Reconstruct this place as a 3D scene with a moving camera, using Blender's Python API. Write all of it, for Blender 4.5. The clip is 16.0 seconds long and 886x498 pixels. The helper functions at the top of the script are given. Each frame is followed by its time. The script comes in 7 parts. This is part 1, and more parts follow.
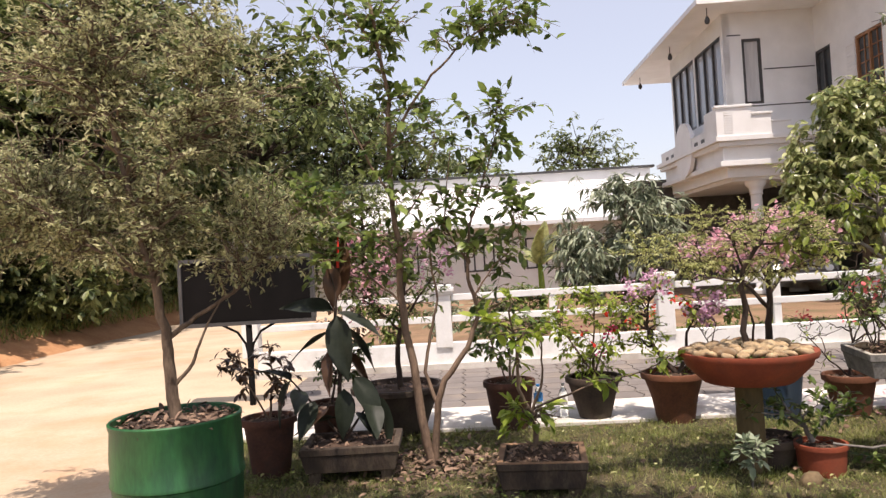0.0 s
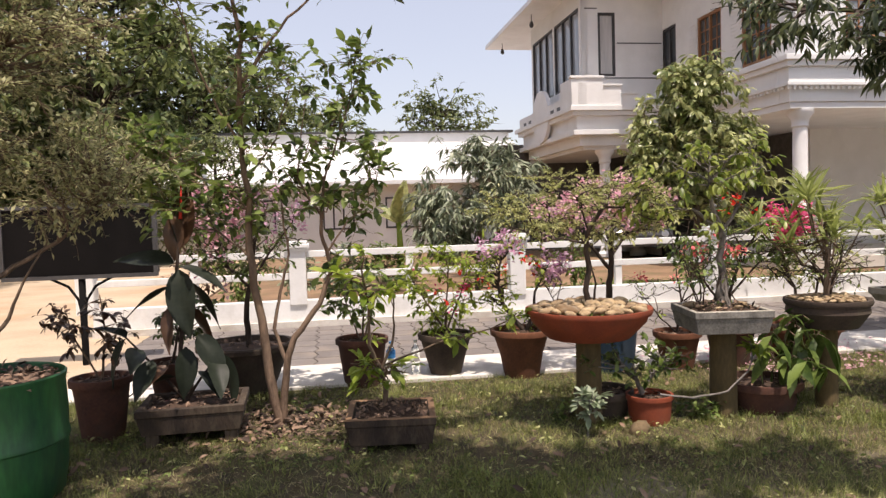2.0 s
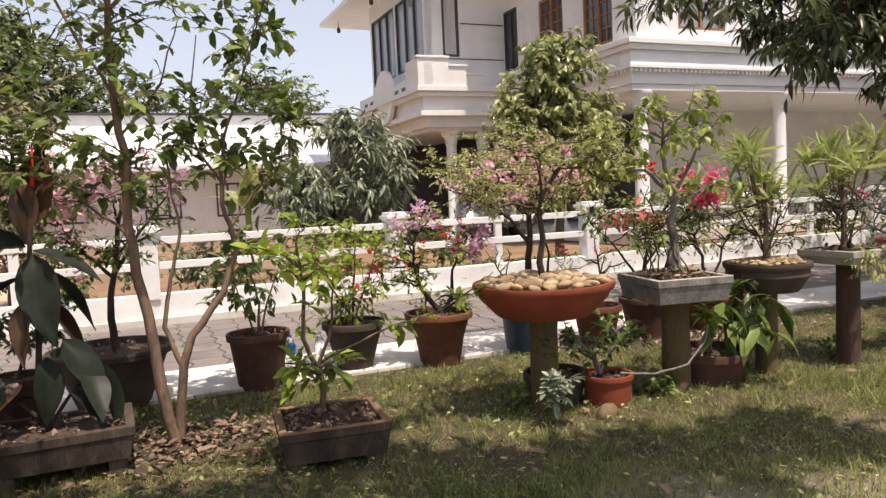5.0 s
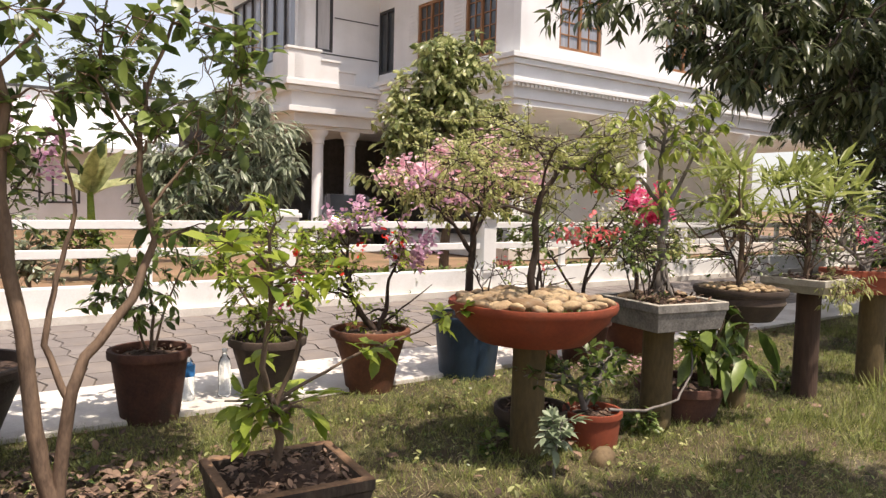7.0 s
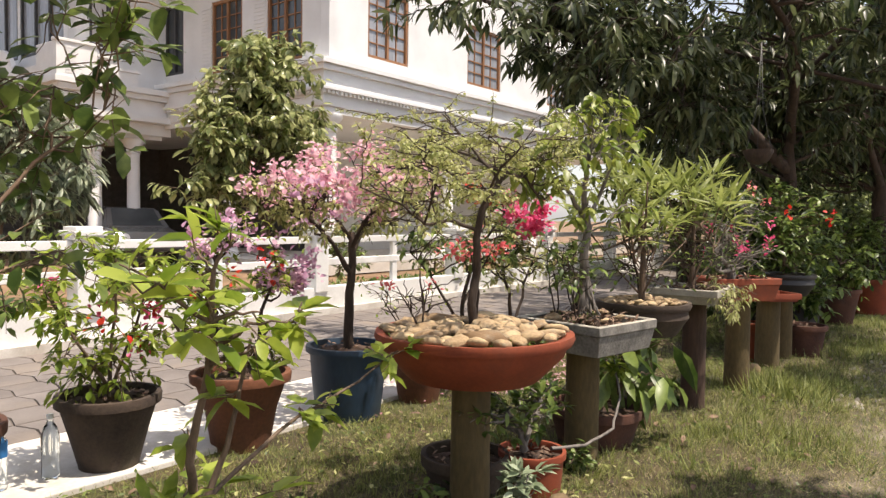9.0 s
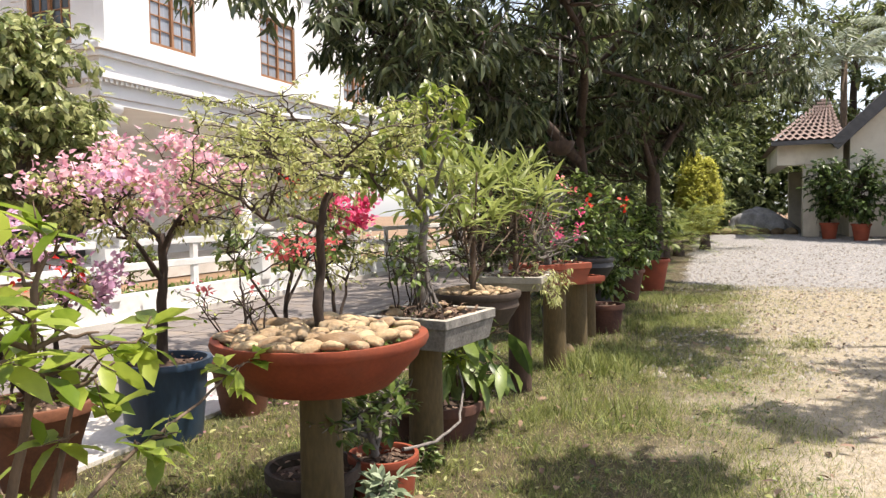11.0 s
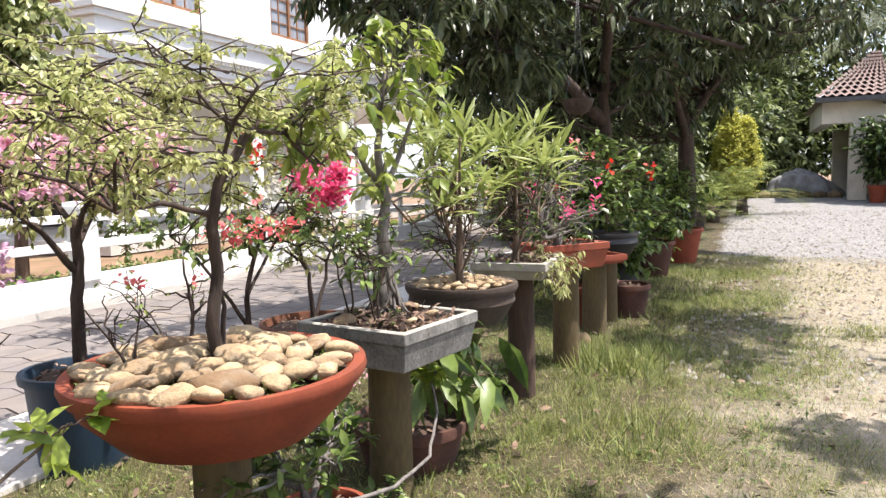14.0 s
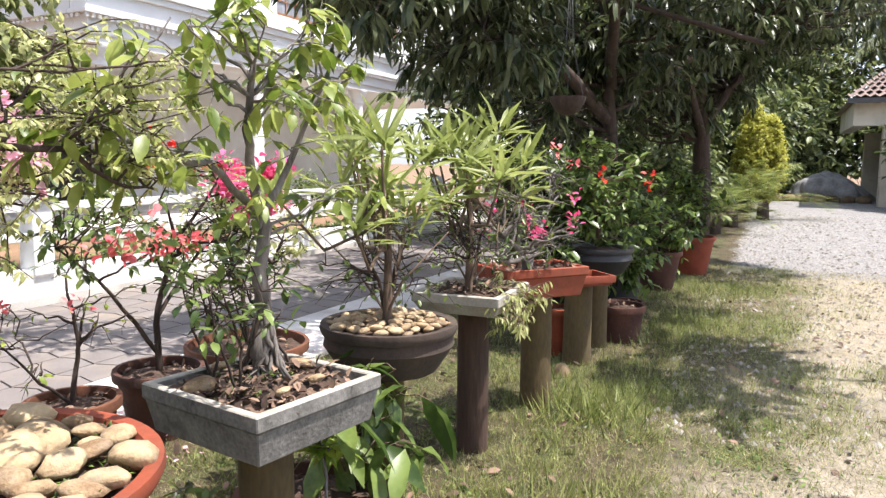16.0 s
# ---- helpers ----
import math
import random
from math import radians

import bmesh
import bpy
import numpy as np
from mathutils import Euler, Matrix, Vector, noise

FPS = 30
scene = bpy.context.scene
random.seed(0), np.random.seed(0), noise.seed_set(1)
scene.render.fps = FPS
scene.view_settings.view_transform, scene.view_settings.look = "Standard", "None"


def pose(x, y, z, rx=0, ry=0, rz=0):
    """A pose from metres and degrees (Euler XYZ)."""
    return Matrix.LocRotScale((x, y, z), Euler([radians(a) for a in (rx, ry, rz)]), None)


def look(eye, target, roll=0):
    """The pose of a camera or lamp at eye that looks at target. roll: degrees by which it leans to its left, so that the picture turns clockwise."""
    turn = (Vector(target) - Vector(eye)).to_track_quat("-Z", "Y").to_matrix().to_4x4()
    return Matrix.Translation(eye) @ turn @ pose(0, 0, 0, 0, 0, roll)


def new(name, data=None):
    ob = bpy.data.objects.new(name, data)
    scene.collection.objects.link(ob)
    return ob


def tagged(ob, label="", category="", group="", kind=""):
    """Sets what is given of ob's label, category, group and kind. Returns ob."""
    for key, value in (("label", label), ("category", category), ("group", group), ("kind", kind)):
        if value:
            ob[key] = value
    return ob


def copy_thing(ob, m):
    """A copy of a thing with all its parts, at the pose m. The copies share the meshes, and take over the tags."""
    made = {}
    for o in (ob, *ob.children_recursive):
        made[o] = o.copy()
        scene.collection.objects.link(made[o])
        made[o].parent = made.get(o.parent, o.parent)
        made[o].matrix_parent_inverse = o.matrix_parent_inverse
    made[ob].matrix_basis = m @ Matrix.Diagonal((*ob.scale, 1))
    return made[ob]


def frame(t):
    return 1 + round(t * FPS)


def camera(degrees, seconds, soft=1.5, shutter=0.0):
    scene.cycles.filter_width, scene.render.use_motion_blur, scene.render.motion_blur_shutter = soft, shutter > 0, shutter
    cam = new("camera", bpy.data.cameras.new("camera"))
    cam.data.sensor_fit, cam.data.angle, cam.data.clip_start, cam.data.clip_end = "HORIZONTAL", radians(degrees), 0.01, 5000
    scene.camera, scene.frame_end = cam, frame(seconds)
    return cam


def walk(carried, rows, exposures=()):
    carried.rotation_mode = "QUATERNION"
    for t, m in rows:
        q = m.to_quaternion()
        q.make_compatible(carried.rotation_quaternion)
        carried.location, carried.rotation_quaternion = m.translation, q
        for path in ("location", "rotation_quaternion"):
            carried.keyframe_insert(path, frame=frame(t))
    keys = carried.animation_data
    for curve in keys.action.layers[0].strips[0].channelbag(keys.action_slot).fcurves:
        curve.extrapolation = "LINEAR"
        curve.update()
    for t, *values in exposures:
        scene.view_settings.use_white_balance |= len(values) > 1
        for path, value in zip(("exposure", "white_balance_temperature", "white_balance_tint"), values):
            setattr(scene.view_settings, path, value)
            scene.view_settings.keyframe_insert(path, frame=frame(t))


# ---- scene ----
cam = camera(63.1, 16.0, 1.4)
# seconds, x, y, z, yaw, pitch, roll
PATH = [
    (0.0, 0.639, -0.405, 1.492, 1.781, 0.863, -3.440),
    (0.5, 0.654, -0.377, 1.466, -1.748, -0.173, -2.944),
    (1.0, 0.685, -0.366, 1.475, -3.638, -1.471, -1.959),
    (1.5, 0.709, -0.362, 1.470, -7.527, -1.938, -2.100),
    (2.0, 0.684, -0.324, 1.466, -9.095, -2.857, -1.725),
    (2.5, 0.616, -0.227, 1.462, -11.142, -3.610, -0.623),
    (3.0, 0.500, -0.116, 1.415, -13.079, -4.272, -0.144),
    (5.5, 0.092, 0.819, 1.334, -26.040, -4.382, -1.652),
    (6.0, 0.001, 1.079, 1.312, -29.380, -4.434, 0.017),
    (6.5, -0.020, 1.380, 1.286, -32.618, -3.472, -0.495),
    (7.0, -0.092, 1.661, 1.285, -35.843, -3.766, 1.395),
    (7.5, -0.169, 1.934, 1.271, -42.861, -1.845, 0.071),
    (8.0, -0.232, 2.174, 1.269, -44.959, -2.452, 0.921),
    (8.5, -0.208, 2.432, 1.282, -47.238, -1.441, 0.203),
    (9.0, -0.138, 2.591, 1.281, -52.917, -2.495, 0.790),
    (9.5, -0.099, 2.734, 1.261, -60.108, -1.425, 0.126),
    (10.0, -0.097, 2.866, 1.284, -67.999, -1.537, 0.320),
    (12.5, 0.161, 2.836, 1.235, -68.153, -4.343, -2.022),
    (13.0, 0.372, 2.831, 1.281, -67.878, -6.656, -0.896),
    (13.5, 0.542, 2.840, 1.303, -66.615, -5.495, -0.783),
    (14.0, 0.780, 2.910, 1.324, -66.495, -5.761, -1.369),
    (14.5, 0.944, 2.952, 1.353, -65.418, -8.041, -0.669),
    (15.0, 1.201, 2.924, 1.353, -65.242, -6.334, -1.373),
    (15.5, 1.397, 2.814, 1.438, -65.693, -7.525, 0.763),
    (16.0, 1.575, 2.817, 1.448, -64.815, -6.853, 0.543),
]
walk(cam, [(t, pose(x, y, z, 90 + pitch, 0, yaw) @ pose(0, 0, 0, 0, 0, roll)) for t, x, y, z, yaw, pitch, roll in PATH],
     [(0.0, 0.28, 7100, 20), (3.0, 0.13, 7150, 19), (7.0, 0.38, 7250, 18), (10.0, 0.55, 7100, 15), (12.0, 0.92, 6700, 15), (16.0, 0.98, 6350, 15)])

# ---- daylight ----
SUN_FROM = Vector((0.07, -0.33, 0.94)).normalized()
world = bpy.data.worlds.new("sky")
scene.world = world
world.use_nodes = True
wn = world.node_tree.nodes
sky = wn.new("ShaderNodeTexSky")
sky.sky_type, sky.sun_disc = "NISHITA", False
sky.sun_elevation = math.asin(SUN_FROM.z)
sky.sun_rotation = math.atan2(SUN_FROM.x, SUN_FROM.y)
sky.air_density, sky.dust_density, sky.ozone_density = 1.0, 2.0, 1.0
haze = wn.new("ShaderNodeMix")
haze.data_type, haze.blend_type = "RGBA", "ADD"
haze.inputs[0].default_value, haze.inputs[7].default_value = 1.0, (3.3, 3.5, 3.85, 1)
world.node_tree.links.new(sky.outputs[0], haze.inputs[6])
world.node_tree.links.new(haze.outputs[2], wn["Background"].inputs[0])
wn["Background"].inputs[1].default_value = 0.10
sun = new("sun", bpy.data.lights.new("sun", "SUN"))
sun.data.energy, sun.data.angle, sun.data.color = 5.0, radians(0.55), (1.0, 0.955, 0.88)
sun.matrix_world = look(SUN_FROM * 40, (0, 0, 0))


# ---- materials ----
def mat(name, dark, light, rough=0.8, scale=6.0, detail=6.0, bump=0.3, fine=60.0, metal=0.0, island=0.0, objrand=0.0,
        translucent=0.0, stain=None, stain_scale=2.0, stain_amount=0.5, coat=0.0, stretch=None):
    """Two-scale noise between two colours, with stains, relief and an optional change from piece to piece."""
    m = bpy.data.materials.new(name)
    m.use_nodes = True
    nt = m.node_tree
    n, link = nt.nodes, nt.links.new
    b = n["Principled BSDF"]
    b.inputs["Roughness"].default_value, b.inputs["Metallic"].default_value = rough, metal
    b.inputs["Coat Weight"].default_value = coat
    co = n.new("ShaderNodeTexCoord").outputs["Object"]
    if objrand:
        shift = n.new("ShaderNodeVectorMath")
        shift.operation = "ADD"
        scaled = n.new("ShaderNodeMath")
        scaled.operation = "MULTIPLY"
        scaled.inputs[1].default_value = 37.0
        link(n.new("ShaderNodeObjectInfo").outputs["Random"], scaled.inputs[0])
        link(co, shift.inputs[0])
        link(scaled.outputs[0], shift.inputs[1])
        co = shift.outputs[0]
    if stretch:
        mp = n.new("ShaderNodeMapping")
        mp.inputs["Scale"].default_value = stretch
        link(co, mp.inputs[0])
        co = mp.outputs[0]
    big, small = n.new("ShaderNodeTexNoise"), n.new("ShaderNodeTexNoise")
    big.inputs["Scale"].default_value, big.inputs["Detail"].default_value = scale, detail
    small.inputs["Scale"].default_value, small.inputs["Detail"].default_value = fine, 3.0
    link(co, big.inputs["Vector"])
    link(co, small.inputs["Vector"])
    add = n.new("ShaderNodeMath")
    add.operation = "MULTIPLY_ADD"
    add.inputs[1].default_value = 0.45
    link(small.outputs[0], add.inputs[0])
    link(big.outputs[0], add.inputs[2])
    fac = add.outputs[0]
    if island or objrand:
        more = n.new("ShaderNodeMath")
        more.operation = "MULTIPLY_ADD"
        more.inputs[1].default_value = island or objrand
        source = n.new("ShaderNodeNewGeometry").outputs["Random Per Island"] if island else n.new("ShaderNodeObjectInfo").outputs["Random"]
        link(source, more.inputs[0])
        link(fac, more.inputs[2])
        less = n.new("ShaderNodeMath")
        less.operation = "SUBTRACT"
        less.inputs[1].default_value = (island or objrand) / 2
        link(more.outputs[0], less.inputs[0])
        fac = less.outputs[0]
    ramp = n.new("ShaderNodeMapRange")
    ramp.inputs["From Min"].default_value, ramp.inputs["From Max"].default_value = 0.45, 1.0
    link(fac, ramp.inputs["Value"])
    mix = n.new("ShaderNodeMix")
    mix.data_type = "RGBA"
    mix.inputs[6].default_value, mix.inputs[7].default_value = (*dark, 1), (*light, 1)
    link(ramp.outputs[0], mix.inputs[0])
    colour = mix.outputs[2]
    if stain:
        spots = n.new("ShaderNodeTexNoise")
        spots.inputs["Scale"].default_value, spots.inputs["Detail"].default_value = stain_scale, 8.0
        spots.inputs["Roughness"].default_value = 0.65
        link(co, spots.inputs["Vector"])
        cut = n.new("ShaderNodeMapRange")
        cut.inputs["From Min"].default_value, cut.inputs["From Max"].default_value = 0.5, 0.68
        cut.inputs["To Max"].default_value = stain_amount
        link(spots.outputs[0], cut.inputs["Value"])
        over = n.new("ShaderNodeMix")
        over.data_type = "RGBA"
        over.inputs[7].default_value = (*stain, 1)
        link(cut.outputs[0], over.inputs[0])
        link(colour, over.inputs[6])
        colour = over.outputs[2]
    link(colour, b.inputs["Base Color"])
    if bump:
        bp = n.new("ShaderNodeBump")
        bp.inputs["Strength"].default_value, bp.inputs["Distance"].default_value = bump, 0.01
        link(fac, bp.inputs["Height"])
        link(bp.outputs[0], b.inputs["Normal"])
    if translucent:
        tr = n.new("ShaderNodeBsdfTranslucent")
        link(colour, tr.inputs["Color"])
        ms = n.new("ShaderNodeMixShader")
        ms.inputs[0].default_value = translucent
        link(b.outputs[0], ms.inputs[1])
        link(tr.outputs[0], ms.inputs[2])
        link(ms.outputs[0], n["Material Output"].inputs["Surface"])
    return m


def leafmat(name, dark, light, rough=0.45, translucent=0.3):
    return mat(name, dark, light, rough, 9.0, 3.0, 0.0, 40.0, island=0.7, translucent=translucent)


def glassmat(name, tint=(0.9, 0.95, 0.95), rough=0.02):
    m = bpy.data.materials.new(name)
    m.use_nodes = True
    b = m.node_tree.nodes["Principled BSDF"]
    b.inputs["Base Color"].default_value = (*tint, 1)
    b.inputs["Roughness"].default_value, b.inputs["Transmission Weight"].default_value, b.inputs["IOR"].default_value = rough, 1.0, 1.45
    return m


M = dict(
    ground=mat("yard_soil", (0.13, 0.075, 0.04), (0.30, 0.19, 0.11), 0.95, 0.9, 8, 0.5, 30, stain=(0.10, 0.10, 0.04), stain_scale=1.3, stain_amount=0.7),
    strip=mat("concrete_edge", (0.50, 0.47, 0.42), (0.74, 0.71, 0.66), 0.9, 2.5, 8, 0.3, 50, stain=(0.30, 0.24, 0.17), stain_scale=2.0, stain_amount=0.45),
    paver=mat("paver", (0.125, 0.108, 0.098), (0.20, 0.178, 0.163), 0.85, 3.0, 6, 0.3, 70, objrand=0.08, stain=(0.27, 0.215, 0.155), stain_scale=0.8, stain_amount=0.5),
    joint=mat("paver_joint", (0.10, 0.085, 0.07), (0.18, 0.155, 0.13), 0.95, 4.0),
    lane=mat("sandy_concrete_lane", (0.36, 0.27, 0.18), (0.53, 0.43, 0.31), 0.95, 0.8, 8, 0.3, 30, stain=(0.42, 0.22, 0.10), stain_scale=0.5, stain_amount=0.6),
    bank=mat("red_earth", (0.26, 0.115, 0.05), (0.46, 0.25, 0.12), 0.98, 1.5, 9, 1.0, 18),
    white=mat("white_paint", (0.70, 0.70, 0.69), (0.82, 0.82, 0.81), 0.6, 1.5, 6, 0.1, 80, stain=(0.55, 0.54, 0.50), stain_scale=0.9, stain_amount=0.25),
    fence=mat("weathered_white_paint", (0.66, 0.66, 0.64), (0.82, 0.82, 0.80), 0.7, 2.5, 7, 0.15, 70, stain=(0.42, 0.40, 0.35), stain_scale=2.4, stain_amount=0.4),
    roofwhite=mat("pale_roof_sheet", (0.60, 0.61, 0.62), (0.76, 0.77, 0.78), 0.5, 1.0, 5, 0.1, 30, stain=(0.45, 0.44, 0.42), stain_scale=0.7),
    tiles=mat("clay_roof_tile", (0.12, 0.085, 0.072), (0.29, 0.205, 0.17), 0.85, 4.0, 6, 0.4, 50, objrand=0.5, stain=(0.10, 0.08, 0.07), stain_scale=2.0),
    terracotta=mat("terracotta", (0.17, 0.031, 0.012), (0.29, 0.06, 0.021), 0.75, 5.0, 7, 0.2, 60, stain=(0.10, 0.04, 0.025), stain_scale=3.0, stain_amount=0.5),
    oldclay=mat("weathered_clay", (0.04, 0.017, 0.012), (0.12, 0.048, 0.028), 0.9, 5.0, 8, 0.5, 55, stain=(0.035, 0.03, 0.025), stain_scale=3.5, stain_amount=0.7),
    brownclay=mat("orange_brown_clay", (0.075, 0.027, 0.013), (0.19, 0.07, 0.032), 0.85, 5.0, 8, 0.4, 55, stain=(0.05, 0.03, 0.02), stain_scale=3.0, stain_amount=0.6),
    darkclay=mat("mossy_dark_clay", (0.028, 0.02, 0.016), (0.085, 0.058, 0.042), 0.92, 5.0, 8, 0.5, 55, stain=(0.055, 0.055, 0.03), stain_scale=3.0, stain_amount=0.5),
    concrete=mat("mossy_cast_concrete", (0.06, 0.056, 0.048), (0.32, 0.305, 0.275), 0.92, 4.0, 8, 0.6, 70, stain=(0.035, 0.034, 0.028), stain_scale=3.6, stain_amount=0.9),
    palecon=mat("pale_worn_concrete", (0.26, 0.24, 0.20), (0.48, 0.45, 0.38), 0.92, 5.0, 8, 0.5, 70, stain=(0.10, 0.09, 0.06), stain_scale=4.0, stain_amount=0.6),
    oldtray=mat("stained_brick_tray", (0.018, 0.013, 0.01), (0.07, 0.047, 0.03), 0.92, 7.0, 8, 0.8, 60, stain=(0.20, 0.16, 0.11), stain_scale=9.0, stain_amount=0.35, stretch=(1, 1, 0.4)),
    pillar=mat("ochre_mossy_pillar", (0.052, 0.037, 0.015), (0.155, 0.108, 0.044), 0.92, 4.0, 8, 0.5, 60, stain=(0.04, 0.036, 0.02), stain_scale=3.0, stain_amount=0.6, stretch=(1, 1, 0.35)),
    log=mat("dark_log", (0.03, 0.018, 0.012), (0.09, 0.05, 0.032), 0.9, 7.0, 8, 0.9, 60, stretch=(1, 1, 0.2)),
    drum=mat("green_painted_drum", (0.006, 0.045, 0.015), (0.03, 0.165, 0.05), 0.42, 3.0, 6, 0.1, 50, stain=(0.008, 0.035, 0.025), stain_scale=4.0, stain_amount=0.8, stretch=(1, 1, 0.25)),
    blue=mat("faded_blue_plastic", (0.008, 0.022, 0.045), (0.02, 0.05, 0.088), 0.5, 4.0, 6, 0.1, 60, stain=(0.06, 0.065, 0.07), stain_scale=3.0, stain_amount=0.4, stretch=(1, 1, 0.3)),
    black=mat("black_plastic", (0.012, 0.012, 0.013), (0.035, 0.035, 0.037), 0.55, 5.0, 6, 0.1, 60, stain=(0.07, 0.06, 0.05), stain_scale=3.0, stain_amount=0.4),
    soil=mat("potting_soil", (0.025, 0.015, 0.01), (0.10, 0.06, 0.04), 0.98, 14.0, 8, 1.0, 70),
    pebble=mat("river_pebble", (0.18, 0.11, 0.055), (0.48, 0.355, 0.205), 0.82, 14.0, 8, 0.9, 90, objrand=0.5, stain=(0.26, 0.22, 0.16), stain_scale=16.0, stain_amount=0.7),
    bark=mat("grey_brown_bark", (0.055, 0.036, 0.024), (0.20, 0.14, 0.095), 0.92, 18.0, 8, 1.0, 90, stretch=(1, 1, 0.3)),
    palebark=mat("pale_smooth_bark", (0.06, 0.036, 0.024), (0.27, 0.18, 0.12), 0.8, 11.0, 8, 0.6, 90, stain=(0.10, 0.07, 0.05), stain_scale=9.0, stretch=(1, 1, 0.35)),
    darkbark=mat("dark_bark", (0.018, 0.012, 0.009), (0.075, 0.05, 0.036), 0.92, 18.0, 8, 1.0, 90, stretch=(1, 1, 0.3)),
    greybark=mat("silvery_root_bark", (0.06, 0.052, 0.045), (0.25, 0.225, 0.20), 0.9, 18.0, 8, 1.0, 90, stretch=(1, 1, 0.3)),
    wood=mat("varnished_teak", (0.20, 0.085, 0.035), (0.38, 0.19, 0.085), 0.5, 6.0, 6, 0.2, 60, stretch=(1, 1, 0.2)),
    darkframe=mat("dark_metal_frame", (0.03, 0.03, 0.032), (0.07, 0.07, 0.07), 0.5),
    board=mat("black_board", (0.004, 0.004, 0.004), (0.010, 0.009, 0.009), 0.85, 3.0, 6, 0.05),
    curtain=mat("pale_curtain", (0.42, 0.42, 0.42), (0.62, 0.61, 0.60), 0.9, 8.0, stretch=(1, 1, 0.05)),
    carpaint=mat("grey_car_paint", (0.20, 0.205, 0.21), (0.26, 0.265, 0.27), 0.25, 2.0, 2, 0.0, metal=0.4),
    tyre=mat("tyre_rubber", (0.012, 0.012, 0.012), (0.03, 0.03, 0.03), 0.85),
    # dark wall colour that stands in for the shade deep in the porch
    shade=mat("painted_porch_shade", (0.06, 0.055, 0.05), (0.12, 0.11, 0.10), 0.9),
    plaster=mat("cream_plaster", (0.46, 0.42, 0.34), (0.62, 0.57, 0.47), 0.85, 1.5, 6, 0.2, 50, stain=(0.28, 0.24, 0.19), stain_scale=1.2),
    glass=mat("window_glass", (0.05, 0.06, 0.065), (0.08, 0.09, 0.095), 0.06, 2.0, 2, 0.0),
    clear=glassmat("clear_plastic"),
    # pale panes: drawn curtains, and the bay's sky reflection put into the colour
    curtain_sky=mat("curtain_and_sky_glass", (0.20, 0.22, 0.25), (0.36, 0.38, 0.41), 0.08, 5.0, 3, 0.0, 30, stretch=(1, 1, 0.08)),
    bluecap=mat("blue_label", (0.02, 0.16, 0.42), (0.04, 0.22, 0.52), 0.4),
    bricktray=mat("brick_coloured_cement", (0.09, 0.05, 0.028), (0.30, 0.175, 0.095), 0.92, 6.0, 8, 0.6, 60, stain=(0.05, 0.032, 0.02), stain_scale=7.0, stain_amount=0.6),
    tarp=mat("grey_tarpaulin", (0.12, 0.12, 0.12), (0.34, 0.34, 0.33), 0.7, 3.0, 6, 0.4, 20),
    rock=mat("brown_rock", (0.09, 0.06, 0.032), (0.24, 0.17, 0.09), 0.92, 8.0, 8, 0.8, 60, objrand=0.6),
    dryleaf=mat("dry_leaf", (0.05, 0.03, 0.02), (0.24, 0.155, 0.105), 0.85, 9.0, 3, 0.0, 40, island=1.0),
    grass=leafmat("grass_blade", (0.08, 0.108, 0.022), (0.34, 0.37, 0.115), 0.55, 0.4),
    grassdry=leafmat("dry_grass_blade", (0.20, 0.165, 0.075), (0.50, 0.43, 0.24), 0.7, 0.3),
    l_olive=leafmat("olive_needle_leaf", (0.21, 0.23, 0.11), (0.56, 0.55, 0.31), 0.55, 0.5),
    l_dark=leafmat("dark_glossy_leaf", (0.024, 0.048, 0.013), (0.11, 0.165, 0.042), 0.35, 0.3),
    l_mid=leafmat("mid_green_leaf", (0.045, 0.085, 0.016), (0.22, 0.30, 0.075), 0.4, 0.4),
    l_bright=leafmat("bright_green_leaf", (0.14, 0.22, 0.022), (0.40, 0.48, 0.08), 0.42, 0.5),
    l_pale=leafmat("pale_feathery_leaf", (0.27, 0.31, 0.09), (0.62, 0.62, 0.29), 0.45, 0.5),
    l_mango=leafmat("mango_leaf", (0.02, 0.036, 0.012), (0.125, 0.15, 0.066), 0.36, 0.4),
    l_grey=leafmat("greyish_mango_leaf", (0.10, 0.13, 0.075), (0.38, 0.42, 0.29), 0.33, 0.3),
    l_spear=leafmat("spear_leaf", (0.12, 0.17, 0.035), (0.37, 0.41, 0.13), 0.42, 0.5),
    l_rubber=leafmat("rubber_leaf", (0.008, 0.012, 0.008), (0.024, 0.031, 0.02), 0.5, 0.03),
    l_wood=leafmat("woodland_leaf", (0.05, 0.078, 0.026), (0.24, 0.28, 0.10), 0.5, 0.35),
    l_silver=leafmat("silvery_leaf", (0.16, 0.21, 0.12), (0.36, 0.42, 0.28), 0.5, 0.3),
    l_tree=leafmat("yellow_green_tree_leaf", (0.13, 0.17, 0.05), (0.52, 0.54, 0.26), 0.3, 0.45),
    stones=mat("drive_stone", (0.14, 0.122, 0.10), (0.38, 0.348, 0.30), 0.9, 8.0, 4, 0.2, 60, island=0.8),
    l_ficus=leafmat("ficus_leaf", (0.11, 0.17, 0.022), (0.36, 0.41, 0.09), 0.4, 0.45),
    l_myrtle=leafmat("small_round_leaf", (0.05, 0.09, 0.022), (0.25, 0.33, 0.085), 0.36, 0.45),
    l_gold=leafmat("golden_conifer", (0.34, 0.35, 0.05), (0.66, 0.64, 0.17), 0.6, 0.45),
    l_red=leafmat("maroon_leaf", (0.035, 0.016, 0.010), (0.09, 0.045, 0.022), 0.4, 0.06),
    f_pink=leafmat("pink_bract", (0.62, 0.28, 0.37), (0.85, 0.60, 0.64), 0.6, 0.45),
    f_hot=leafmat("magenta_bract", (0.66, 0.055, 0.17), (0.88, 0.18, 0.36), 0.6, 0.4),
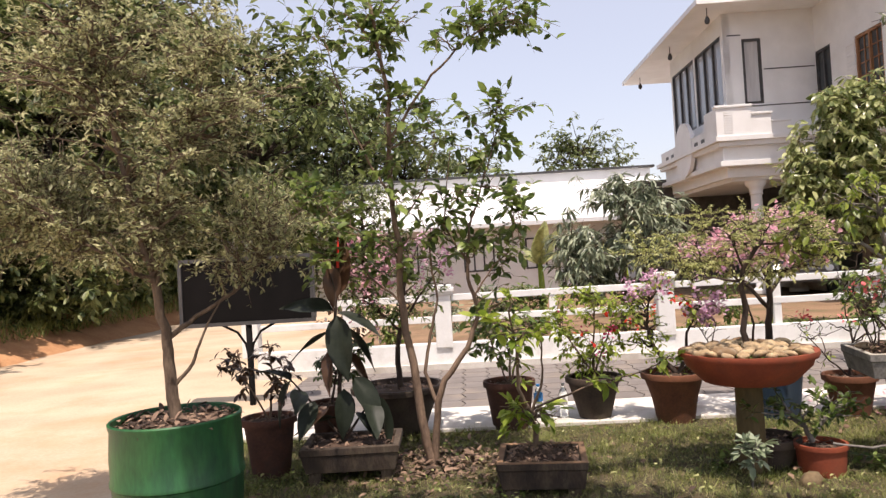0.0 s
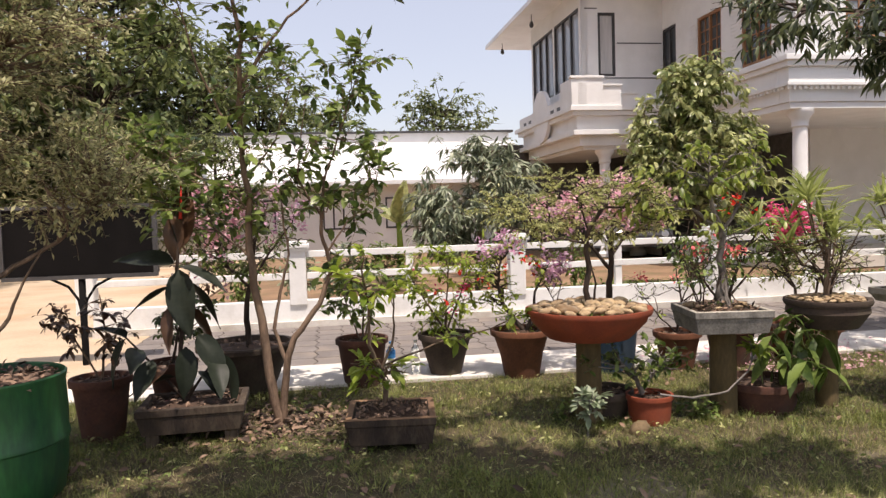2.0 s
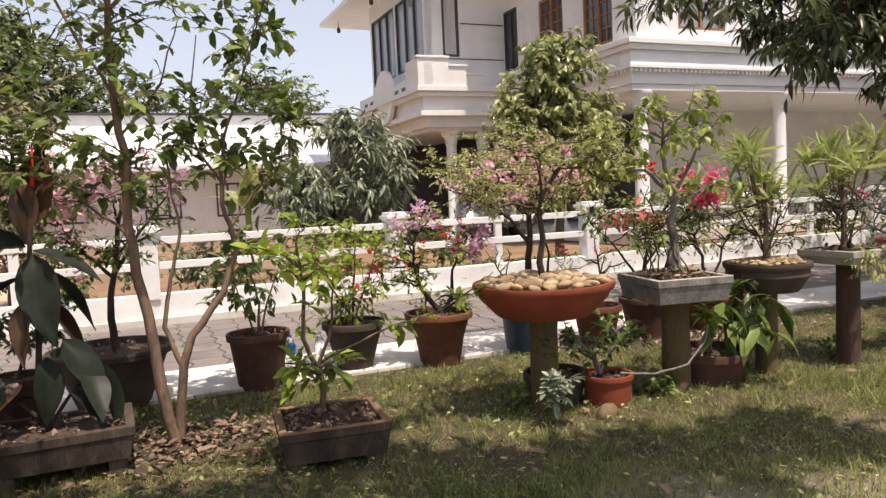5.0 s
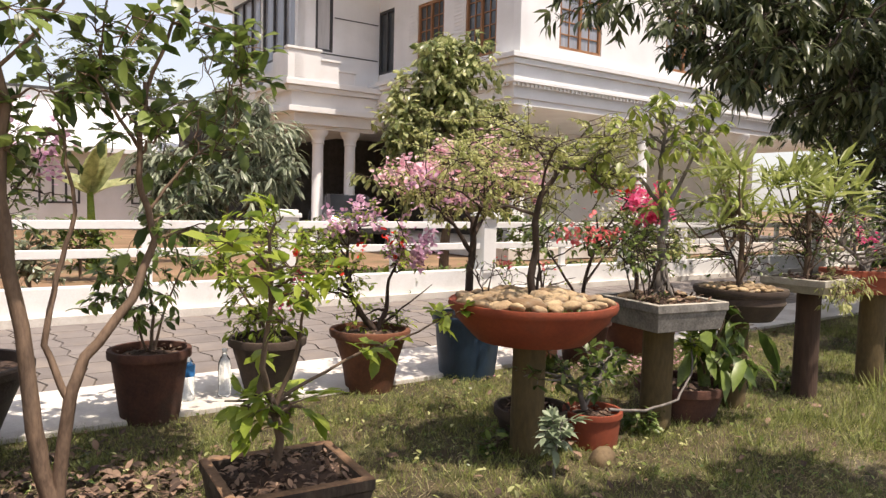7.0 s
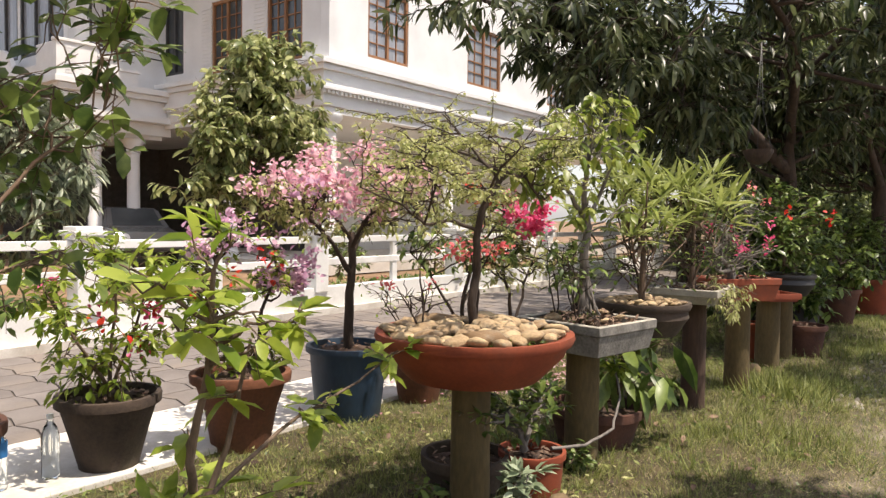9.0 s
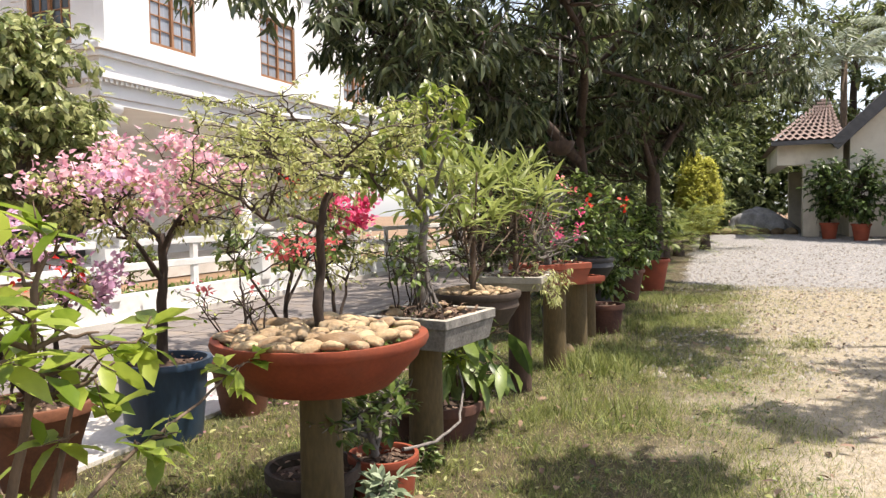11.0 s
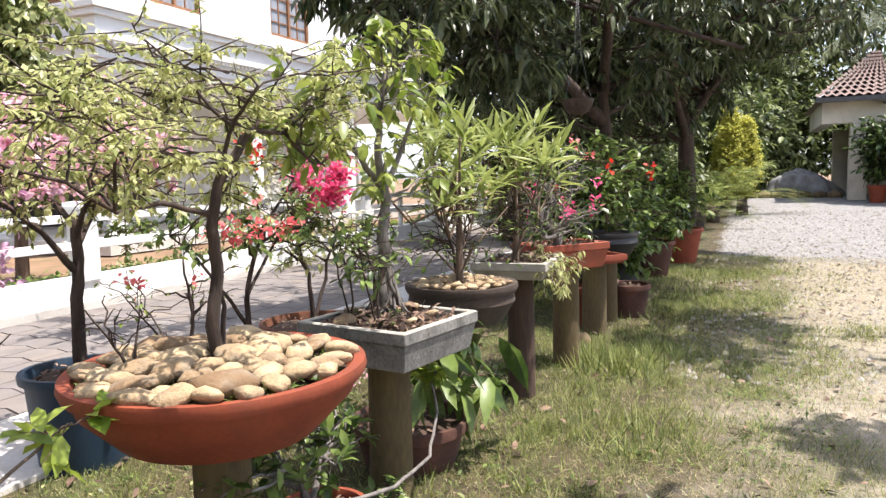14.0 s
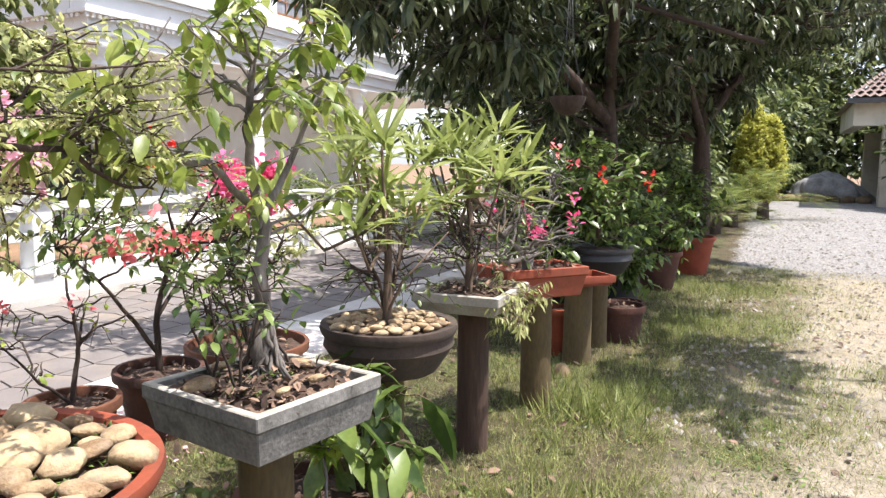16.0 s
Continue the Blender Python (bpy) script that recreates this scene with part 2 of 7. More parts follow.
    f_red=leafmat("red_flower", (0.60, 0.02, 0.015), (0.80, 0.06, 0.03), 0.6, 0.35),
    f_coral=leafmat("coral_red_bract", (0.66, 0.10, 0.12), (0.88, 0.27, 0.26), 0.6, 0.4),
    f_mauve=leafmat("mauve_bract", (0.52, 0.27, 0.42), (0.76, 0.52, 0.64), 0.6, 0.4),
    f_white=leafmat("white_flower", (0.66, 0.64, 0.58), (0.82, 0.80, 0.74), 0.6, 0.4),
)


def yard_material():
    """Lawn soil, dusty drive and gravel that run into each other along ragged edges."""
    m = mat("yard", (0.018, 0.015, 0.008), (0.12, 0.09, 0.043), 0.95, 7.0, 9, 1.0, 75, stain=(0.07, 0.09, 0.022), stain_scale=2.2, stain_amount=0.8)
    nt = m.node_tree
    n, link = nt.nodes, nt.links.new
    b = n["Principled BSDF"]
    base = b.inputs["Base Color"].links[0].from_socket
    co = n.new("ShaderNodeTexCoord").outputs["Object"]
    xyz = n.new("ShaderNodeSeparateXYZ")
    link(co, xyz.inputs[0])

    def noise_of(scale, detail=7.0):
        t = n.new("ShaderNodeTexNoise")
        t.inputs["Scale"].default_value, t.inputs["Detail"].default_value, t.inputs["Roughness"].default_value = scale, detail, 0.62
        link(co, t.inputs["Vector"])
        return t.outputs[0]

    def ragged(value, wave, amount, lo, hi):
        s = n.new("ShaderNodeMath")
        s.operation = "MULTIPLY_ADD"
        s.inputs[1].default_value = amount
        link(wave, s.inputs[0])
        link(value, s.inputs[2])
        r = n.new("ShaderNodeMapRange")
        r.inputs["From Min"].default_value, r.inputs["From Max"].default_value = lo, hi
        link(s.outputs[0], r.inputs["Value"])
        return r.outputs[0]

    def two(fac, a, c0, c1, wave):
        inner = n.new("ShaderNodeMix")
        inner.data_type = "RGBA"
        inner.inputs[6].default_value, inner.inputs[7].default_value = (*c0, 1), (*c1, 1)
        link(wave, inner.inputs[0])
        over = n.new("ShaderNodeMix")
        over.data_type = "RGBA"
        link(fac, over.inputs[0])
        link(a, over.inputs[6])
        link(inner.outputs[2], over.inputs[7])
        return over.outputs[2]

    speck = n.new("ShaderNodeTexVoronoi")
    speck.inputs["Scale"].default_value = 38.0
    link(co, speck.inputs["Vector"])
    south = ragged(xyz.outputs["Y"], noise_of(1.1), 2.6, 4.5, 3.5)
    c = two(south, base, (0.10, 0.082, 0.05), (0.56, 0.49, 0.385), noise_of(22.0, 10.0))
    east = ragged(xyz.outputs["X"], noise_of(1.6), 1.6, 12.7, 13.0)
    near = ragged(xyz.outputs["Y"], noise_of(1.2), 0.8, 3.95, 3.75)
    both = n.new("ShaderNodeMath")
    both.operation = "MULTIPLY"
    link(east, both.inputs[0])
    link(near, both.inputs[1])
    c = two(both.outputs[0], c, (0.115, 0.11, 0.102), (0.33, 0.318, 0.30), speck.outputs["Color"])
    link(c, b.inputs["Base Color"])
    n["Bump"].inputs["Distance"].default_value = 0.035
    return m


M["lawn"] = yard_material()
M["board"].node_tree.nodes["Principled BSDF"].inputs["Specular IOR Level"].default_value = 0.08
M["l_rubber"].node_tree.nodes["Principled BSDF"].inputs["Specular IOR Level"].default_value = 0.22


# ---- builders ----
def mesh_of(name, verts, faces, material, smooth=False):
    me = bpy.data.meshes.new(name)
    me.from_pydata([tuple(v) for v in verts], [], faces)
    me.materials.append(material)
    if smooth:
        me.shade_smooth()
    return me


def bm_mesh(name, bm, material, smooth=False):
    me = bpy.data.meshes.new(name)
    bm.to_mesh(me)
    bm.free()
    me.materials.append(material)
    if smooth:
        me.shade_smooth()
    return me


def part(name, data, parent, label=""):
    ob = new(name, data)
    ob.parent = parent
    if label:
        tagged(ob, label)
    return ob


def thing(name, label, category, at=(0, 0, 0), rz=0.0, group="", kind=""):
    ob = new(name)
    ob.empty_display_size = 0.1
    ob.matrix_basis = pose(*at, 0, 0, rz)
    return tagged(ob, label, category, group, kind)


def box_bm(x0, x1, y0, y1, z0, z1, bevel=0.0, bm=None):
    bm = bm or bmesh.new()
    out = bmesh.ops.create_cube(bm, size=1.0, matrix=Matrix.LocRotScale(((x0 + x1) / 2, (y0 + y1) / 2, (z0 + z1) / 2), None, (x1 - x0, y1 - y0, z1 - z0)))
    if bevel:
        edges = list({e for v in out["verts"] for e in v.link_edges})
        bmesh.ops.bevel(bm, geom=edges, offset=bevel, segments=2, affect="EDGES", profile=0.6)
    return bm


def box(name, x0, x1, y0, y1, z0, z1, material, parent=None, bevel=0.0, label=""):
    me = bm_mesh(name, box_bm(x0, x1, y0, y1, z0, z1, bevel), material)
    return part(name, me, parent, label) if parent else new(name, me)


def lathe(name, profile, material, sides=36, wobble=0.0, seed=0, closed=True):
    """A turned body from (radius, height) pairs."""
    rng = np.random.default_rng(seed)
    ph = rng.uniform(0, 6.28, 3)
    verts, faces = [], []
    for r, z in profile:
        for i in range(sides):
            a = 2 * math.pi * i / sides
            k = 1 + wobble * (math.sin(2 * a + ph[0]) + 0.6 * math.sin(3 * a + ph[1] + z * 6) + 0.4 * math.sin(5 * a + ph[2]))
            verts.append((r * k * math.cos(a), r * k * math.sin(a), z))
    for j in range(len(profile) - 1):
        for i in range(sides):
            k = (i + 1) % sides
            faces.append((j * sides + i, j * sides + k, (j + 1) * sides + k, (j + 1) * sides + i))
    if closed:
        faces.append(tuple(reversed(range(sides))))
        faces.append(tuple(range((len(profile) - 1) * sides, len(profile) * sides)))
    me = mesh_of(name, verts, faces, material)
    for p in me.polygons:
        p.use_smooth = len(p.vertices) == 4
    me.set_sharp_from_angle(angle=radians(38))
    return me


def tubes(name, lines, material, sides=7):
    """Tapered, slightly crooked stems: each line is (points, radius at its foot, radius at its tip)."""
    verts, faces = [], []
    for pts, r0, r1 in lines:
        pts = [Vector(p) for p in pts]
        n = len(pts)
        base = len(verts)
        s = sides if r0 > 0.006 else 4
        up = Vector((0.31, 0.57, 0.2))
        for i, p in enumerate(pts):
            d = (pts[min(i + 1, n - 1)] - pts[max(i - 1, 0)])
            d = d.normalized() if d.length > 1e-6 else Vector((0, 0, 1))
            u = d.cross(up)
            u = u.normalized() if u.length > 1e-4 else d.orthogonal().normalized()
            v = d.cross(u)
            r = r0 + (r1 - r0) * i / max(n - 1, 1)
            for k in range(s):
                a = 2 * math.pi * k / s
                verts.append(p + (u * math.cos(a) + v * math.sin(a)) * r)
        for i in range(n - 1):
            for k in range(s):
                q = (k + 1) % s
                faces.append((base + i * s + k, base + i * s + q, base + (i + 1) * s + q, base + (i + 1) * s + k))
        faces.append(tuple(base + (n - 1) * s + k for k in range(s)))
    return mesh_of(name, verts, faces, material, True)


# outlines of a folded leaf of length 1: (along, across, lift)
LEAF = {
    "oval": [(0, 0, 0), (0.3, 0.2, 0.05), (0.68, 0.19, 0.0), (1, 0, -0.16), (0.68, -0.19, 0.0), (0.3, -0.2, 0.05), (0.34, 0, 0.0), (0.7, 0, -0.06)],
    "long": [(0, 0, 0), (0.3, 0.1, 0.03), (0.65, 0.1, -0.05), (1, 0, -0.25), (0.65, -0.1, -0.05), (0.3, -0.1, 0.03), (0.33, 0, -0.01), (0.67, 0, -0.10)],
    "strap": [(0, 0, 0), (0.3, 0.06, 0.02), (0.7, 0.055, -0.03), (1, 0, -0.14), (0.7, -0.055, -0.03), (0.3, -0.06, 0.02), (0.33, 0, 0.0), (0.7, 0, -0.05)],
    "broad": [(0, 0, 0), (0.28, 0.23, 0.06), (0.68, 0.23, 0.0), (1, 0, -0.2), (0.68, -0.23, 0.0), (0.28, -0.23, 0.06), (0.32, 0, 0.02), (0.7, 0, -0.06)],
    "leafy": [(0, 0, 0), (0.3, 0.14, 0.05), (0.65, 0.14, -0.05), (1, 0, -0.28), (0.65, -0.14, -0.05), (0.3, -0.14, 0.05), (0.33, 0, 0.0), (0.67, 0, -0.10)],
    "bract": [(0, 0, 0), (0.3, 0.36, 0.12), (0.7, 0.3, 0.1), (1, 0, -0.05), (0.7, -0.3, 0.1), (0.3, -0.36, 0.12), (0.34, 0, 0.0), (0.7, 0, 0.02)],
}
LEAF_FACES = [(0, 1, 6), (1, 2, 7, 6), (2, 3, 7), (0, 6, 5), (6, 7, 4, 5), (7, 3, 4)]


def leaves(name, at, ways, sizes, material, kind="oval", seed=0, roll=1.2):
    """Many leaves in one mesh: feet, directions and lengths."""
    rng = np.random.default_rng(seed)
    at, ways, sizes = np.asarray(at, float), np.asarray(ways, float), np.asarray(sizes, float)
    n = len(at)
    ways = ways / np.maximum(np.linalg.norm(ways, axis=1, keepdims=True), 1e-6)
    ref = np.tile([0.0, 0.0, 1.0], (n, 1)) + rng.normal(0, 0.25, (n, 3)) * roll
    side = np.cross(ways, ref)
    side /= np.maximum(np.linalg.norm(side, axis=1, keepdims=True), 1e-6)
    lift = np.cross(side, ways)
    if kind == "blade":
        t = np.array([(0, 0.5, 0), (0, -0.5, 0), (1, 0, 0)]) * (1, 0.06, 1)
        tf = [(0, 1, 2)]
    elif kind == "small":
        t = np.array([(0, 0, 0), (0.5, 0.2, 0.03), (1, 0, -0.06), (0.5, -0.2, 0.03)])
        tf = [(0, 1, 2, 3)]
    else:
        t, tf = np.array(LEAF[kind]), LEAF_FACES
    v = at[:, None] + sizes[:, None, None] * (t[None, :, 0:1] * ways[:, None] + t[None, :, 1:2] * side[:, None] + t[None, :, 2:3] * lift[:, None])
    k = len(t)
    me = bpy.data.meshes.new(name)
    sizes_f = np.array([len(f) for f in tf])
    flat = np.concatenate([np.array(f) for f in tf])
    loops = (flat[None] + (np.arange(n) * k)[:, None]).ravel().astype(np.int32)
    totals = np.tile(sizes_f, n)
    starts = np.concatenate([[0], np.cumsum(totals)[:-1]]).astype(np.int32)
    me.vertices.add(n * k)
    me.vertices.foreach_set("co", v.reshape(-1).astype(np.float32))
    me.loops.add(len(loops))
    me.loops.foreach_set("vertex_index", loops)
    me.polygons.add(len(totals))
    me.polygons.foreach_set("loop_start", starts)
    me.update(calc_edges=True)
    me.materials.append(material)
    if kind not in ("blade", "small"):
        me.shade_smooth()
    return me


def curve_pts(a, b, n, sag, rng, crook=0.06):
    a, b = np.asarray(a, float), np.asarray(b, float)
    L = np.linalg.norm(b - a)
    t = np.linspace(0, 1, n)[:, None]
    p = a + (b - a) * t
    p[:, 2:3] += sag * L * 4 * t * (1 - t)
    p[1:-1] += rng.normal(0, crook * L / n ** 0.5, (n - 2, 3))
    return p


def plant(name, label, category, at, stems, blobs, bark, foliage, seed=0, twigs=5, twig=0.25, per_twig=7, leaf=0.06, kind="oval",
          droop=0.3, flowers=(), group="", limb_r=0.012, spread=0.7, hollow=0.35, sag=0.06):
    """A plant with crooked stems, limbs that reach into blobs (centre, radii, number of limbs), twigs and leaves.
    stems: (points, foot radius, tip radius); all places are relative to its foot. flowers: (material, blob, clusters, size, per cluster)."""
    rng = np.random.default_rng(seed)
    root = thing(name, label, category, at, group=group)
    lines, trunk, first = [], [], True
    for pts, r0, r1 in stems:
        dense = []
        for i in range(len(pts) - 1):
            a, b = np.array(pts[i], float), np.array(pts[i + 1], float)
            for k in range(4):
                dense.append(a + (b - a) * k / 4 + (rng.normal(0, 0.012, 3) * min(1, np.linalg.norm(b - a)) if i or k else 0))
        dense.append(np.array(pts[-1], float))
        part("trunk" if first else "branch", tubes("trunk" if first else "branch", [(dense, r0, r1)], bark), root)
        first = False
        for i, p in enumerate(dense):
            trunk.append((p, r0 + (r1 - r0) * i / len(dense), i / len(dense)))
    nodes = np.array([p for p, _, _ in trunk])
    late = np.array([f for _, _, f in trunk])
    radii = np.array([r for _, r, _ in trunk])
    feet, ways, sizes = [], [], []
    for c, rad, count in blobs:
        c, rad = np.array(c, float), np.array(rad, float)
        for _ in range(count):
            d = rng.normal(0, 1, 3)
            d /= np.linalg.norm(d)
            tip = c + d * rad * (hollow + (1 - hollow) * rng.random()) ** 0.6
            cost = np.linalg.norm(nodes - tip, axis=1) + np.where(late < 0.3, 0.6, 0) + np.maximum(nodes[:, 2] - tip[2] + 0.05, 0) * 1.2 + rng.random(len(nodes)) * 0.15
            i = int(np.argmin(cost))
            limb = curve_pts(nodes[i], tip, 7, sag * rng.uniform(-0.5, 1.5), rng, 0.1)
            lines.append((limb, min(limb_r, radii[i] * 0.8), 0.0022))
            for _ in range(twigs):
                s = rng.uniform(0.35, 1.0)
                p = limb[min(int(s * 6), 5)] * (1 - (s * 6) % 1) + limb[min(int(s * 6) + 1, 6)] * ((s * 6) % 1)
                w = rng.normal(0, 1, 3) * (1, 1, spread) + (tip - c) / (np.linalg.norm(tip - c) + 1e-6) * 0.6
                w /= np.linalg.norm(w)
                L = twig * rng.uniform(0.5, 1.3)
                end = p + w * L
                tw = curve_pts(p, end, 4, 0.03, rng)
                lines.append((tw, 0.0026, 0.001))
                for q in range(per_twig):
                    u = rng.uniform(0.15, 1.0)
                    at_ = p + (end - p) * u
                    dd = rng.normal(0, 1, 3) * (1, 1, 0.6) + w * 0.7
                    dd /= np.linalg.norm(dd)
                    dd[2] -= droop
                    feet.append(at_)
                    ways.append(dd)
                    sizes.append(leaf * rng.uniform(0.6, 1.25))
    if lines:
        tagged(part("twigwork", tubes("twigwork", lines, bark), root), kind="stuff")
    if feet:
        tagged(part("foliage", leaves("foliage", feet, ways, sizes, foliage, kind, seed), root), kind="stuff")
    for material, (c, rad), count, size, per in flowers:
        f_at, f_way, f_size = [], [], []
        c, rad = np.array(c, float), np.array(rad, float)
        for _ in range(count):
            d = rng.normal(0, 1, 3)
            d /= np.linalg.norm(d)
            p = c + d * rad * rng.uniform(0.55, 1.0)
            if feet:
                i = int(np.argmin(np.linalg.norm(np.array(feet) - p, axis=1)))
                if np.linalg.norm(feet[i] - p) > 0.1:
                    p = feet[i] + rng.normal(0, 0.02, 3)
            for _ in range(per):
                dd = rng.normal(0, 1, 3) + (0, 0, 0.3)
                f_at.append(p + rng.normal(0, size * 0.7, 3))
                f_way.append(dd)
                f_size.append(size * rng.uniform(0.7, 1.3))
        tagged(part("blossom", leaves("blossom", f_at, f_way, f_size, material, "bract", seed + 1), root), kind="stuff")
    return root


def big_leaf(way, L, width, bend, material, seed):
    """One large leaf as a smooth curved sheet with a sunken midrib and a drip tip."""
    rng = np.random.default_rng(seed)
    d = Vector(way).normalized()
    side = d.cross(Vector((rng.normal(0, 0.3), rng.normal(0, 0.3), 1))).normalized()
    lift = side.cross(d)
    nu, nv = 9, 6
    verts, faces = [], []
    for i in range(nu + 1):
        u = i / nu
        w = width * L * (math.sin(math.pi * min(1, u * 1.04) ** 0.8) ** 0.75 if 0 < u < 0.97 else 0.04)
        for j in range(nv + 1):
            v = 2 * j / nv - 1
            h = 0.16 * w * abs(v) ** 1.3 - bend * L * u * u + 0.012 * L * math.sin(9 * u + 3 * v + seed)
            verts.append(d * (u * L) + side * (v * w / 2) + lift * h)
    for i in range(nu):
        for j in range(nv):
            a = i * (nv + 1) + j
            faces.append((a, a + 1, a + nv + 2, a + nv + 1))
    return mesh_of("leaf", verts, faces, material, True)


# ---- ground, road and fence ----
def sheet(name, x0, x1, y0, y1, z, material, label, category, nx=1, ny=1, rough=0.0, seed=0):
    rng = np.random.default_rng(seed)
    xs, ys = np.linspace(x0, x1, nx + 1), np.linspace(y0, y1, ny + 1)
    verts = [(x, y, z + (noise.noise((x * 0.9, y * 0.9, seed)) * rough if 0 < i < nx and 0 < j < ny else 0)) for j, y in enumerate(ys) for i, x in enumerate(xs)]
    w = nx + 1
    faces = [(j * w + i, j * w + i + 1, (j + 1) * w + i + 1, (j + 1) * w + i) for j in range(ny) for i in range(nx)]
    return tagged(new(name, mesh_of(name, verts, faces, material, True)), label, category, kind="structure")


sheet("ground", -400, 400, -400, 400, -0.03, M["ground"], "bare reddish earth that runs on all round the garden", "ground")
def rise(x):
    """Height of the yard, which climbs gently towards the carport."""
    u = min(1.0, max(0.0, (x - 13.0) / 10.0))
    return 0.48 * u * u * (3 - 2 * u)


lawn = sheet("lawn", -1.6, 45, -9, 5.86, 0.0, M["lawn"], "patchy lawn that thins out into a dusty drive and gravel", "lawn", 120, 40, 0.0)
for v in lawn.data.vertices:
    v.co.z += rise(v.co.x) * min(1.0, max(0.0, (5.86 - v.co.y) / 0.3))
sheet("lane", -8.5, -1.6, -30, 60, 0.004, M["lane"], "sandy concrete lane with orange dust", "road", 1, 1)
box("pavement", -1.6, 60, 5.86, 6.75, -0.03, 0.03, M["strip"], bevel=0.008)
tagged(bpy.data.objects["pavement"], "pale concrete strip along the edge of the lawn", "pavement", kind="structure")
road = tagged(box("road", -1.6, 60, 6.75, 9.4, -0.03, 0.006, M["joint"]), "road of grey interlocking pavers", "road", kind="structure")

# low wall, posts and rails of the fence
wall = tagged(box("boundary_wall", -2.3, 46, 9.42, 9.6, -0.03, 0.36, M["fence"], bevel=0.006), "low white boundary wall beneath the rails", "wall", kind="structure")
box("wall_foot", -2.3, 46, 9.36, 9.42, -0.03, 0.09, M["strip"], wall)


def fence_post(x):
    ob = thing("fence_post", "square white concrete fence post with a moulded cap", "fence post", (x, 9.5, 0.3), group="posts of the road fence")
    box("shaft", -0.11, 0.11, -0.11, 0.11, 0.0, 0.72, M["fence"], ob, 0.01)
    bm = box_bm(-0.135, 0.135, -0.135, 0.135, 0.72, 0.76, 0.008)
    box_bm(-0.16, 0.16, -0.16, 0.16, 0.76, 0.81, 0.01, bm)
    box_bm(-0.13, 0.13, -0.13, 0.13, 0.81, 0.85, 0.012, bm)
    part("cap", bm_mesh("cap", bm, M["fence"]), ob)
    return ob


first_post = fence_post(3.29)
for i in range(-2, 15):
    if i:
        copy_thing(first_post, pose(3.29 + 3.01 * i + (0.35 if i == -2 else 0), 9.5, 0.3))
for i in range(-2, 14):
    x0 = 3.29 + 3.01 * i + 0.12 + (0.35 if i == -2 else 0)
    x1 = 3.29 + 3.01 * (i + 1) - 0.12
    for z in (0.64, 0.93):
        rail = box("fence_rail", x0, x1, 9.46, 9.54, z, z + 0.085, M["fence"], bevel=0.006)
        tagged(rail, "white concrete fence rail between two posts", "fence rail", "rails of the road fence")
    mid = box("fence_baluster", (x0 + x1) / 2 - 0.05, (x0 + x1) / 2 + 0.05, 9.47, 9.53, 0.36, 0.93, M["fence"], bevel=0.005)
    tagged(mid, "short white upright between the fence rails", "fence upright", "uprights of the road fence")


# ---- white two-storey house ----
house = thing("house", "white two-storey house with moulded cornices and teak windows", "house", (10.42, 13.75, 0))


def window(at, w, h, rz, leaves_n, frame_mat, glass_mat, bars=True, parent=house, curtain=False):
    """A framed window facing local -y."""
    win = new("window")
    win.parent = parent
    win.matrix_basis = pose(*at, 0, 0, rz)
    bm = box_bm(-w / 2, w / 2, -0.05, 0.05, 0, 0.07)
    box_bm(-w / 2, w / 2, -0.05, 0.05, h - 0.07, h, 0, bm)
    for i in range(leaves_n + 1):
        x = -w / 2 + 0.035 + i * (w - 0.07) / leaves_n
        box_bm(x - 0.035, x + 0.035, -0.055, 0.055, 0.07, h - 0.07, 0, bm)
    if bars:
        for i in range(leaves_n):
            xa = -w / 2 + 0.07 + i * (w - 0.07) / leaves_n
            xb = xa + (w - 0.07) / leaves_n - 0.07
            for k in range(1, 5):
                z = 0.07 + k * (h - 0.14) / 5
                box_bm(xa, xb, -0.02, 0.02, z - 0.012, z + 0.012, 0, bm)
            box_bm((xa + xb) / 2 - 0.012, (xa + xb) / 2 + 0.012, -0.022, 0.022, 0.07, h - 0.07, 0, bm)
    part("window_frame", bm_mesh("window_frame", bm, frame_mat), win)
    for i in range(leaves_n):
        xa = -w / 2 + 0.07 + i * (w - 0.07) / leaves_n
        xb = xa + (w - 0.07) / leaves_n - 0.07
        box("pane", xa, xb, 0.006, 0.014, 0.07, h - 0.07, glass_mat, win)
    if curtain:
        box("curtain", -w / 2 + 0.05, w / 2 - 0.05, 0.03, 0.045, 0.05, h - 0.05, M["curtain"], win)
    return win


def holed_wall(name, length, z0, z1, thick, holes, material, at, rz):
    """A wall along local +x, facing local -y, with openings (x0, x1, z0, z1) through it."""
    xs = sorted({0.0, length, *[h[0] for h in holes], *[h[1] for h in holes]})
    zs = sorted({z0, z1, *[h[2] for h in holes], *[h[3] for h in holes]})
    bm = bmesh.new()
    for a, b in zip(xs, xs[1:]):
        run = None
        for c, d in zip(zs, zs[1:]):
            hole = any(h[0] < (a + b) / 2 < h[1] and h[2] < (c + d) / 2 < h[3] for h in holes)
            if not hole:
                box_bm(a, b, 0, thick, c, d, 0, bm)
    bmesh.ops.remove_doubles(bm, verts=bm.verts, dist=0.0005)
    ob = part(name, bm_mesh(name, bm, material), house)
    ob.matrix_basis = pose(*at, 0, 0, rz)
    return ob


W = M["white"]
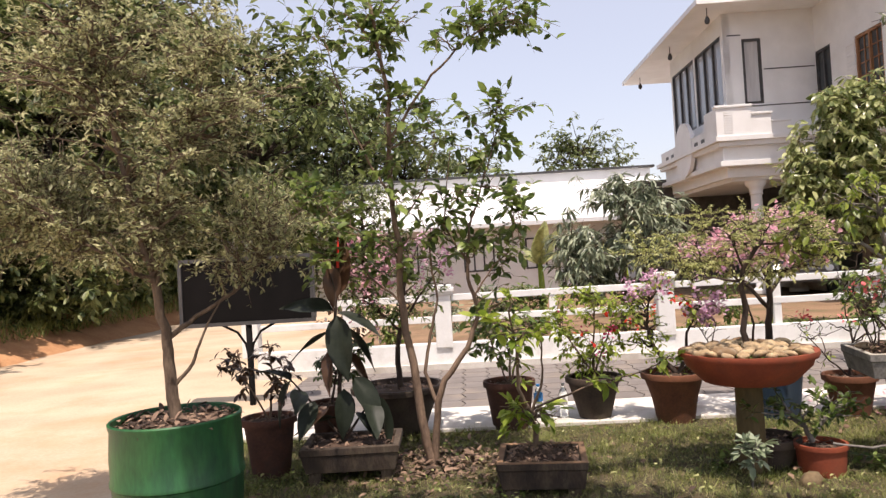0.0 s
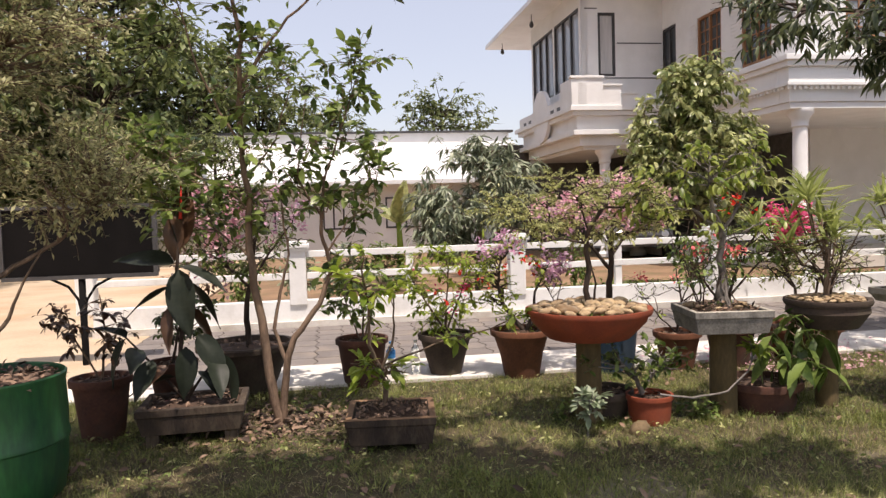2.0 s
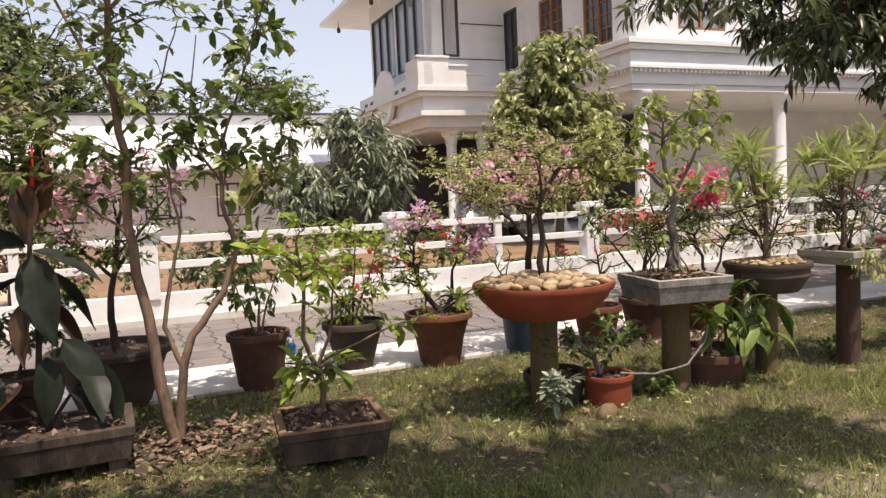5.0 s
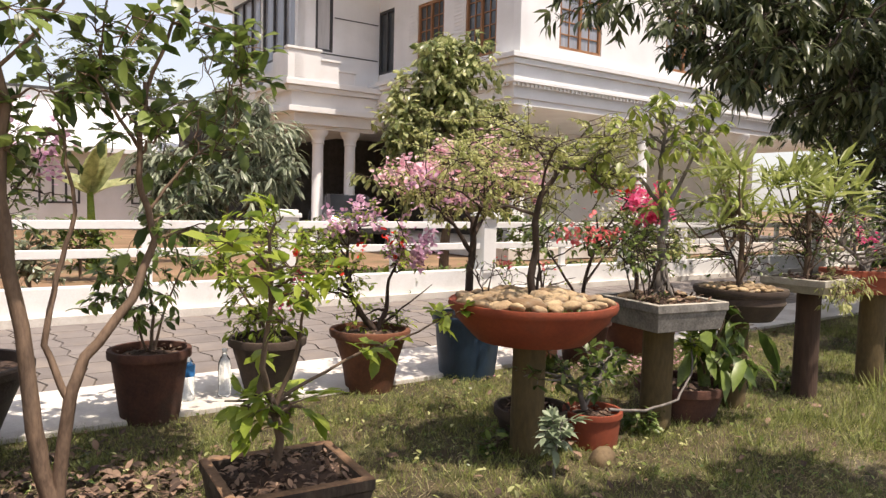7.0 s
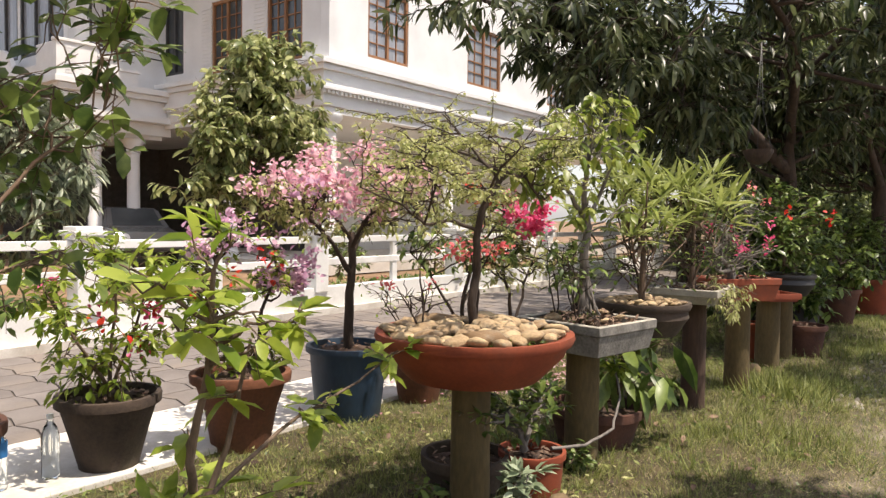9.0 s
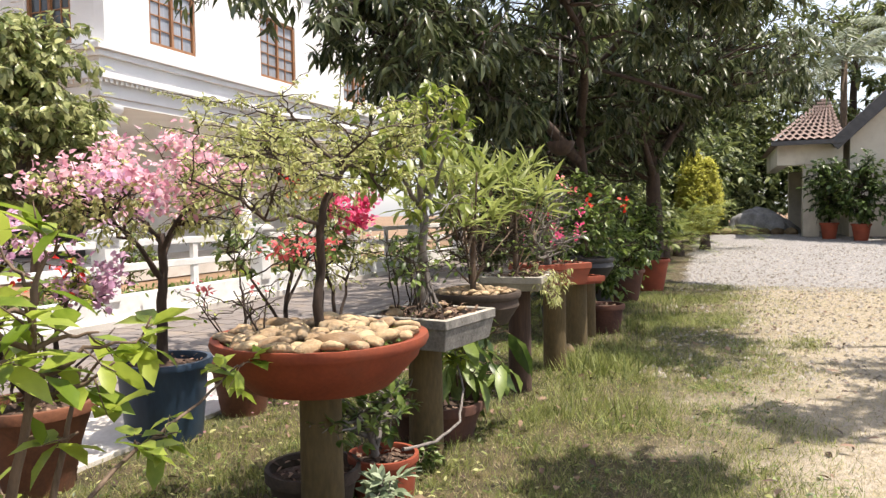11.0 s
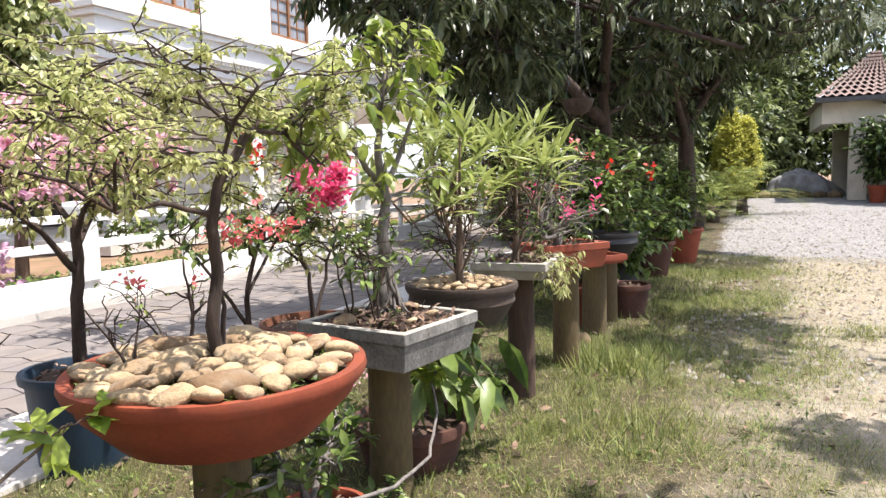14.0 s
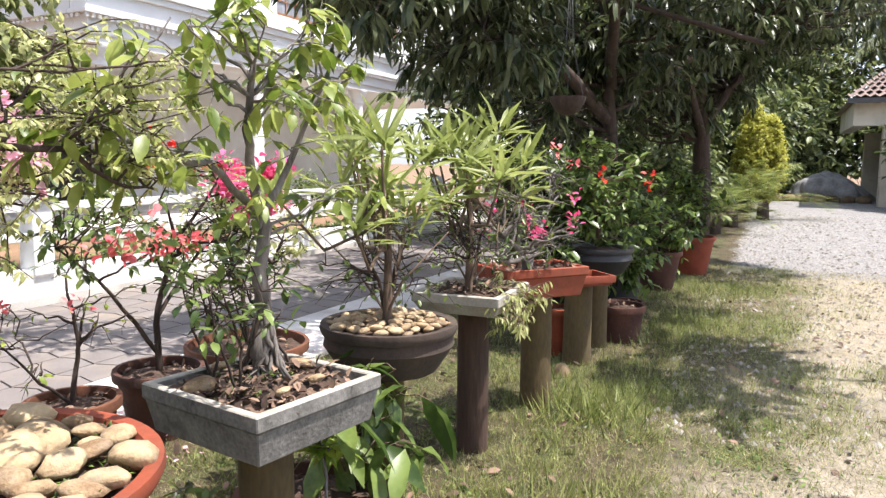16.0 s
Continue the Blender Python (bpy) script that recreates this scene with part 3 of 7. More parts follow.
# upper walls: south front, west side, bay south face, bay west face
front_holes = [(1.2, 2.62, 4.9, 6.5), (5.1, 6.75, 4.9, 6.5), (9.5, 11, 4.9, 6.5)]
holed_wall("wall", 16, 4.625, 8.2, 0.25, front_holes, W, (0.35, 0.2, 0), 0)
for x0, x1, z0, z1 in front_holes:
    window((0.35 + (x0 + x1) / 2, 0.28, z0), x1 - x0, z1 - z0, 0, 2, M["wood"], M["curtain_sky"])
side_holes = [(0.85, 2.05, 4.75, 6.5), (2.95, 4.15, 4.75, 6.5), (5.35, 6.2, 4.9, 6.7)]
# the west side runs along +y: local +x turned by 90 degrees, its outer face towards -x
holed_wall("wall", 6.4, 4.625, 8.2, 0.25, [(6.4 - b, 6.4 - a, c, d) for a, b, c, d in side_holes], W, (0.351, 6.6, 0), -90)
for i, (a, b, c, d) in enumerate(side_holes):
    window((0.43, 0.2 + (a + b) / 2, c), b - a, d - c, -90, 2, M["wood"] if i < 2 else M["darkframe"], M["glass"], bars=i < 2)
bay_x, bay_y = 8.23 - 10.42, 20.12 - 13.75
holed_wall("wall", 2.55, 3.4, 8.2, 0.2, [(0.52, 1.05, 5.35, 7.2)], W, (bay_x, bay_y, 0), 0)
window((bay_x + 0.785, bay_y + 0.06, 5.35), 0.53, 1.85, 0, 1, M["darkframe"], M["curtain"], bars=False)
for x0, x1, z in ((1.1, 2.5, 6.3), (0.05, 2.5, 5.28), (0.12, 0.5, 7.3)):
    box("trim", bay_x + x0, bay_x + x1, bay_y - 0.012, bay_y, z, z + 0.03, M["darkframe"], house)
holed_wall("wall", 5.1, 3.4, 8.2, 0.2, [(0.15, 2.45, 5.2, 7.4), (2.6, 4.95, 5.2, 7.4)], W, (bay_x - 0.001, bay_y + 5.1, 0), -90)
# bay panes coloured pale for their curtains and the sky they reflect
for y, w in ((bay_y + 1.325, 2.35), (bay_y + 3.8, 2.3)):
    window((bay_x + 0.06, y, 5.2), w, 2.2, -90, 3, M["darkframe"], M["curtain_sky"], bars=False)
# floor bands and cornices, built of stacked mouldings
for inset, z0, z1 in ((0.0, 4.5, 4.62), (0.06, 4.38, 4.498), (0.14, 4.05, 4.378), (0.08, 3.97, 4.048), (0.2, 3.64, 3.968)):
    box("cornice", inset, 16.5, inset, 0.55, z0, z1, W, house, 0.012)
    box("cornice", inset, 0.55, 0.555, 6.36, z0, z1, W, house, 0.012)
bm = bmesh.new()
for k in range(120):
    box_bm(0.1 + k * 0.13, 0.165 + k * 0.13, 0.105, 0.141, 3.9, 3.965, 0, bm)
for k in range(45):
    box_bm(0.105, 0.141, 0.3 + k * 0.13, 0.365 + k * 0.13, 3.9, 3.965, 0, bm)
tagged(part("dentil_band", bm_mesh("dentil_band", bm, W), house), kind="stuff")
# bay balcony: stepped parapet, mouldings, arched panel
bm = bmesh.new()
for out, z0, z1 in ((0.55, 4.28, 4.42), (0.45, 4.15, 4.278), (0.3, 3.75, 4.148), (0.42, 3.6, 3.748), (0.15, 3.3, 3.598)):
    box("balcony_moulding", bay_x - out, bay_x + 2.6, bay_y - out, bay_y + 5.1 + out, z0, z1, W, house, 0.012)
for q in range(9):
    box("parapet_louvre", bay_x - 0.3, bay_x - 0.05, bay_y - 0.512, bay_y - 0.5, 4.5 + 0.07 * q, 4.54 + 0.07 * q, W, house)
for y_ in (2.3, 4.35):
    for q in range(16):
        box("wall_louvre", 0.335, 0.351, y_, y_ + 0.4, 5.0 + 0.09 * q, 5.05 + 0.09 * q, W, house)
box_bm(bay_x - 0.5, bay_x + 0.45, bay_y - 0.5, bay_y - 0.38, 4.42, 5.2, 0.012, bm)
box_bm(bay_x - 0.54, bay_x + 0.48, bay_y - 0.54, bay_y - 0.34, 5.2, 5.27, 0.012, bm)
box_bm(bay_x + 0.45, bay_x + 1.0, bay_y - 0.48, bay_y - 0.38, 4.42, 4.98, 0.012, bm)
box_bm(bay_x + 0.45, bay_x + 1.04, bay_y - 0.52, bay_y - 0.34, 4.98, 5.04, 0.012, bm)
box_bm(bay_x + 1.0, bay_x + 1.5, bay_y - 0.48, bay_y - 0.38, 4.42, 4.74, 0.012, bm)
box_bm(bay_x + 1.0, bay_x + 1.54, bay_y - 0.52, bay_y - 0.34, 4.74, 4.8, 0.012, bm)
box_bm(bay_x - 0.5, bay_x - 0.38, bay_y - 0.38, bay_y + 0.5, 4.42, 5.2, 0.012, bm)
box_bm(bay_x - 0.48, bay_x - 0.38, bay_y + 0.5, bay_y + 5.2, 4.42, 4.75, 0.012, bm)
part("parapet", bm_mesh("parapet", bm, W), house)
bm = bmesh.new()
bmesh.ops.create_cone(bm, segments=40, radius1=0.85, radius2=0.85, depth=0.12, cap_ends=True, matrix=pose(bay_x - 0.44, bay_y + 2.6, 4.5, 0, 90, 0))
part("arched_panel", bm_mesh("arched_panel", bm, W), house)
for k in range(7):
    box("parapet_vent", bay_x - 0.49, bay_x - 0.41, bay_y + 0.6 + k * 0.62, bay_y + 0.9 + k * 0.62, 4.425, 4.55, M["darkframe"], house)
# eaves with a sloping top
def eave(x0, x1, y0, y1, z, rise, name="roof"):
    bm = bmesh.new()
    low = [bm.verts.new(v) for v in ((x0, y0, z), (x1, y0, z), (x1, y1, z), (x0, y1, z))]
    lip = [bm.verts.new(v) for v in ((x0, y0, z + 0.14), (x1, y0, z + 0.14), (x1, y1, z + 0.14), (x0, y1, z + 0.14))]
    m = 1.6
    top = [bm.verts.new(v) for v in ((x0 + m, y0 + m, z + rise), (x1 - m, y0 + m, z + rise), (x1 - m, y1 - m, z + rise), (x0 + m, y1 - m, z + rise))]
    bm.faces.new(low[::-1])
    bm.faces.new(top)
    for a, b in ((low, lip), (lip, top)):
        for i in range(4):
            j = (i + 1) % 4
            bm.faces.new((a[i], a[j], b[j], b[i]))
    part(name, bm_mesh(name, bm, W), house)


eave(bay_x - 1.0, bay_x + 4.6, bay_y - 1.0, bay_y + 8.2, 7.95, 1.3)
eave(-0.9, 17.5, -0.1, 8.0, 8.2, 1.2)
# ground floor: slab soffit, recessed walls, columns
box("soffit", 0.24, 16.4, 0.24, 12, 3.5, 3.636, W, house)
box("soffit", bay_x, 0.24, bay_y, bay_y + 5.1, 3.2, 3.3, W, house)
box("wall", 3.6, 16.4, 4.2, 4.45, 0.25, 3.496, W, house)
# back walls of the porch, its shade painted into their colour
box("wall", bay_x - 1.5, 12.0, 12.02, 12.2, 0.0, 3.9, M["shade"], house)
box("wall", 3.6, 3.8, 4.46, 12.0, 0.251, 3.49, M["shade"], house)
box("soffit", bay_x, 0.235, bay_y + 5.11, 12, 3.2, 3.3, W, house)
box("plinth", 0.1, 16.4, 0.1, 12, 0, 0.25, M["strip"], house)


def column(x, y, z0, z1, r=0.17):
    prof = [(r * 1.5, 0), (r * 1.5, 0.1), (r * 1.25, 0.14), (r, 0.2), (r * 0.9, z1 - z0 - 0.4), (r * 1.1, z1 - z0 - 0.36), (r, z1 - z0 - 0.32), (r * 1.15, z1 - z0 - 0.2), (r * 1.7, z1 - z0 - 0.08), (r * 1.7, z1 - z0)]
    ob = part("column", lathe("column", prof, W, 24), house)
    ob.matrix_basis = pose(x, y, z0)


for x, y, z0, z1 in ((0.66, 0.5, 0.25, 3.5), (5.0, 0.5, 0.25, 3.5), (9.5, 0.5, 0.25, 3.5), (bay_x + 0.78, bay_y + 0.3, 0, 3.2), (bay_x + 1.8, bay_y + 0.3, 0, 3.2), (0.5, 3.8, 0.25, 3.5)):
    column(x, y, z0, z1)
def car(at, rz):
    ob = thing("parked_car", "grey hatchback parked in the dark porch", "car", at, rz)
    side = [(-1.9, 0.35), (1.85, 0.35), (1.9, 0.62), (1.75, 0.82), (0.85, 0.95), (0.25, 1.42), (-1.1, 1.46), (-1.75, 1.02), (-1.9, 0.85)]
    bm = bmesh.new()
    rows_ = [[bm.verts.new((x, s * (0.78 if z < 1.0 else 0.64), z)) for x, z in side] for s in (-1, 1)]
    k = len(side)
    for i in range(k):
        j = (i + 1) % k
        bm.faces.new((rows_[0][i], rows_[0][j], rows_[1][j], rows_[1][i]))
    bm.faces.new(rows_[0][::-1])
    bm.faces.new(rows_[1])
    bmesh.ops.recalc_face_normals(bm, faces=bm.faces)
    bmesh.ops.bevel(bm, geom=list(bm.edges), offset=0.05, segments=2, affect="EDGES")
    part("body", bm_mesh("body", bm, M["carpaint"]), ob)
    ws = part("windscreen", mesh_of("windscreen", [(0.86, -0.6, 0.97), (0.86, 0.6, 0.97), (0.3, 0.52, 1.4), (0.3, -0.52, 1.4)], [(0, 1, 2, 3)], M["glass"]), ob)
    ws.matrix_basis = pose(0.012, 0, 0.012)
    for x in (-1.2, 1.2):
        for y in (-0.72, 0.72):
            wh = part("wheel", lathe("wheel", [(0.17, -0.1), (0.29, -0.1), (0.31, -0.07), (0.31, 0.07), (0.29, 0.1), (0.17, 0.1)], M["tyre"], 24), ob)
            wh.matrix_basis = pose(x, y, 0.31, 90, 0, 0)
    for y in (-0.55, 0.55):
        hl = part("headlight", lathe("headlight", [(0.02, -0.02), (0.1, -0.015), (0.1, 0.015), (0.02, 0.02)], M["white"], 16), ob)
        hl.matrix_basis = pose(1.86, y, 0.7, 0, 70, 0)
    return ob


car((10.0, 20.6, 0.0), -105)
for y, z in ((-0.6, 7.9), (3.0, 7.9), (7.0, 7.9)):
    bulb = thing("hanging_bulb", "clear bulb hanging from a dark holder below the eaves", "lamp", (10.42 + bay_x - 0.6, 13.75 + bay_y + y, z - 0.3), group="bulbs below the eaves")
    part("flex", lathe("flex", [(0.012, 0.12), (0.012, 0.36)], M["darkframe"], 8), bulb)
    part("globe", lathe("globe", [(0.01, -0.1), (0.06, -0.07), (0.075, 0.0), (0.05, 0.08), (0.03, 0.12)], M["darkframe"], 14), bulb)

# ---- long low building behind the yard ----
barn = thing("outbuilding", "long low white building with a pale sheet roof", "building", (0, 30, 0))
box("wall", -14, 9.5, 0, 0.3, 0, 2.95, W, barn)
box("wall", 9.2, 9.5, 0.31, 7, 0, 3.4, W, barn)
bm = bmesh.new()
vs = [bm.verts.new(v) for v in ((-14.6, -1.0, 2.7), (9.9, -1.0, 2.7), (9.9, 4.5, 4.75), (-14.6, 4.5, 4.75), (-14.6, -1.0, 2.86), (9.9, -1.0, 2.86), (9.9, 4.5, 4.91), (-14.6, 4.5, 4.91))]
for f in ((3, 2, 1, 0), (4, 5, 6, 7), (0, 1, 5, 4), (1, 2, 6, 5), (2, 3, 7, 6), (3, 0, 4, 7)):
    bm.faces.new([vs[i] for i in f])
part("roof", bm_mesh("roof", bm, M["roofwhite"]), barn)
box("ridge_wall", -14.3, 9.7, 4.5, 4.7, 3.0, 5.35, M["white"], barn)
box("ridge_cap", -14.5, 9.9, 4.35, 4.85, 5.35, 5.45, M["darkframe"], barn)
for x in (-9, -5.5, -2, 1.2, 3.8, 6.8):
    window((x, 0.02, 0.9), 1.3, 1.3, 0, 3, M["darkframe"], M["glass"], bars=False, parent=barn)

# ---- carport with a tiled roof, and the gabled wing beside it ----
port = thing("carport", "cream carport with a hipped clay tile roof", "carport", (22.0, 0, rise(22.0)))
for x, y in ((0, 0.55), (4.4, 0.55), (4.4, -0.1)):
    box("column", x - 0.2, x + 0.2, y - 0.2, y + 0.2, 0, 1.95, M["plaster"], port, 0.01)
box("beam", -0.22, 0.22, -0.2, 1.4, 1.95, 2.5, M["plaster"], port, 0.01)
box("beam", 0.23, 4.6, 1.1, 1.4, 1.95, 2.5, M["plaster"], port, 0.01)
box("fascia", -0.66, -0.6, -0.2, 1.58, 2.46, 2.58, M["darkframe"], port)


def tile_field(parent, rows_n, start, along, up, cols, hip=0.0):
    """Courses of rolled clay tiles: a slope that begins at start, runs along one way and climbs another."""
    bm = bmesh.new()
    start, along, up = Vector(start), Vector(along), Vector(up)
    normal = along.cross(up).normalized()
    normal = normal if normal.z > 0 else -normal
    for k in range(rows_n):
        lo, hi = start + up * (k / rows_n), start + up * ((k + 1.2) / rows_n)
        reach = along * (1 - hip * k / rows_n)
        prev = None
        for q in range(cols * 4 + 1):
            w = normal * (0.03 * math.sin(q * math.pi / 2))
            p = reach * (q / (cols * 4))
            pair = (bm.verts.new(lo + p + w + normal * 0.05), bm.verts.new(hi + p + w))
            if prev:
                bm.faces.new((prev[0], pair[0], pair[1], prev[1]))
            prev = pair
    tagged(part("roof_tiles", bm_mesh("roof_tiles", bm, M["tiles"], True), parent), kind="stuff")


tile_field(port, 12, (-0.62, -0.2, 2.58), (0, 1.76, 0), (3.2, 0, 1.45), 9, 0.95)
bm = bmesh.new()
vs = [bm.verts.new(v) for v in ((-0.62, 1.56, 2.52), (-0.62, -0.2, 2.52), (5.2, -0.2, 2.52), (5.2, 1.56, 2.52), (2.5, -0.1, 3.96), (2.5, -0.2, 3.96))]
for f in ((0, 3, 2, 1), (0, 1, 5, 4), (3, 4, 5, 2), (0, 4, 3), (1, 2, 5)):
    bm.faces.new([vs[i] for i in f])
part("roof_deck", bm_mesh("roof_deck", bm, M["tiles"]), port)

wing = thing("gabled_wing", "cream house wing with a tiled gable and dark barge boards", "house", (22.0, 0, rise(22.0)))
bm = bmesh.new()
ring = [[bm.verts.new((x, y, z)) for y, z in ((-0.35, 0), (-5.65, 0), (-5.65, 2.6), (-3.0, 5.15), (-0.35, 2.6))] for x in (-0.3, 6.0)]
for i in range(5):
    bm.faces.new((ring[0][i], ring[0][(i + 1) % 5], ring[1][(i + 1) % 5], ring[1][i]))
bm.faces.new(ring[0][::-1])
bm.faces.new(ring[1])
bmesh.ops.recalc_face_normals(bm, faces=bm.faces)
part("wall", bm_mesh("wall", bm, M["plaster"]), wing)
tile_field(wing, 12, (-0.55, 0.0, 2.34), (6.8, 0, 0), (0, -3.0, 2.95), 26)
tile_field(wing, 12, (-0.55, -6.0, 2.34), (6.8, 0, 0), (0, 3.0, 2.95), 26)
for sgn in (-1, 1):
    bm = box_bm(-0.64, -0.56, 0, 4.25, -0.24, 0.06, 0.01)
    brd = part("barge_board", bm_mesh("barge_board", bm, M["darkframe"]), wing)
    brd.matrix_basis = pose(0, -3.0 + 3.02 * sgn, 2.34, 44.5 if sgn < 0 else 135.5, 0, 0)

# ---- earth bank and hedge bottom on the far side of the lane ----
xs = np.linspace(-8.0, -30, 12)
ys = np.linspace(-10, 60, 71)
verts = [(x + 0.5 * noise.noise((0, y * 0.5, 2.0)), y, -0.05 + min(1.0, max(0.0, (-8.0 - x) / 2.2)) ** 0.7 * (0.85 + 0.35 * noise.noise((x * 0.8, y * 0.6, 0))) + 0.05 * (-8 - x)) for y in ys for x in xs]
w = len(xs)
faces = [(j * w + i, j * w + i + 1, (j + 1) * w + i + 1, (j + 1) * w + i) for j in range(len(ys) - 1) for i in range(w - 1)]
tagged(new("earth_bank", mesh_of("earth_bank", verts, faces, M["bank"], True)), "bank of bare red earth beside the lane", "bank", kind="structure")
rng = np.random.default_rng(91)
n = 9000
bx, by = -8.6 - np.abs(rng.normal(0, 1.2, n)), rng.uniform(4, 40, n)
tagged(new("bank_grass", leaves("bank_grass", np.stack([bx, by, 0.15 + 0.7 * np.minimum(1, (-8.0 - bx) / 2.2)], 1), np.stack([rng.normal(0, 0.5, n), rng.normal(0, 0.5, n), np.full(n, 0.8)], 1), rng.uniform(0.15, 0.5, n), M["grass"], "blade", 9)), "rough grass and weeds on the earth bank", "grass", kind="stuff")


# ---- pots, trays and pedestals ----
def pot(name, label, at, r, h, material, base=0.7, rim=0.026, group="", soil=True, sides=36, seed=0, rim_h=0.05, pinch=0.0):
    ob = thing(name, label, "plant pot", at, group=group)
    rb = r * base
    mid = (rb + r) / 2 - pinch
    prof = [(rb, 0), (rb * 1.01, 0.012), (mid, h * 0.5), (r * 0.965, h - rim_h), (r + rim * 0.5, h - rim_h * 0.96), (r + rim * 0.6, h - 0.012), (r + rim * 0.45, h), (r - 0.012, h), (r - 0.02, h - 0.03), (r * 0.93, h - 0.07)]
    part("body", lathe("body", prof, material, sides, 0.007 + pinch, seed), ob)
    if soil:
        rng = np.random.default_rng(seed + 7)
        rings = [(r * 0.94, -0.055), (r * 0.7, -0.04), (r * 0.4, -0.028), (r * 0.12, -0.022)]
        me = lathe("soil", [(a, h + b) for a, b in rings], M["soil"], 28, 0.01, seed + 3)
        for v in me.vertices:
            v.co.z += rng.uniform(-0.008, 0.012)
        part("soil", me, ob)
        crumbs = scatter_disc(rng, 90, r * 0.88)
        me = leaves("leaf_litter", [(x, y, h - 0.035 + 0.02 * rng.random()) for x, y in crumbs], rng.normal(0, 1, (len(crumbs), 3)) * (1, 1, 0.35), rng.uniform(0.02, 0.05, len(crumbs)), M["dryleaf"], "oval", seed)
        tagged(part("leaf_litter", me, ob), kind="stuff")
    return ob


def scatter_disc(rng, n, r):
    a, d = rng.uniform(0, 6.283, n), r * np.sqrt(rng.random(n))
    return list(zip(d * np.cos(a), d * np.sin(a)))


def stone_mesh(name, size, seed, material):
    rng = np.random.default_rng(seed)
    bm = bmesh.new()
    bmesh.ops.create_icosphere(bm, subdivisions=2, radius=1.0)
    ph = rng.uniform(-4, 4, 3)
    for v in bm.verts:
        k = 1 + 0.34 * noise.noise(v.co * 1.2 + Vector(ph)) + 0.14 * noise.noise(v.co * 3.1 + Vector(ph))
        v.co = Vector((v.co.x * size[0] * k, v.co.y * size[1] * k, v.co.z * size[2] * k))
    return bm_mesh(name, bm, material, True)


PEBBLES = [stone_mesh("pebble", s, i, M["pebble"]) for i, s in enumerate(((0.052, 0.038, 0.021), (0.062, 0.046, 0.025), (0.042, 0.036, 0.019), (0.056, 0.034, 0.022), (0.066, 0.05, 0.028)))]


def pebbles(parent, r, z, n, big, seed, keep=0.0):
    """Stones packed on a bowl's soil, each of its own, without overlap at their middles."""
    rng = np.random.default_rng(seed)
    placed = []
    for _ in range(n * 30):
        if len(placed) >= n:
            break
        a, d = rng.uniform(0, 6.283), r * math.sqrt(rng.random())
        p = (d * math.cos(a), d * math.sin(a))
        k = rng.uniform(0.7, 1.25) * big
        if d > keep and all(math.hypot(p[0] - q[0], p[1] - q[1]) > 0.036 * (k + q[2]) for q in placed):
            placed.append((*p, k))
    for x, y, k in placed:
        st = part("pebble", PEBBLES[int(rng.integers(5))], parent)
        st.matrix_basis = pose(x, y, z + rng.uniform(0, 0.012) + 0.012 * k + 0.02 * (1 - math.hypot(x, y) / r), rng.uniform(-15, 15), rng.uniform(-15, 15), rng.uniform(0, 360)) @ Matrix.Scale(k, 4)


def pedestal(label, x, y, r, h, material, seed=0, group="pedestals of the bonsai row"):
    ob = thing("pedestal", label, "pedestal", (x, y, -0.02), group=group)
    part("shaft", lathe("shaft", [(r * 1.04, 0), (r * 1.02, 0.1), (r, h * 0.5), (r * 0.98, h), (r * 1.0, h + 0.019)], material, 28, 0.012, seed), ob)
    return ob


def bowl(name, label, at, r, h, material, base=0.62, lip=0.028, seed=0):
    ob = thing(name, label, "bonsai bowl", at)
    prof = [(r * base, 0), (r * (base + 0.04), 0.015), (r * (base + 0.26), h * 0.55), (r * 0.955, h - 0.045), (r, h - 0.042), (r + lip * 0.35, h - 0.02), (r + lip * 0.2, h), (r - lip, h - 0.003), (r - lip * 1.3, h - 0.02), (r * 0.87, h - 0.035)]
    part("body", lathe("body", prof, material, 72, 0.006, seed), ob)
    part("soil", lathe("soil", [(r * 0.91, h - 0.034), (r * 0.5, h - 0.012), (r * 0.1, h)], M["soil"], 40, 0.01, seed), ob)
    return ob


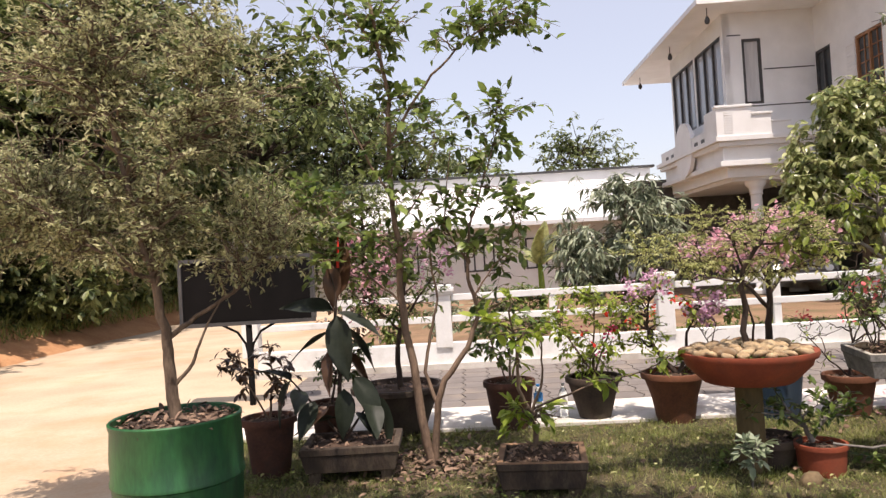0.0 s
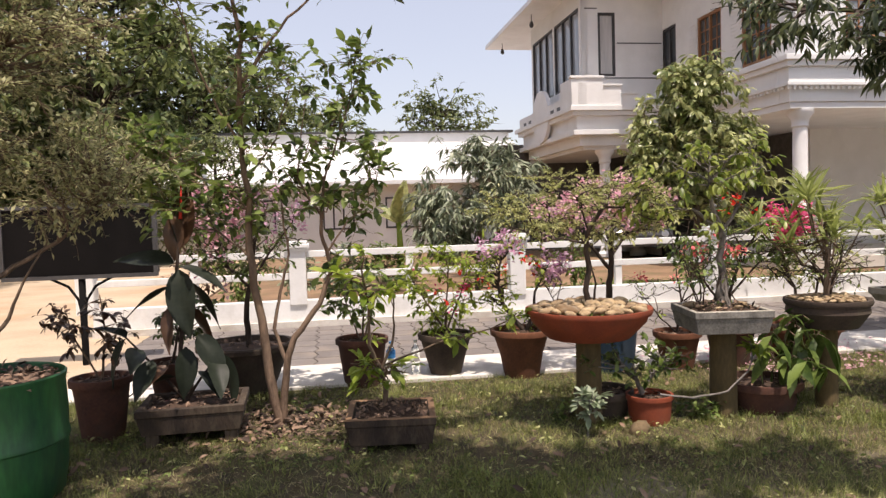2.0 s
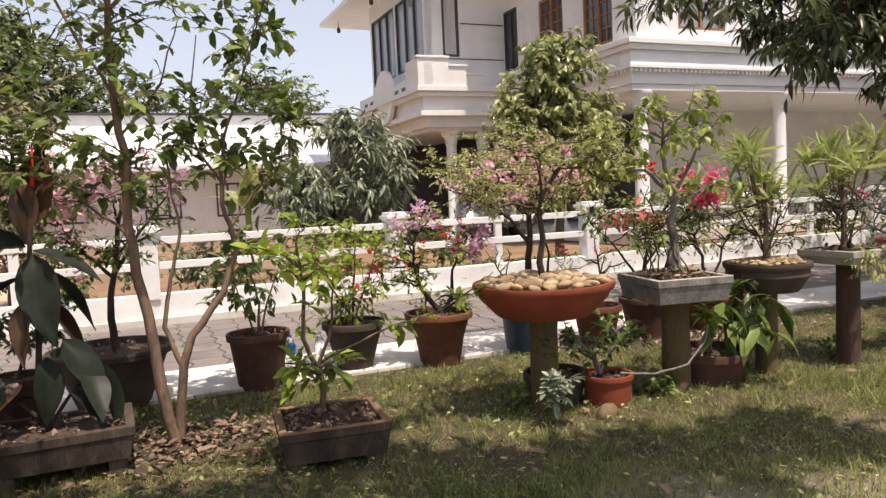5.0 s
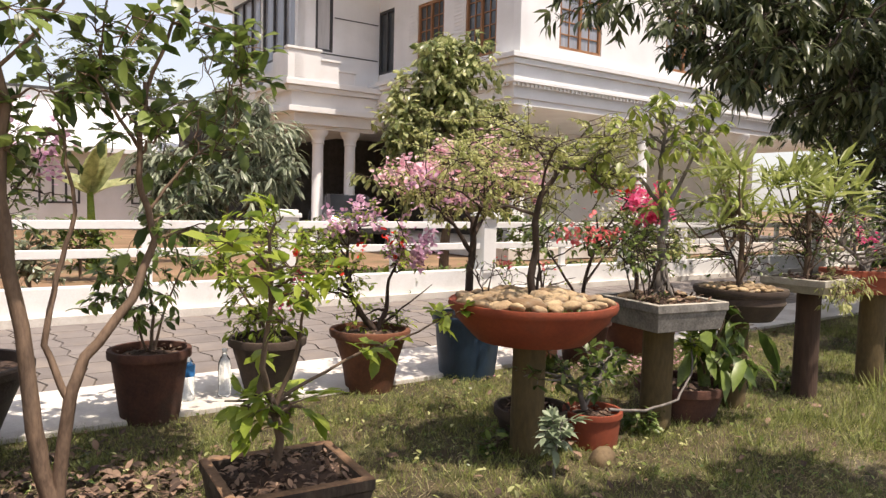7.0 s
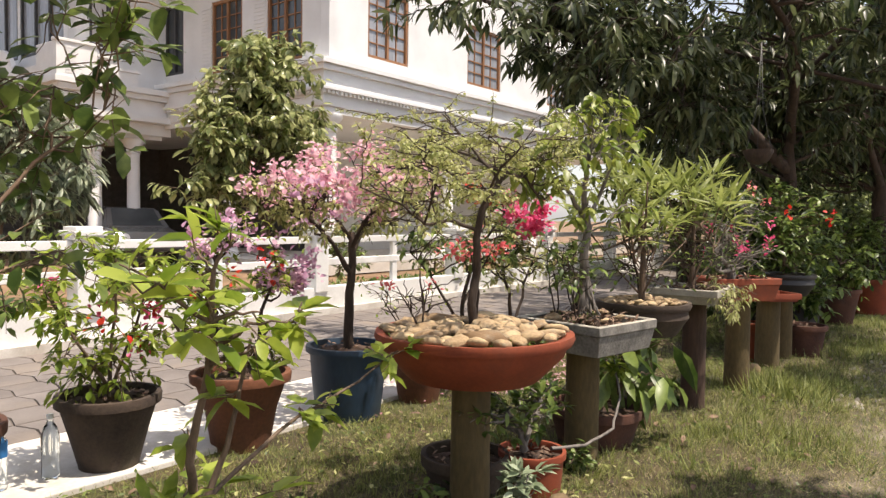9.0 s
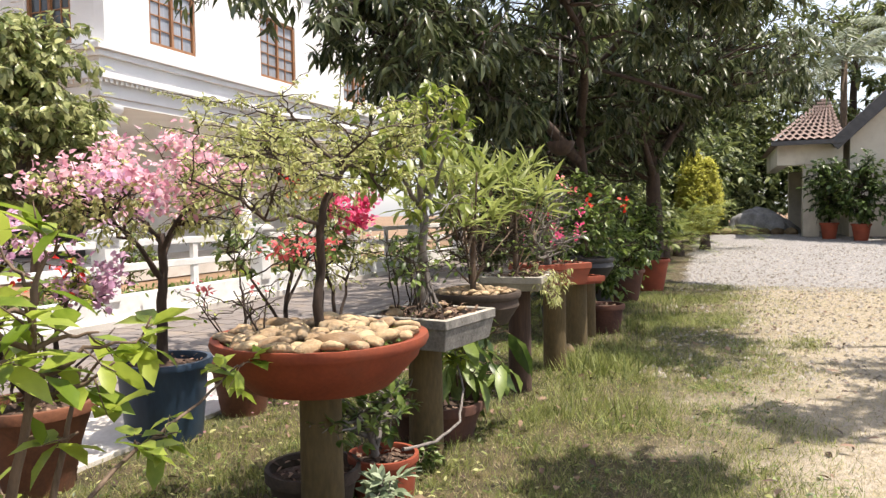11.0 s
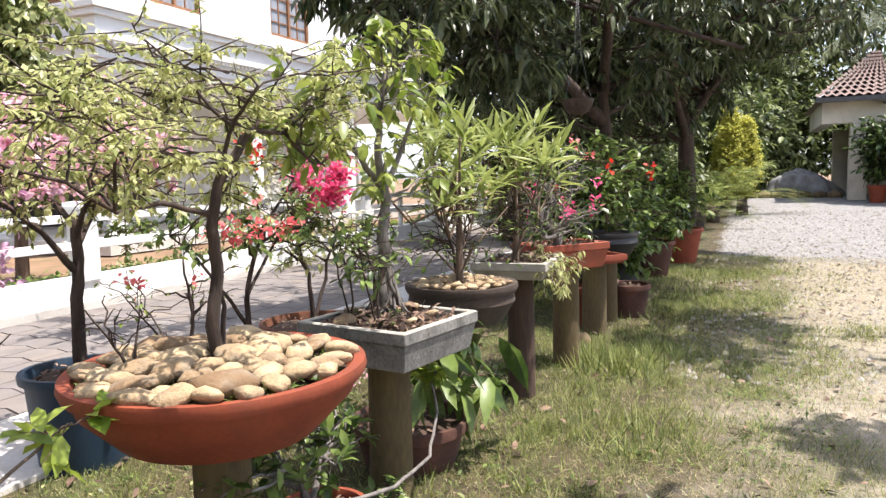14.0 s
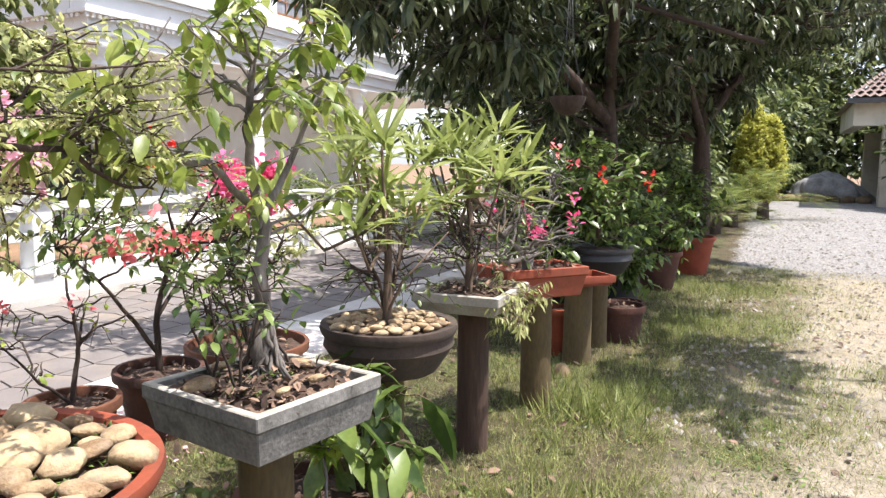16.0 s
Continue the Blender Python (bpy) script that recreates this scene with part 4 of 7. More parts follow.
def tray(name, label, at, w, d, h, wall, material, rz=0, feet=0.0, taper=0.9, rim_material=None, mound=0.0, litter=160):
    """A rectangular planter with a flared rim and open top."""
    ob = thing(name, label, "planter tray", at, rz)
    bm = bmesh.new()
    rings = [(taper, 0.0), (taper + (1 - taper) * 0.75, h - 0.05), (1.0, h - 0.048), (1.0, h)]
    loops = []
    for k, z in rings:
        loops.append([bm.verts.new((sx * w / 2 * k, sy * d / 2 * k, z)) for sx, sy in ((-1, -1), (1, -1), (1, 1), (-1, 1))])
    inner = [(wall, h), (wall * 1.3, h - 0.05)]
    for off, z in inner:
        loops.append([bm.verts.new((sx * (w / 2 - off), sy * (d / 2 - off), z)) for sx, sy in ((-1, -1), (1, -1), (1, 1), (-1, 1))])
    for a, b in zip(loops, loops[1:]):
        for i in range(4):
            j = (i + 1) % 4
            bm.faces.new((a[i], a[j], b[j], b[i]))
    bm.faces.new(loops[0][::-1])
    bm.faces.new(loops[-1])
    bmesh.ops.bevel(bm, geom=[e for e in bm.edges], offset=0.004, segments=1, affect="EDGES")
    for f in bm.faces:
        f.material_index = 1 if rim_material and f.calc_center_median().z > h - 0.004 else 0
    me = bm_mesh("body", bm, material)
    me.materials.append(rim_material or material)
    part("body", me, ob)
    bm = bmesh.new()
    bmesh.ops.create_grid(bm, x_segments=22, y_segments=16, size=0.5)
    for v in bm.verts:
        v.co = Vector((v.co.x * (w - wall * 2.2), v.co.y * (d - wall * 2.2), h - 0.03 + 0.035 * noise.noise(v.co * 7 + Vector(at)) + (0.02 + mound) * (1 - 2.4 * v.co.length)))
    part("soil", bm_mesh("soil", bm, M["soil"], True), ob)
    rng = np.random.default_rng(int(at[0] * 100) + 900)
    sx, sy = rng.uniform(-0.5, 0.5, litter), rng.uniform(-0.5, 0.5, litter)
    lz = h - 0.018 + (0.02 + mound) * (1 - 2.4 * np.hypot(sx, sy)) + rng.uniform(0, 0.03, litter)
    me = leaves("leaf_litter", np.stack([sx * (w - wall * 2.2), sy * (d - wall * 2.2), lz], 1), rng.normal(0, 1, (litter, 3)) * (1, 1, 0.4), rng.uniform(0.02, 0.055, litter), M["dryleaf"], "oval", 5)
    tagged(part("leaf_litter", me, ob), kind="stuff")
    if feet:
        for sx in (-1, 1):
            for sy in (-1, 1):
                f = box("foot", -0.04, 0.04, -0.04, 0.04, -feet, 0.0, material, ob)
                f.matrix_basis = pose(sx * (w * taper / 2 - 0.06), sy * (d * taper / 2 - 0.06), 0)
    return ob


# drum
drum = thing("drum_planter", "green painted steel drum used as a planter", "planter", (-1.14, 3.85, 0))
part("body", lathe("body", [(0.33, 0), (0.345, 0.02), (0.365, 0.15), (0.372, 0.3), (0.382, 0.31), (0.382, 0.33), (0.375, 0.345), (0.378, 0.46), (0.37, 0.62), (0.378, 0.64), (0.38, 0.66), (0.37, 0.668), (0.362, 0.66), (0.355, 0.6)], M["drum"], 56, 0.002), drum)
part("soil", lathe("soil", [(0.36, 0.61), (0.2, 0.64), (0.04, 0.65)], M["soil"], 36, 0.01), drum)
rng = np.random.default_rng(11)
pts = scatter_disc(rng, 420, 0.34)
tagged(part("leaf_litter", leaves("leaf_litter", [(x, y, 0.63 + 0.03 * rng.random()) for x, y in pts], rng.normal(0, 1, (len(pts), 3)) * (1, 1, 0.4), rng.uniform(0.03, 0.075, len(pts)), M["dryleaf"], "oval", 1), drum), kind="stuff")

# pots on the ground
pot("clay_pot", "weathered brown clay pot beside the green drum", (-0.88, 4.88, 0), 0.19, 0.42, M["oldclay"], 0.72, seed=1)
pot("clay_pot", "slim brown clay pot behind a concrete tray", (-0.5, 5.32, 0), 0.17, 0.42, M["oldclay"], 0.66, seed=2)
pot("wide_clay_pot", "wide dark mossy clay pot with a pink-flowering shrub", (-0.03, 5.95, 0.0), 0.38, 0.42, M["darkclay"], 0.58, 0.05, seed=3)
pot("clay_pot", "dark red-brown clay pot on the concrete edge", (0.95, 5.94, 0.0), 0.215, 0.41, M["oldclay"], 0.74, seed=4)
pot("clay_pot", "grey-brown clay pot with a flared rim", (1.7, 6.05, 0.03), 0.235, 0.36, M["darkclay"], 0.6, seed=5)
pot("clay_pot", "orange-brown clay pot with a ruffled rim", (2.35, 5.86, 0.0), 0.25, 0.42, M["brownclay"], 0.62, 0.035, seed=6, pinch=0.012)
bucket = pot("bucket_planter", "faded blue plastic bucket used as a plant pot", (3.18, 5.85, 0.0), 0.255, 0.46, M["blue"], 0.8, 0.03, seed=7, rim_h=0.04)
pot("clay_pot", "small clay pot behind the stone bowl", (3.78, 5.75, 0.0), 0.2, 0.34, M["brownclay"], 0.7, seed=8)
pot("clay_pot", "squat orange pot on the grass below the bonsai row", (2.82, 4.28, 0.0), 0.155, 0.19, M["terracotta"], 0.88, 0.012, seed=9, rim_h=0.03)
pot("clay_pot", "dark bowl-shaped pot tucked behind an orange pot", (2.58, 4.5, 0.0), 0.2, 0.19, M["darkclay"], 0.8, 0.015, seed=10)
pot("clay_pot", "low brown pot with a broad-leaved sapling", (3.72, 4.38, 0.0), 0.27, 0.21, M["oldclay"], 0.8, 0.02, seed=11)
pot("wide_clay_pot", "wide orange clay bowl on the concrete edge", (5.0, 5.75, 0.0), 0.36, 0.34, M["brownclay"], 0.7, seed=12)
pot("clay_pot", "brown clay pot on the concrete edge", (4.3, 5.75, 0.0), 0.22, 0.36, M["oldclay"], 0.7, seed=13)
pot("clay_pot", "small pale clay pot between two pedestals", (6.86, 4.3, 0.0), 0.13, 0.36, M["terracotta"], 0.75, seed=14)
pot("clay_pot", "mossy brown pot behind the pedestals", (7.5, 3.98, 0.0), 0.19, 0.3, M["oldclay"], 0.8, seed=15)
pot("plastic_pot", "black plastic pot in the hedge of potted plants", (7.75, 4.5, 0.0), 0.24, 0.45, M["black"], 0.8, seed=16)
pot("clay_pot", "small brown pot in front of a black pot", (8.1, 4.05, 0.0), 0.15, 0.22, M["oldclay"], 0.8, seed=17)
pot("plastic_pot", "black plastic pot shaded by leaves", (8.8, 4.3, 0.0), 0.26, 0.5, M["black"], 0.8, seed=18)
pot("clay_pot", "red clay pot at the edge of the gravel", (11.7, 3.9, 0.0), 0.3, 0.5, M["terracotta"], 0.7, seed=19)
pot("clay_pot", "dark pot half hidden under the hedge", (10.2, 4.1, 0.0), 0.26, 0.45, M["oldclay"], 0.7, seed=20)

# trays on the ground
tray("concrete_tray", "low stained concrete tray with a rubber plant", (-0.24, 4.72, 0.09), 0.68, 0.5, 0.17, 0.045, M["oldtray"], 2, 0.09)
tray("concrete_tray", "square brick-coloured tray with a young citrus tree", (1.05, 4.27, 0.05), 0.56, 0.5, 0.17, 0.04, M["oldtray"], -6, 0.05, 0.9, M["bricktray"], 0.05, 320)

# the bonsai row
pedestal("ochre concrete pillar under the terracotta bowl", 2.42, 4.36, 0.085, 0.595, M["pillar"], 1)
bowl1 = bowl("terracotta_bowl", "wide orange terracotta bowl filled with river pebbles", (2.42, 4.35, 0.595), 0.42, 0.2, M["terracotta"], 0.66)
pebbles(bowl1, 0.37, 0.184, 66, 1.1, 3, 0.05)
pedestal("mossy concrete pillar under the concrete tray", 3.38, 4.3, 0.09, 0.61, M["pillar"], 2)
tray1 = tray("bonsai_tray", "mossy grey concrete bonsai tray on a pillar", (3.345, 4.27, 0.61), 0.52, 0.53, 0.155, 0.03, M["concrete"], -9.6, 0, 0.9, M["palecon"], 0.02, 420)
pebbles(tray1, 0.2, 0.15, 5, 0.7, 5, 0.14)
pedestal("slim mossy pillar under a dark bowl", 4.18, 4.3, 0.075, 0.58, M["pillar"], 3)
bowl2 = bowl("dark_bowl", "dark mossy clay bowl with a pale rim, full of pebbles", (4.18, 4.29, 0.58), 0.28, 0.2, M["darkclay"], 0.72)
pebbles(bowl2, 0.24, 0.185, 70, 0.6, 8, 0.04)
pedestal("dark wooden log under a concrete tray", 4.84, 4.18, 0.08, 0.73, M["log"], 4)
tray("bonsai_tray", "pale concrete bonsai tray overgrown with leaves", (4.87, 4.2, 0.73), 0.52, 0.44, 0.1, 0.03, M["palecon"], 3, 0, 0.85)
pedestal("pale mossy pillar under an orange planter", 5.62, 4.1, 0.09, 0.69, M["pillar"], 5)
tray("terracotta_tray", "oblong orange terracotta planter on a pillar", (5.56, 4.12, 0.69), 0.56, 0.36, 0.17, 0.025, M["terracotta"], -38, 0, 0.86)
pedestal("pale concrete pillar with a clay saucer on it", 6.66, 4.12, 0.1, 0.6, M["pillar"], 6)
pot("clay_saucer", "empty square clay saucer on a pillar", (6.62, 4.06, 0.6), 0.2, 0.07, M["terracotta"], 0.85, soil=False, sides=4, seed=21)
pedestal("dark pillar behind the clay saucer", 7.22, 4.12, 0.09, 0.6, M["pillar"], 7)
bowl("dark_bowl", "black plastic bowl on a pillar", (7.22, 4.12, 0.6), 0.27, 0.2, M["black"], 0.75)

# board on a stand
board = thing("sign_board", "black board seen from behind on a steel stand", "sign board", (-1.83, 7.6, 0))
box("panel", -0.72, 0.72, -0.03, 0.03, 0.93, 1.62, M["board"], board, 0.006)
bm = box_bm(-0.75, 0.75, -0.045, 0.045, 0.9, 0.94)
box_bm(-0.75, 0.75, -0.045, 0.045, 1.62, 1.66, 0, bm)
box_bm(-0.76, -0.72, -0.045, 0.045, 0.94, 1.62, 0, bm)
box_bm(0.72, 0.76, -0.045, 0.045, 0.94, 1.62, 0, bm)
part("frame", bm_mesh("frame", bm, M["darkframe"]), board)
part("post", tubes("post", [([(0, 0, 0), (0, 0, 0.92)], 0.035, 0.035)], M["board"], 10), board)
for s in (-1, 1):
    part("brace", tubes("brace", [([(0, 0, 0.45), (0.04 * s, 0, 0.68), (0.13 * s, 0, 0.82), (0.3 * s, 0, 0.91)], 0.014, 0.014)], M["board"], 8), board)

# bottles
for x, y, cap in ((1.21, 6.1, True), (1.43, 6.08, False)):
    b = thing("water_bottle", "clear plastic water bottle standing on the pavement", "bottle", (x, y, 0.031), group="bottles by the pots")
    part("body", lathe("body", [(0.036, 0), (0.04, 0.01), (0.038, 0.1), (0.04, 0.12), (0.04, 0.2), (0.03, 0.24), (0.014, 0.265), (0.014, 0.28)], M["clear"], 20), b)
    if cap:
        part("label_band", lathe("label_band", [(0.0415, 0.15), (0.0415, 0.22)], M["bluecap"], 20, closed=False), b)
    part("cap", lathe("cap", [(0.016, 0.281), (0.016, 0.3)], M["bluecap" if cap else "white"], 16), b)
for x, y, s, k in ((2.64, 4.04, (0.075, 0.06, 0.075), 6), (6.29, 4.12, (0.08, 0.06, 0.08), 4)):
    st = new("rock", stone_mesh("rock", s, k, M["rock"]))
    st.matrix_basis = pose(x, y, s[2] * 0.1)
    tagged(st, "rough brown stone lying in the grass", "rock")

# hanging basket under the mango
basket = thing("hanging_basket", "brown coir hanging basket on a wire", "hanging basket", (6.8, 4.28, 1.9))
part("bowl", lathe("bowl", [(0.04, -0.1), (0.09, -0.07), (0.125, 0.0), (0.13, 0.03), (0.11, 0.03), (0.08, 0.0)], M["darkbark"], 24, 0.02), basket)
for a in (0.3, 2.4, 4.5):
    part("wire", tubes("wire", [([(0.12 * math.cos(a), 0.12 * math.sin(a), 0.03), (0.03 * math.cos(a), 0.03 * math.sin(a), 0.4), (0, 0, 1.0)], 0.003, 0.003)], M["darkframe"], 5), basket)

# covered heap at the carport
heap = thing("covered_heap", "grey tarpaulin thrown over a heap by the carport", "tarpaulin", (24.6, 1.55, rise(24.6) - 0.1))
bm = bmesh.new()
bmesh.ops.create_icosphere(bm, subdivisions=5, radius=1.0)
for v in bm.verts:
    a = math.atan2(v.co.y, v.co.x)
    k = 1 + 0.22 * noise.noise(v.co * 1.3 + Vector((3, 1, 2))) + 0.10 * noise.noise(v.co * 4.0) + (0.05 * math.sin(11 * a + 4 * noise.noise(v.co * 2)) if v.co.z < 0.6 else 0)
    v.co = Vector((v.co.x * 0.75 * k, v.co.y * 1.0 * k, max(-0.02, (v.co.z * 0.85 + 0.16 * math.sin(2.4 * v.co.y + 0.6)) * k)))
part("sheet", bm_mesh("sheet", bm, M["tarp"], True), heap)
for k in range(9):
    st = new("border_stone", stone_mesh("border_stone", (0.14, 0.2, 0.13), 60 + k, M["rock"]))
    st.matrix_basis = pose(23.4 + 0.1 * (k % 3), 0.9 + 0.36 * k, rise(23.4) + 0.06)
    tagged(st, "brown stone edging the gravel by the carport", "stone", "border stones by the carport")


# ---- plants, from the drum to the end of the row ----
plant("drum_tree", "feathery olive-green bottlebrush tree growing in the drum", "tree", (-1.14, 3.85, 0.62),
      [([(0.0, 0, 0), (-0.02, 0, 0.3), (-0.03, 0.0, 0.55), (-0.1, 0.0, 0.9), (-0.2, 0.0, 1.3), (-0.35, 0.05, 2.0), (-0.45, 0, 2.6)], 0.04, 0.012),
       ([(-0.03, 0, 0.5), (0.12, 0.1, 0.62), (0.35, 0.1, 0.75), (0.6, 0.15, 1.0)], 0.018, 0.006), ([(0.0, 0, 0.22), (0.1, 0.05, 0.34), (0.16, 0.05, 0.5), (0.3, 0.1, 0.75)], 0.014, 0.004),
       ([(-0.1, 0, 0.85), (-0.5, 0, 1.1), (-0.9, 0.1, 1.25)], 0.016, 0.004), ([(-0.2, 0, 1.2), (0.1, 0.1, 1.7), (0.3, 0.1, 2.2)], 0.016, 0.004)],
      [((-0.45, 0.1, 1.75), (1.0, 0.8, 0.75), 120), ((-0.3, 0.1, 2.5), (0.8, 0.6, 0.65), 74), ((0.45, 0.1, 1.25), (0.6, 0.5, 0.36), 46), ((-0.95, 0.1, 1.3), (0.6, 0.5, 0.4), 44), ((0.3, 0.1, 1.9), (0.6, 0.5, 0.5), 42), ((-0.2, 0.1, 1.15), (0.8, 0.5, 0.25), 26)],
      M["bark"], M["l_olive"], 1, 8, 0.2, 11, 0.042, "small", 0.0, hollow=0.15)
plant("crape_myrtle", "tall thin tree with smooth pale forked trunks in the lawn", "tree", (0.31, 4.86, 0),
      [([(0, 0, 0), (-0.06, 0, 0.35), (-0.1, 0, 0.75), (-0.17, 0, 1.25), (-0.15, 0, 1.6), (-0.2, 0, 2.2), (-0.16, 0, 2.7), (-0.28, 0, 3.5)], 0.037, 0.012),
       ([(0.02, 0.0, 0.05), (0.06, -0.02, 0.45), (0.12, -0.02, 0.62), (0.3, -0.02, 0.85), (0.4, 0, 1.1), (0.33, 0, 1.35), (0.36, 0, 1.75)], 0.029, 0.01),
       ([(0.06, -0.02, 0.45), (-0.02, 0.03, 0.68), (0.03, 0.05, 0.95), (0.1, 0.05, 1.2), (0.06, 0.1, 1.6)], 0.016, 0.006), ([(-0.18, 0, 2.4), (0.1, 0.05, 2.8), (0.35, 0.1, 3.05), (0.7, 0.1, 3.3)], 0.012, 0.006),
       ([(-0.15, 0, 1.6), (-0.5, 0, 1.78), (-0.85, 0.05, 2.0)], 0.01, 0.004), ([(-0.17, 0, 1.9), (-0.45, 0, 2.5), (-0.6, 0.05, 3.1)], 0.01, 0.004), ([(0.36, 0, 1.7), (0.5, 0, 2.1), (0.65, 0.05, 2.5)], 0.009, 0.003), ([(-0.17, 0, 1.2), (-0.42, -0.06, 1.45), (-0.78, -0.1, 1.62)], 0.009, 0.003), ([(0.35, 0, 1.45), (0.18, 0.03, 1.75), (0.26, 0.05, 2.3)], 0.009, 0.003), ([(0.36, 0, 1.2), (0.52, -0.03, 1.42), (0.72, -0.05, 1.6)], 0.008, 0.003), ([(-0.16, 0, 1.75), (0.05, -0.05, 2.0), (0.16, -0.1, 2.35)], 0.008, 0.003)],
      [((-0.85, 0, 2.0), (0.42, 0.35, 0.2), 20), ((-0.2, 0, 1.85), (0.5, 0.45, 0.25), 20), ((0.45, 0, 1.85), (0.42, 0.4, 0.28), 14), ((-0.1, 0, 2.5), (0.42, 0.35, 0.3), 14), ((-0.5, 0, 3.15), (0.38, 0.3, 0.28), 16), ((0.1, 0, 3.25), (0.4, 0.3, 0.3), 12), ((0.75, 0, 3.25), (0.38, 0.3, 0.22), 16), ((0.62, 0, 2.4), (0.36, 0.3, 0.3), 12), ((0.5, 0, 1.4), (0.28, 0.25, 0.28), 8), ((-0.45, 0, 1.55), (0.4, 0.35, 0.2), 10)],
      M["palebark"], M["l_myrtle"], 2, 5, 0.2, 4, 0.092, "broad", 0.0, limb_r=0.007)
# rubber plant with single large leaves
rubber = thing("rubber_plant", "rubber plant with large glossy near-black leaves", "plant", (-0.3, 4.72, 0.2))
part("trunk", tubes("trunk", [([(0, 0, 0), (-0.03, 0.02, 0.3), (0.0, 0.0, 0.6), (-0.02, 0.0, 0.9), (0.0, 0.0, 1.12), (0.02, 0, 1.3)], 0.018, 0.009), ([(0.0, 0, 0.05), (0.12, 0, 0.22), (0.24, -0.02, 0.36)], 0.011, 0.006),
                              ([(-0.02, 0, 0.08), (-0.2, 0.02, 0.3), (-0.36, 0.0, 0.5)], 0.012, 0.006)], M["darkbark"]), rubber)
rng = np.random.default_rng(5)
RUBBER = (((0.01, 0, 1.08), 60, 82, 0.44, 1), ((0.0, 0, 1.1), 120, 68, 0.4, 0), ((-0.02, 0, 1.3), 265, -80, 0.3, 1), ((-0.03, 0, 0.98), 178, 14, 0.4, 0), ((0.0, 0, 0.96), 345, -18, 0.36, 0),
          ((0.0, -0.02, 0.94), 285, -66, 0.46, 0), ((0.02, 0, 0.86), 352, -42, 0.4, 0), ((-0.02, 0, 0.84), 190, -20, 0.38, 0), ((-0.04, -0.02, 0.72), 235, -66, 0.34, 1), ((0.02, 0, 0.7), 20, -50, 0.36, 1),
          ((0.1, -0.02, 0.5), 330, -50, 0.36, 0), ((0.24, -0.02, 0.36), 350, -68, 0.38, 0), ((0.2, -0.02, 0.34), 290, -35, 0.32, 0), ((0.02, -0.02, 0.42), 275, -72, 0.34, 0), ((-0.2, 0, 0.34), 250, -40, 0.3, 0),
          ((-0.36, 0, 0.5), 200, -62, 0.34, 0), ((-0.36, 0, 0.5), 150, 20, 0.34, 0), ((-0.3, 0, 0.42), 280, -10, 0.3, 0), ((-0.1, 0, 0.3), 225, -25, 0.3, 1), ((0.0, 0.02, 0.6), 95, 5, 0.36, 0), ((0.1, 0, 0.25), 310, -20, 0.28, 0), ((-0.06, 0, 0.22), 200, -5, 0.3, 0))
for i, (at_, az, el, L, red) in enumerate(RUBBER):
    a, e = radians(az), radians(el)
    lf_ob = part("leaf", big_leaf((math.cos(a) * math.cos(e), math.sin(a) * math.cos(e), math.sin(e)), L, 0.44, 0.22, M["l_red"] if red else M["l_rubber"], i), rubber)
    lf_ob.matrix_basis = pose(*at_)
part("leaf_bud", tubes("leaf_bud", [([(0.02, 0, 1.28), (0.03, 0, 1.4), (0.035, 0, 1.5)], 0.012, 0.003)], M["f_red"]), rubber)
plant("leafy_stem", "thin red-green leafy plant in a clay pot", "plant", (-0.88, 4.88, 0.38), [([(0, 0, 0), (0.05, 0, 0.3), (0.02, 0, 0.6)], 0.01, 0.004), ([(0, 0, 0), (-0.15, 0, 0.3), (-0.2, 0, 0.5)], 0.008, 0.004)],
      [((-0.05, 0, 0.35), (0.3, 0.25, 0.3), 14)], M["bark"], M["l_red"], 3, 3, 0.14, 6, 0.07, "oval", 0.5)
plant("shrub", "thin shrub with dark leaves in a slim pot", "shrub", (-0.5, 5.32, 0.38), [([(0, 0, 0), (0.05, 0, 0.25), (0.1, 0, 0.45)], 0.012, 0.004)],
      [((0.1, 0, 0.35), (0.25, 0.2, 0.25), 12)], M["darkbark"], M["l_dark"], 4, 3, 0.14, 6, 0.07, "oval", 0.5)
plant("flowering_shrub", "dark-stemmed shrub with dusky pink flower clusters", "shrub", (0.0, 5.95, 0.38),
      [([(0, 0, 0), (-0.02, 0, 0.3), (0.04, 0, 0.6), (0.08, 0, 0.9), (0.2, 0, 1.2)], 0.028, 0.01), ([(0.03, 0, 0.5), (-0.2, 0, 0.75), (-0.35, 0, 1.0)], 0.014, 0.005), ([(0.04, 0, 0.55), (0.2, 0, 0.8), (0.4, 0, 1.05)], 0.014, 0.005)],
      [((0.0, 0, 0.95), (0.55, 0.45, 0.4), 40)], M["darkbark"], M["l_mid"], 5, 4, 0.17, 6, 0.055, "oval", 0.3,
      [(M["f_pink"], ((-0.2, -0.1, 1.1), (0.3, 0.3, 0.25)), 60, 0.042, 8), (M["f_mauve"], ((0.3, 0, 1.15), (0.3, 0.25, 0.25)), 34, 0.04, 8), (M["f_pink"], ((-0.25, 0, 0.65), (0.3, 0.2, 0.2)), 8, 0.03, 7)])
plant("shrub", "young shrub with rounded dark leaves in a clay pot", "shrub", (0.95, 5.94, 0.37), [([(0, 0, 0), (0.02, 0, 0.25), (-0.03, 0, 0.5)], 0.012, 0.005), ([(0.02, 0, 0), (0.08, 0, 0.25), (0.18, 0, 0.5)], 0.009, 0.004), ([(-0.02, 0, 0.02), (-0.1, 0, 0.25), (-0.15, 0, 0.42)], 0.008, 0.004)],
      [((0.0, 0, 0.45), (0.34, 0.3, 0.26), 20)], M["bark"], M["l_mid"], 6, 3, 0.14, 6, 0.075, "oval", 0.5)
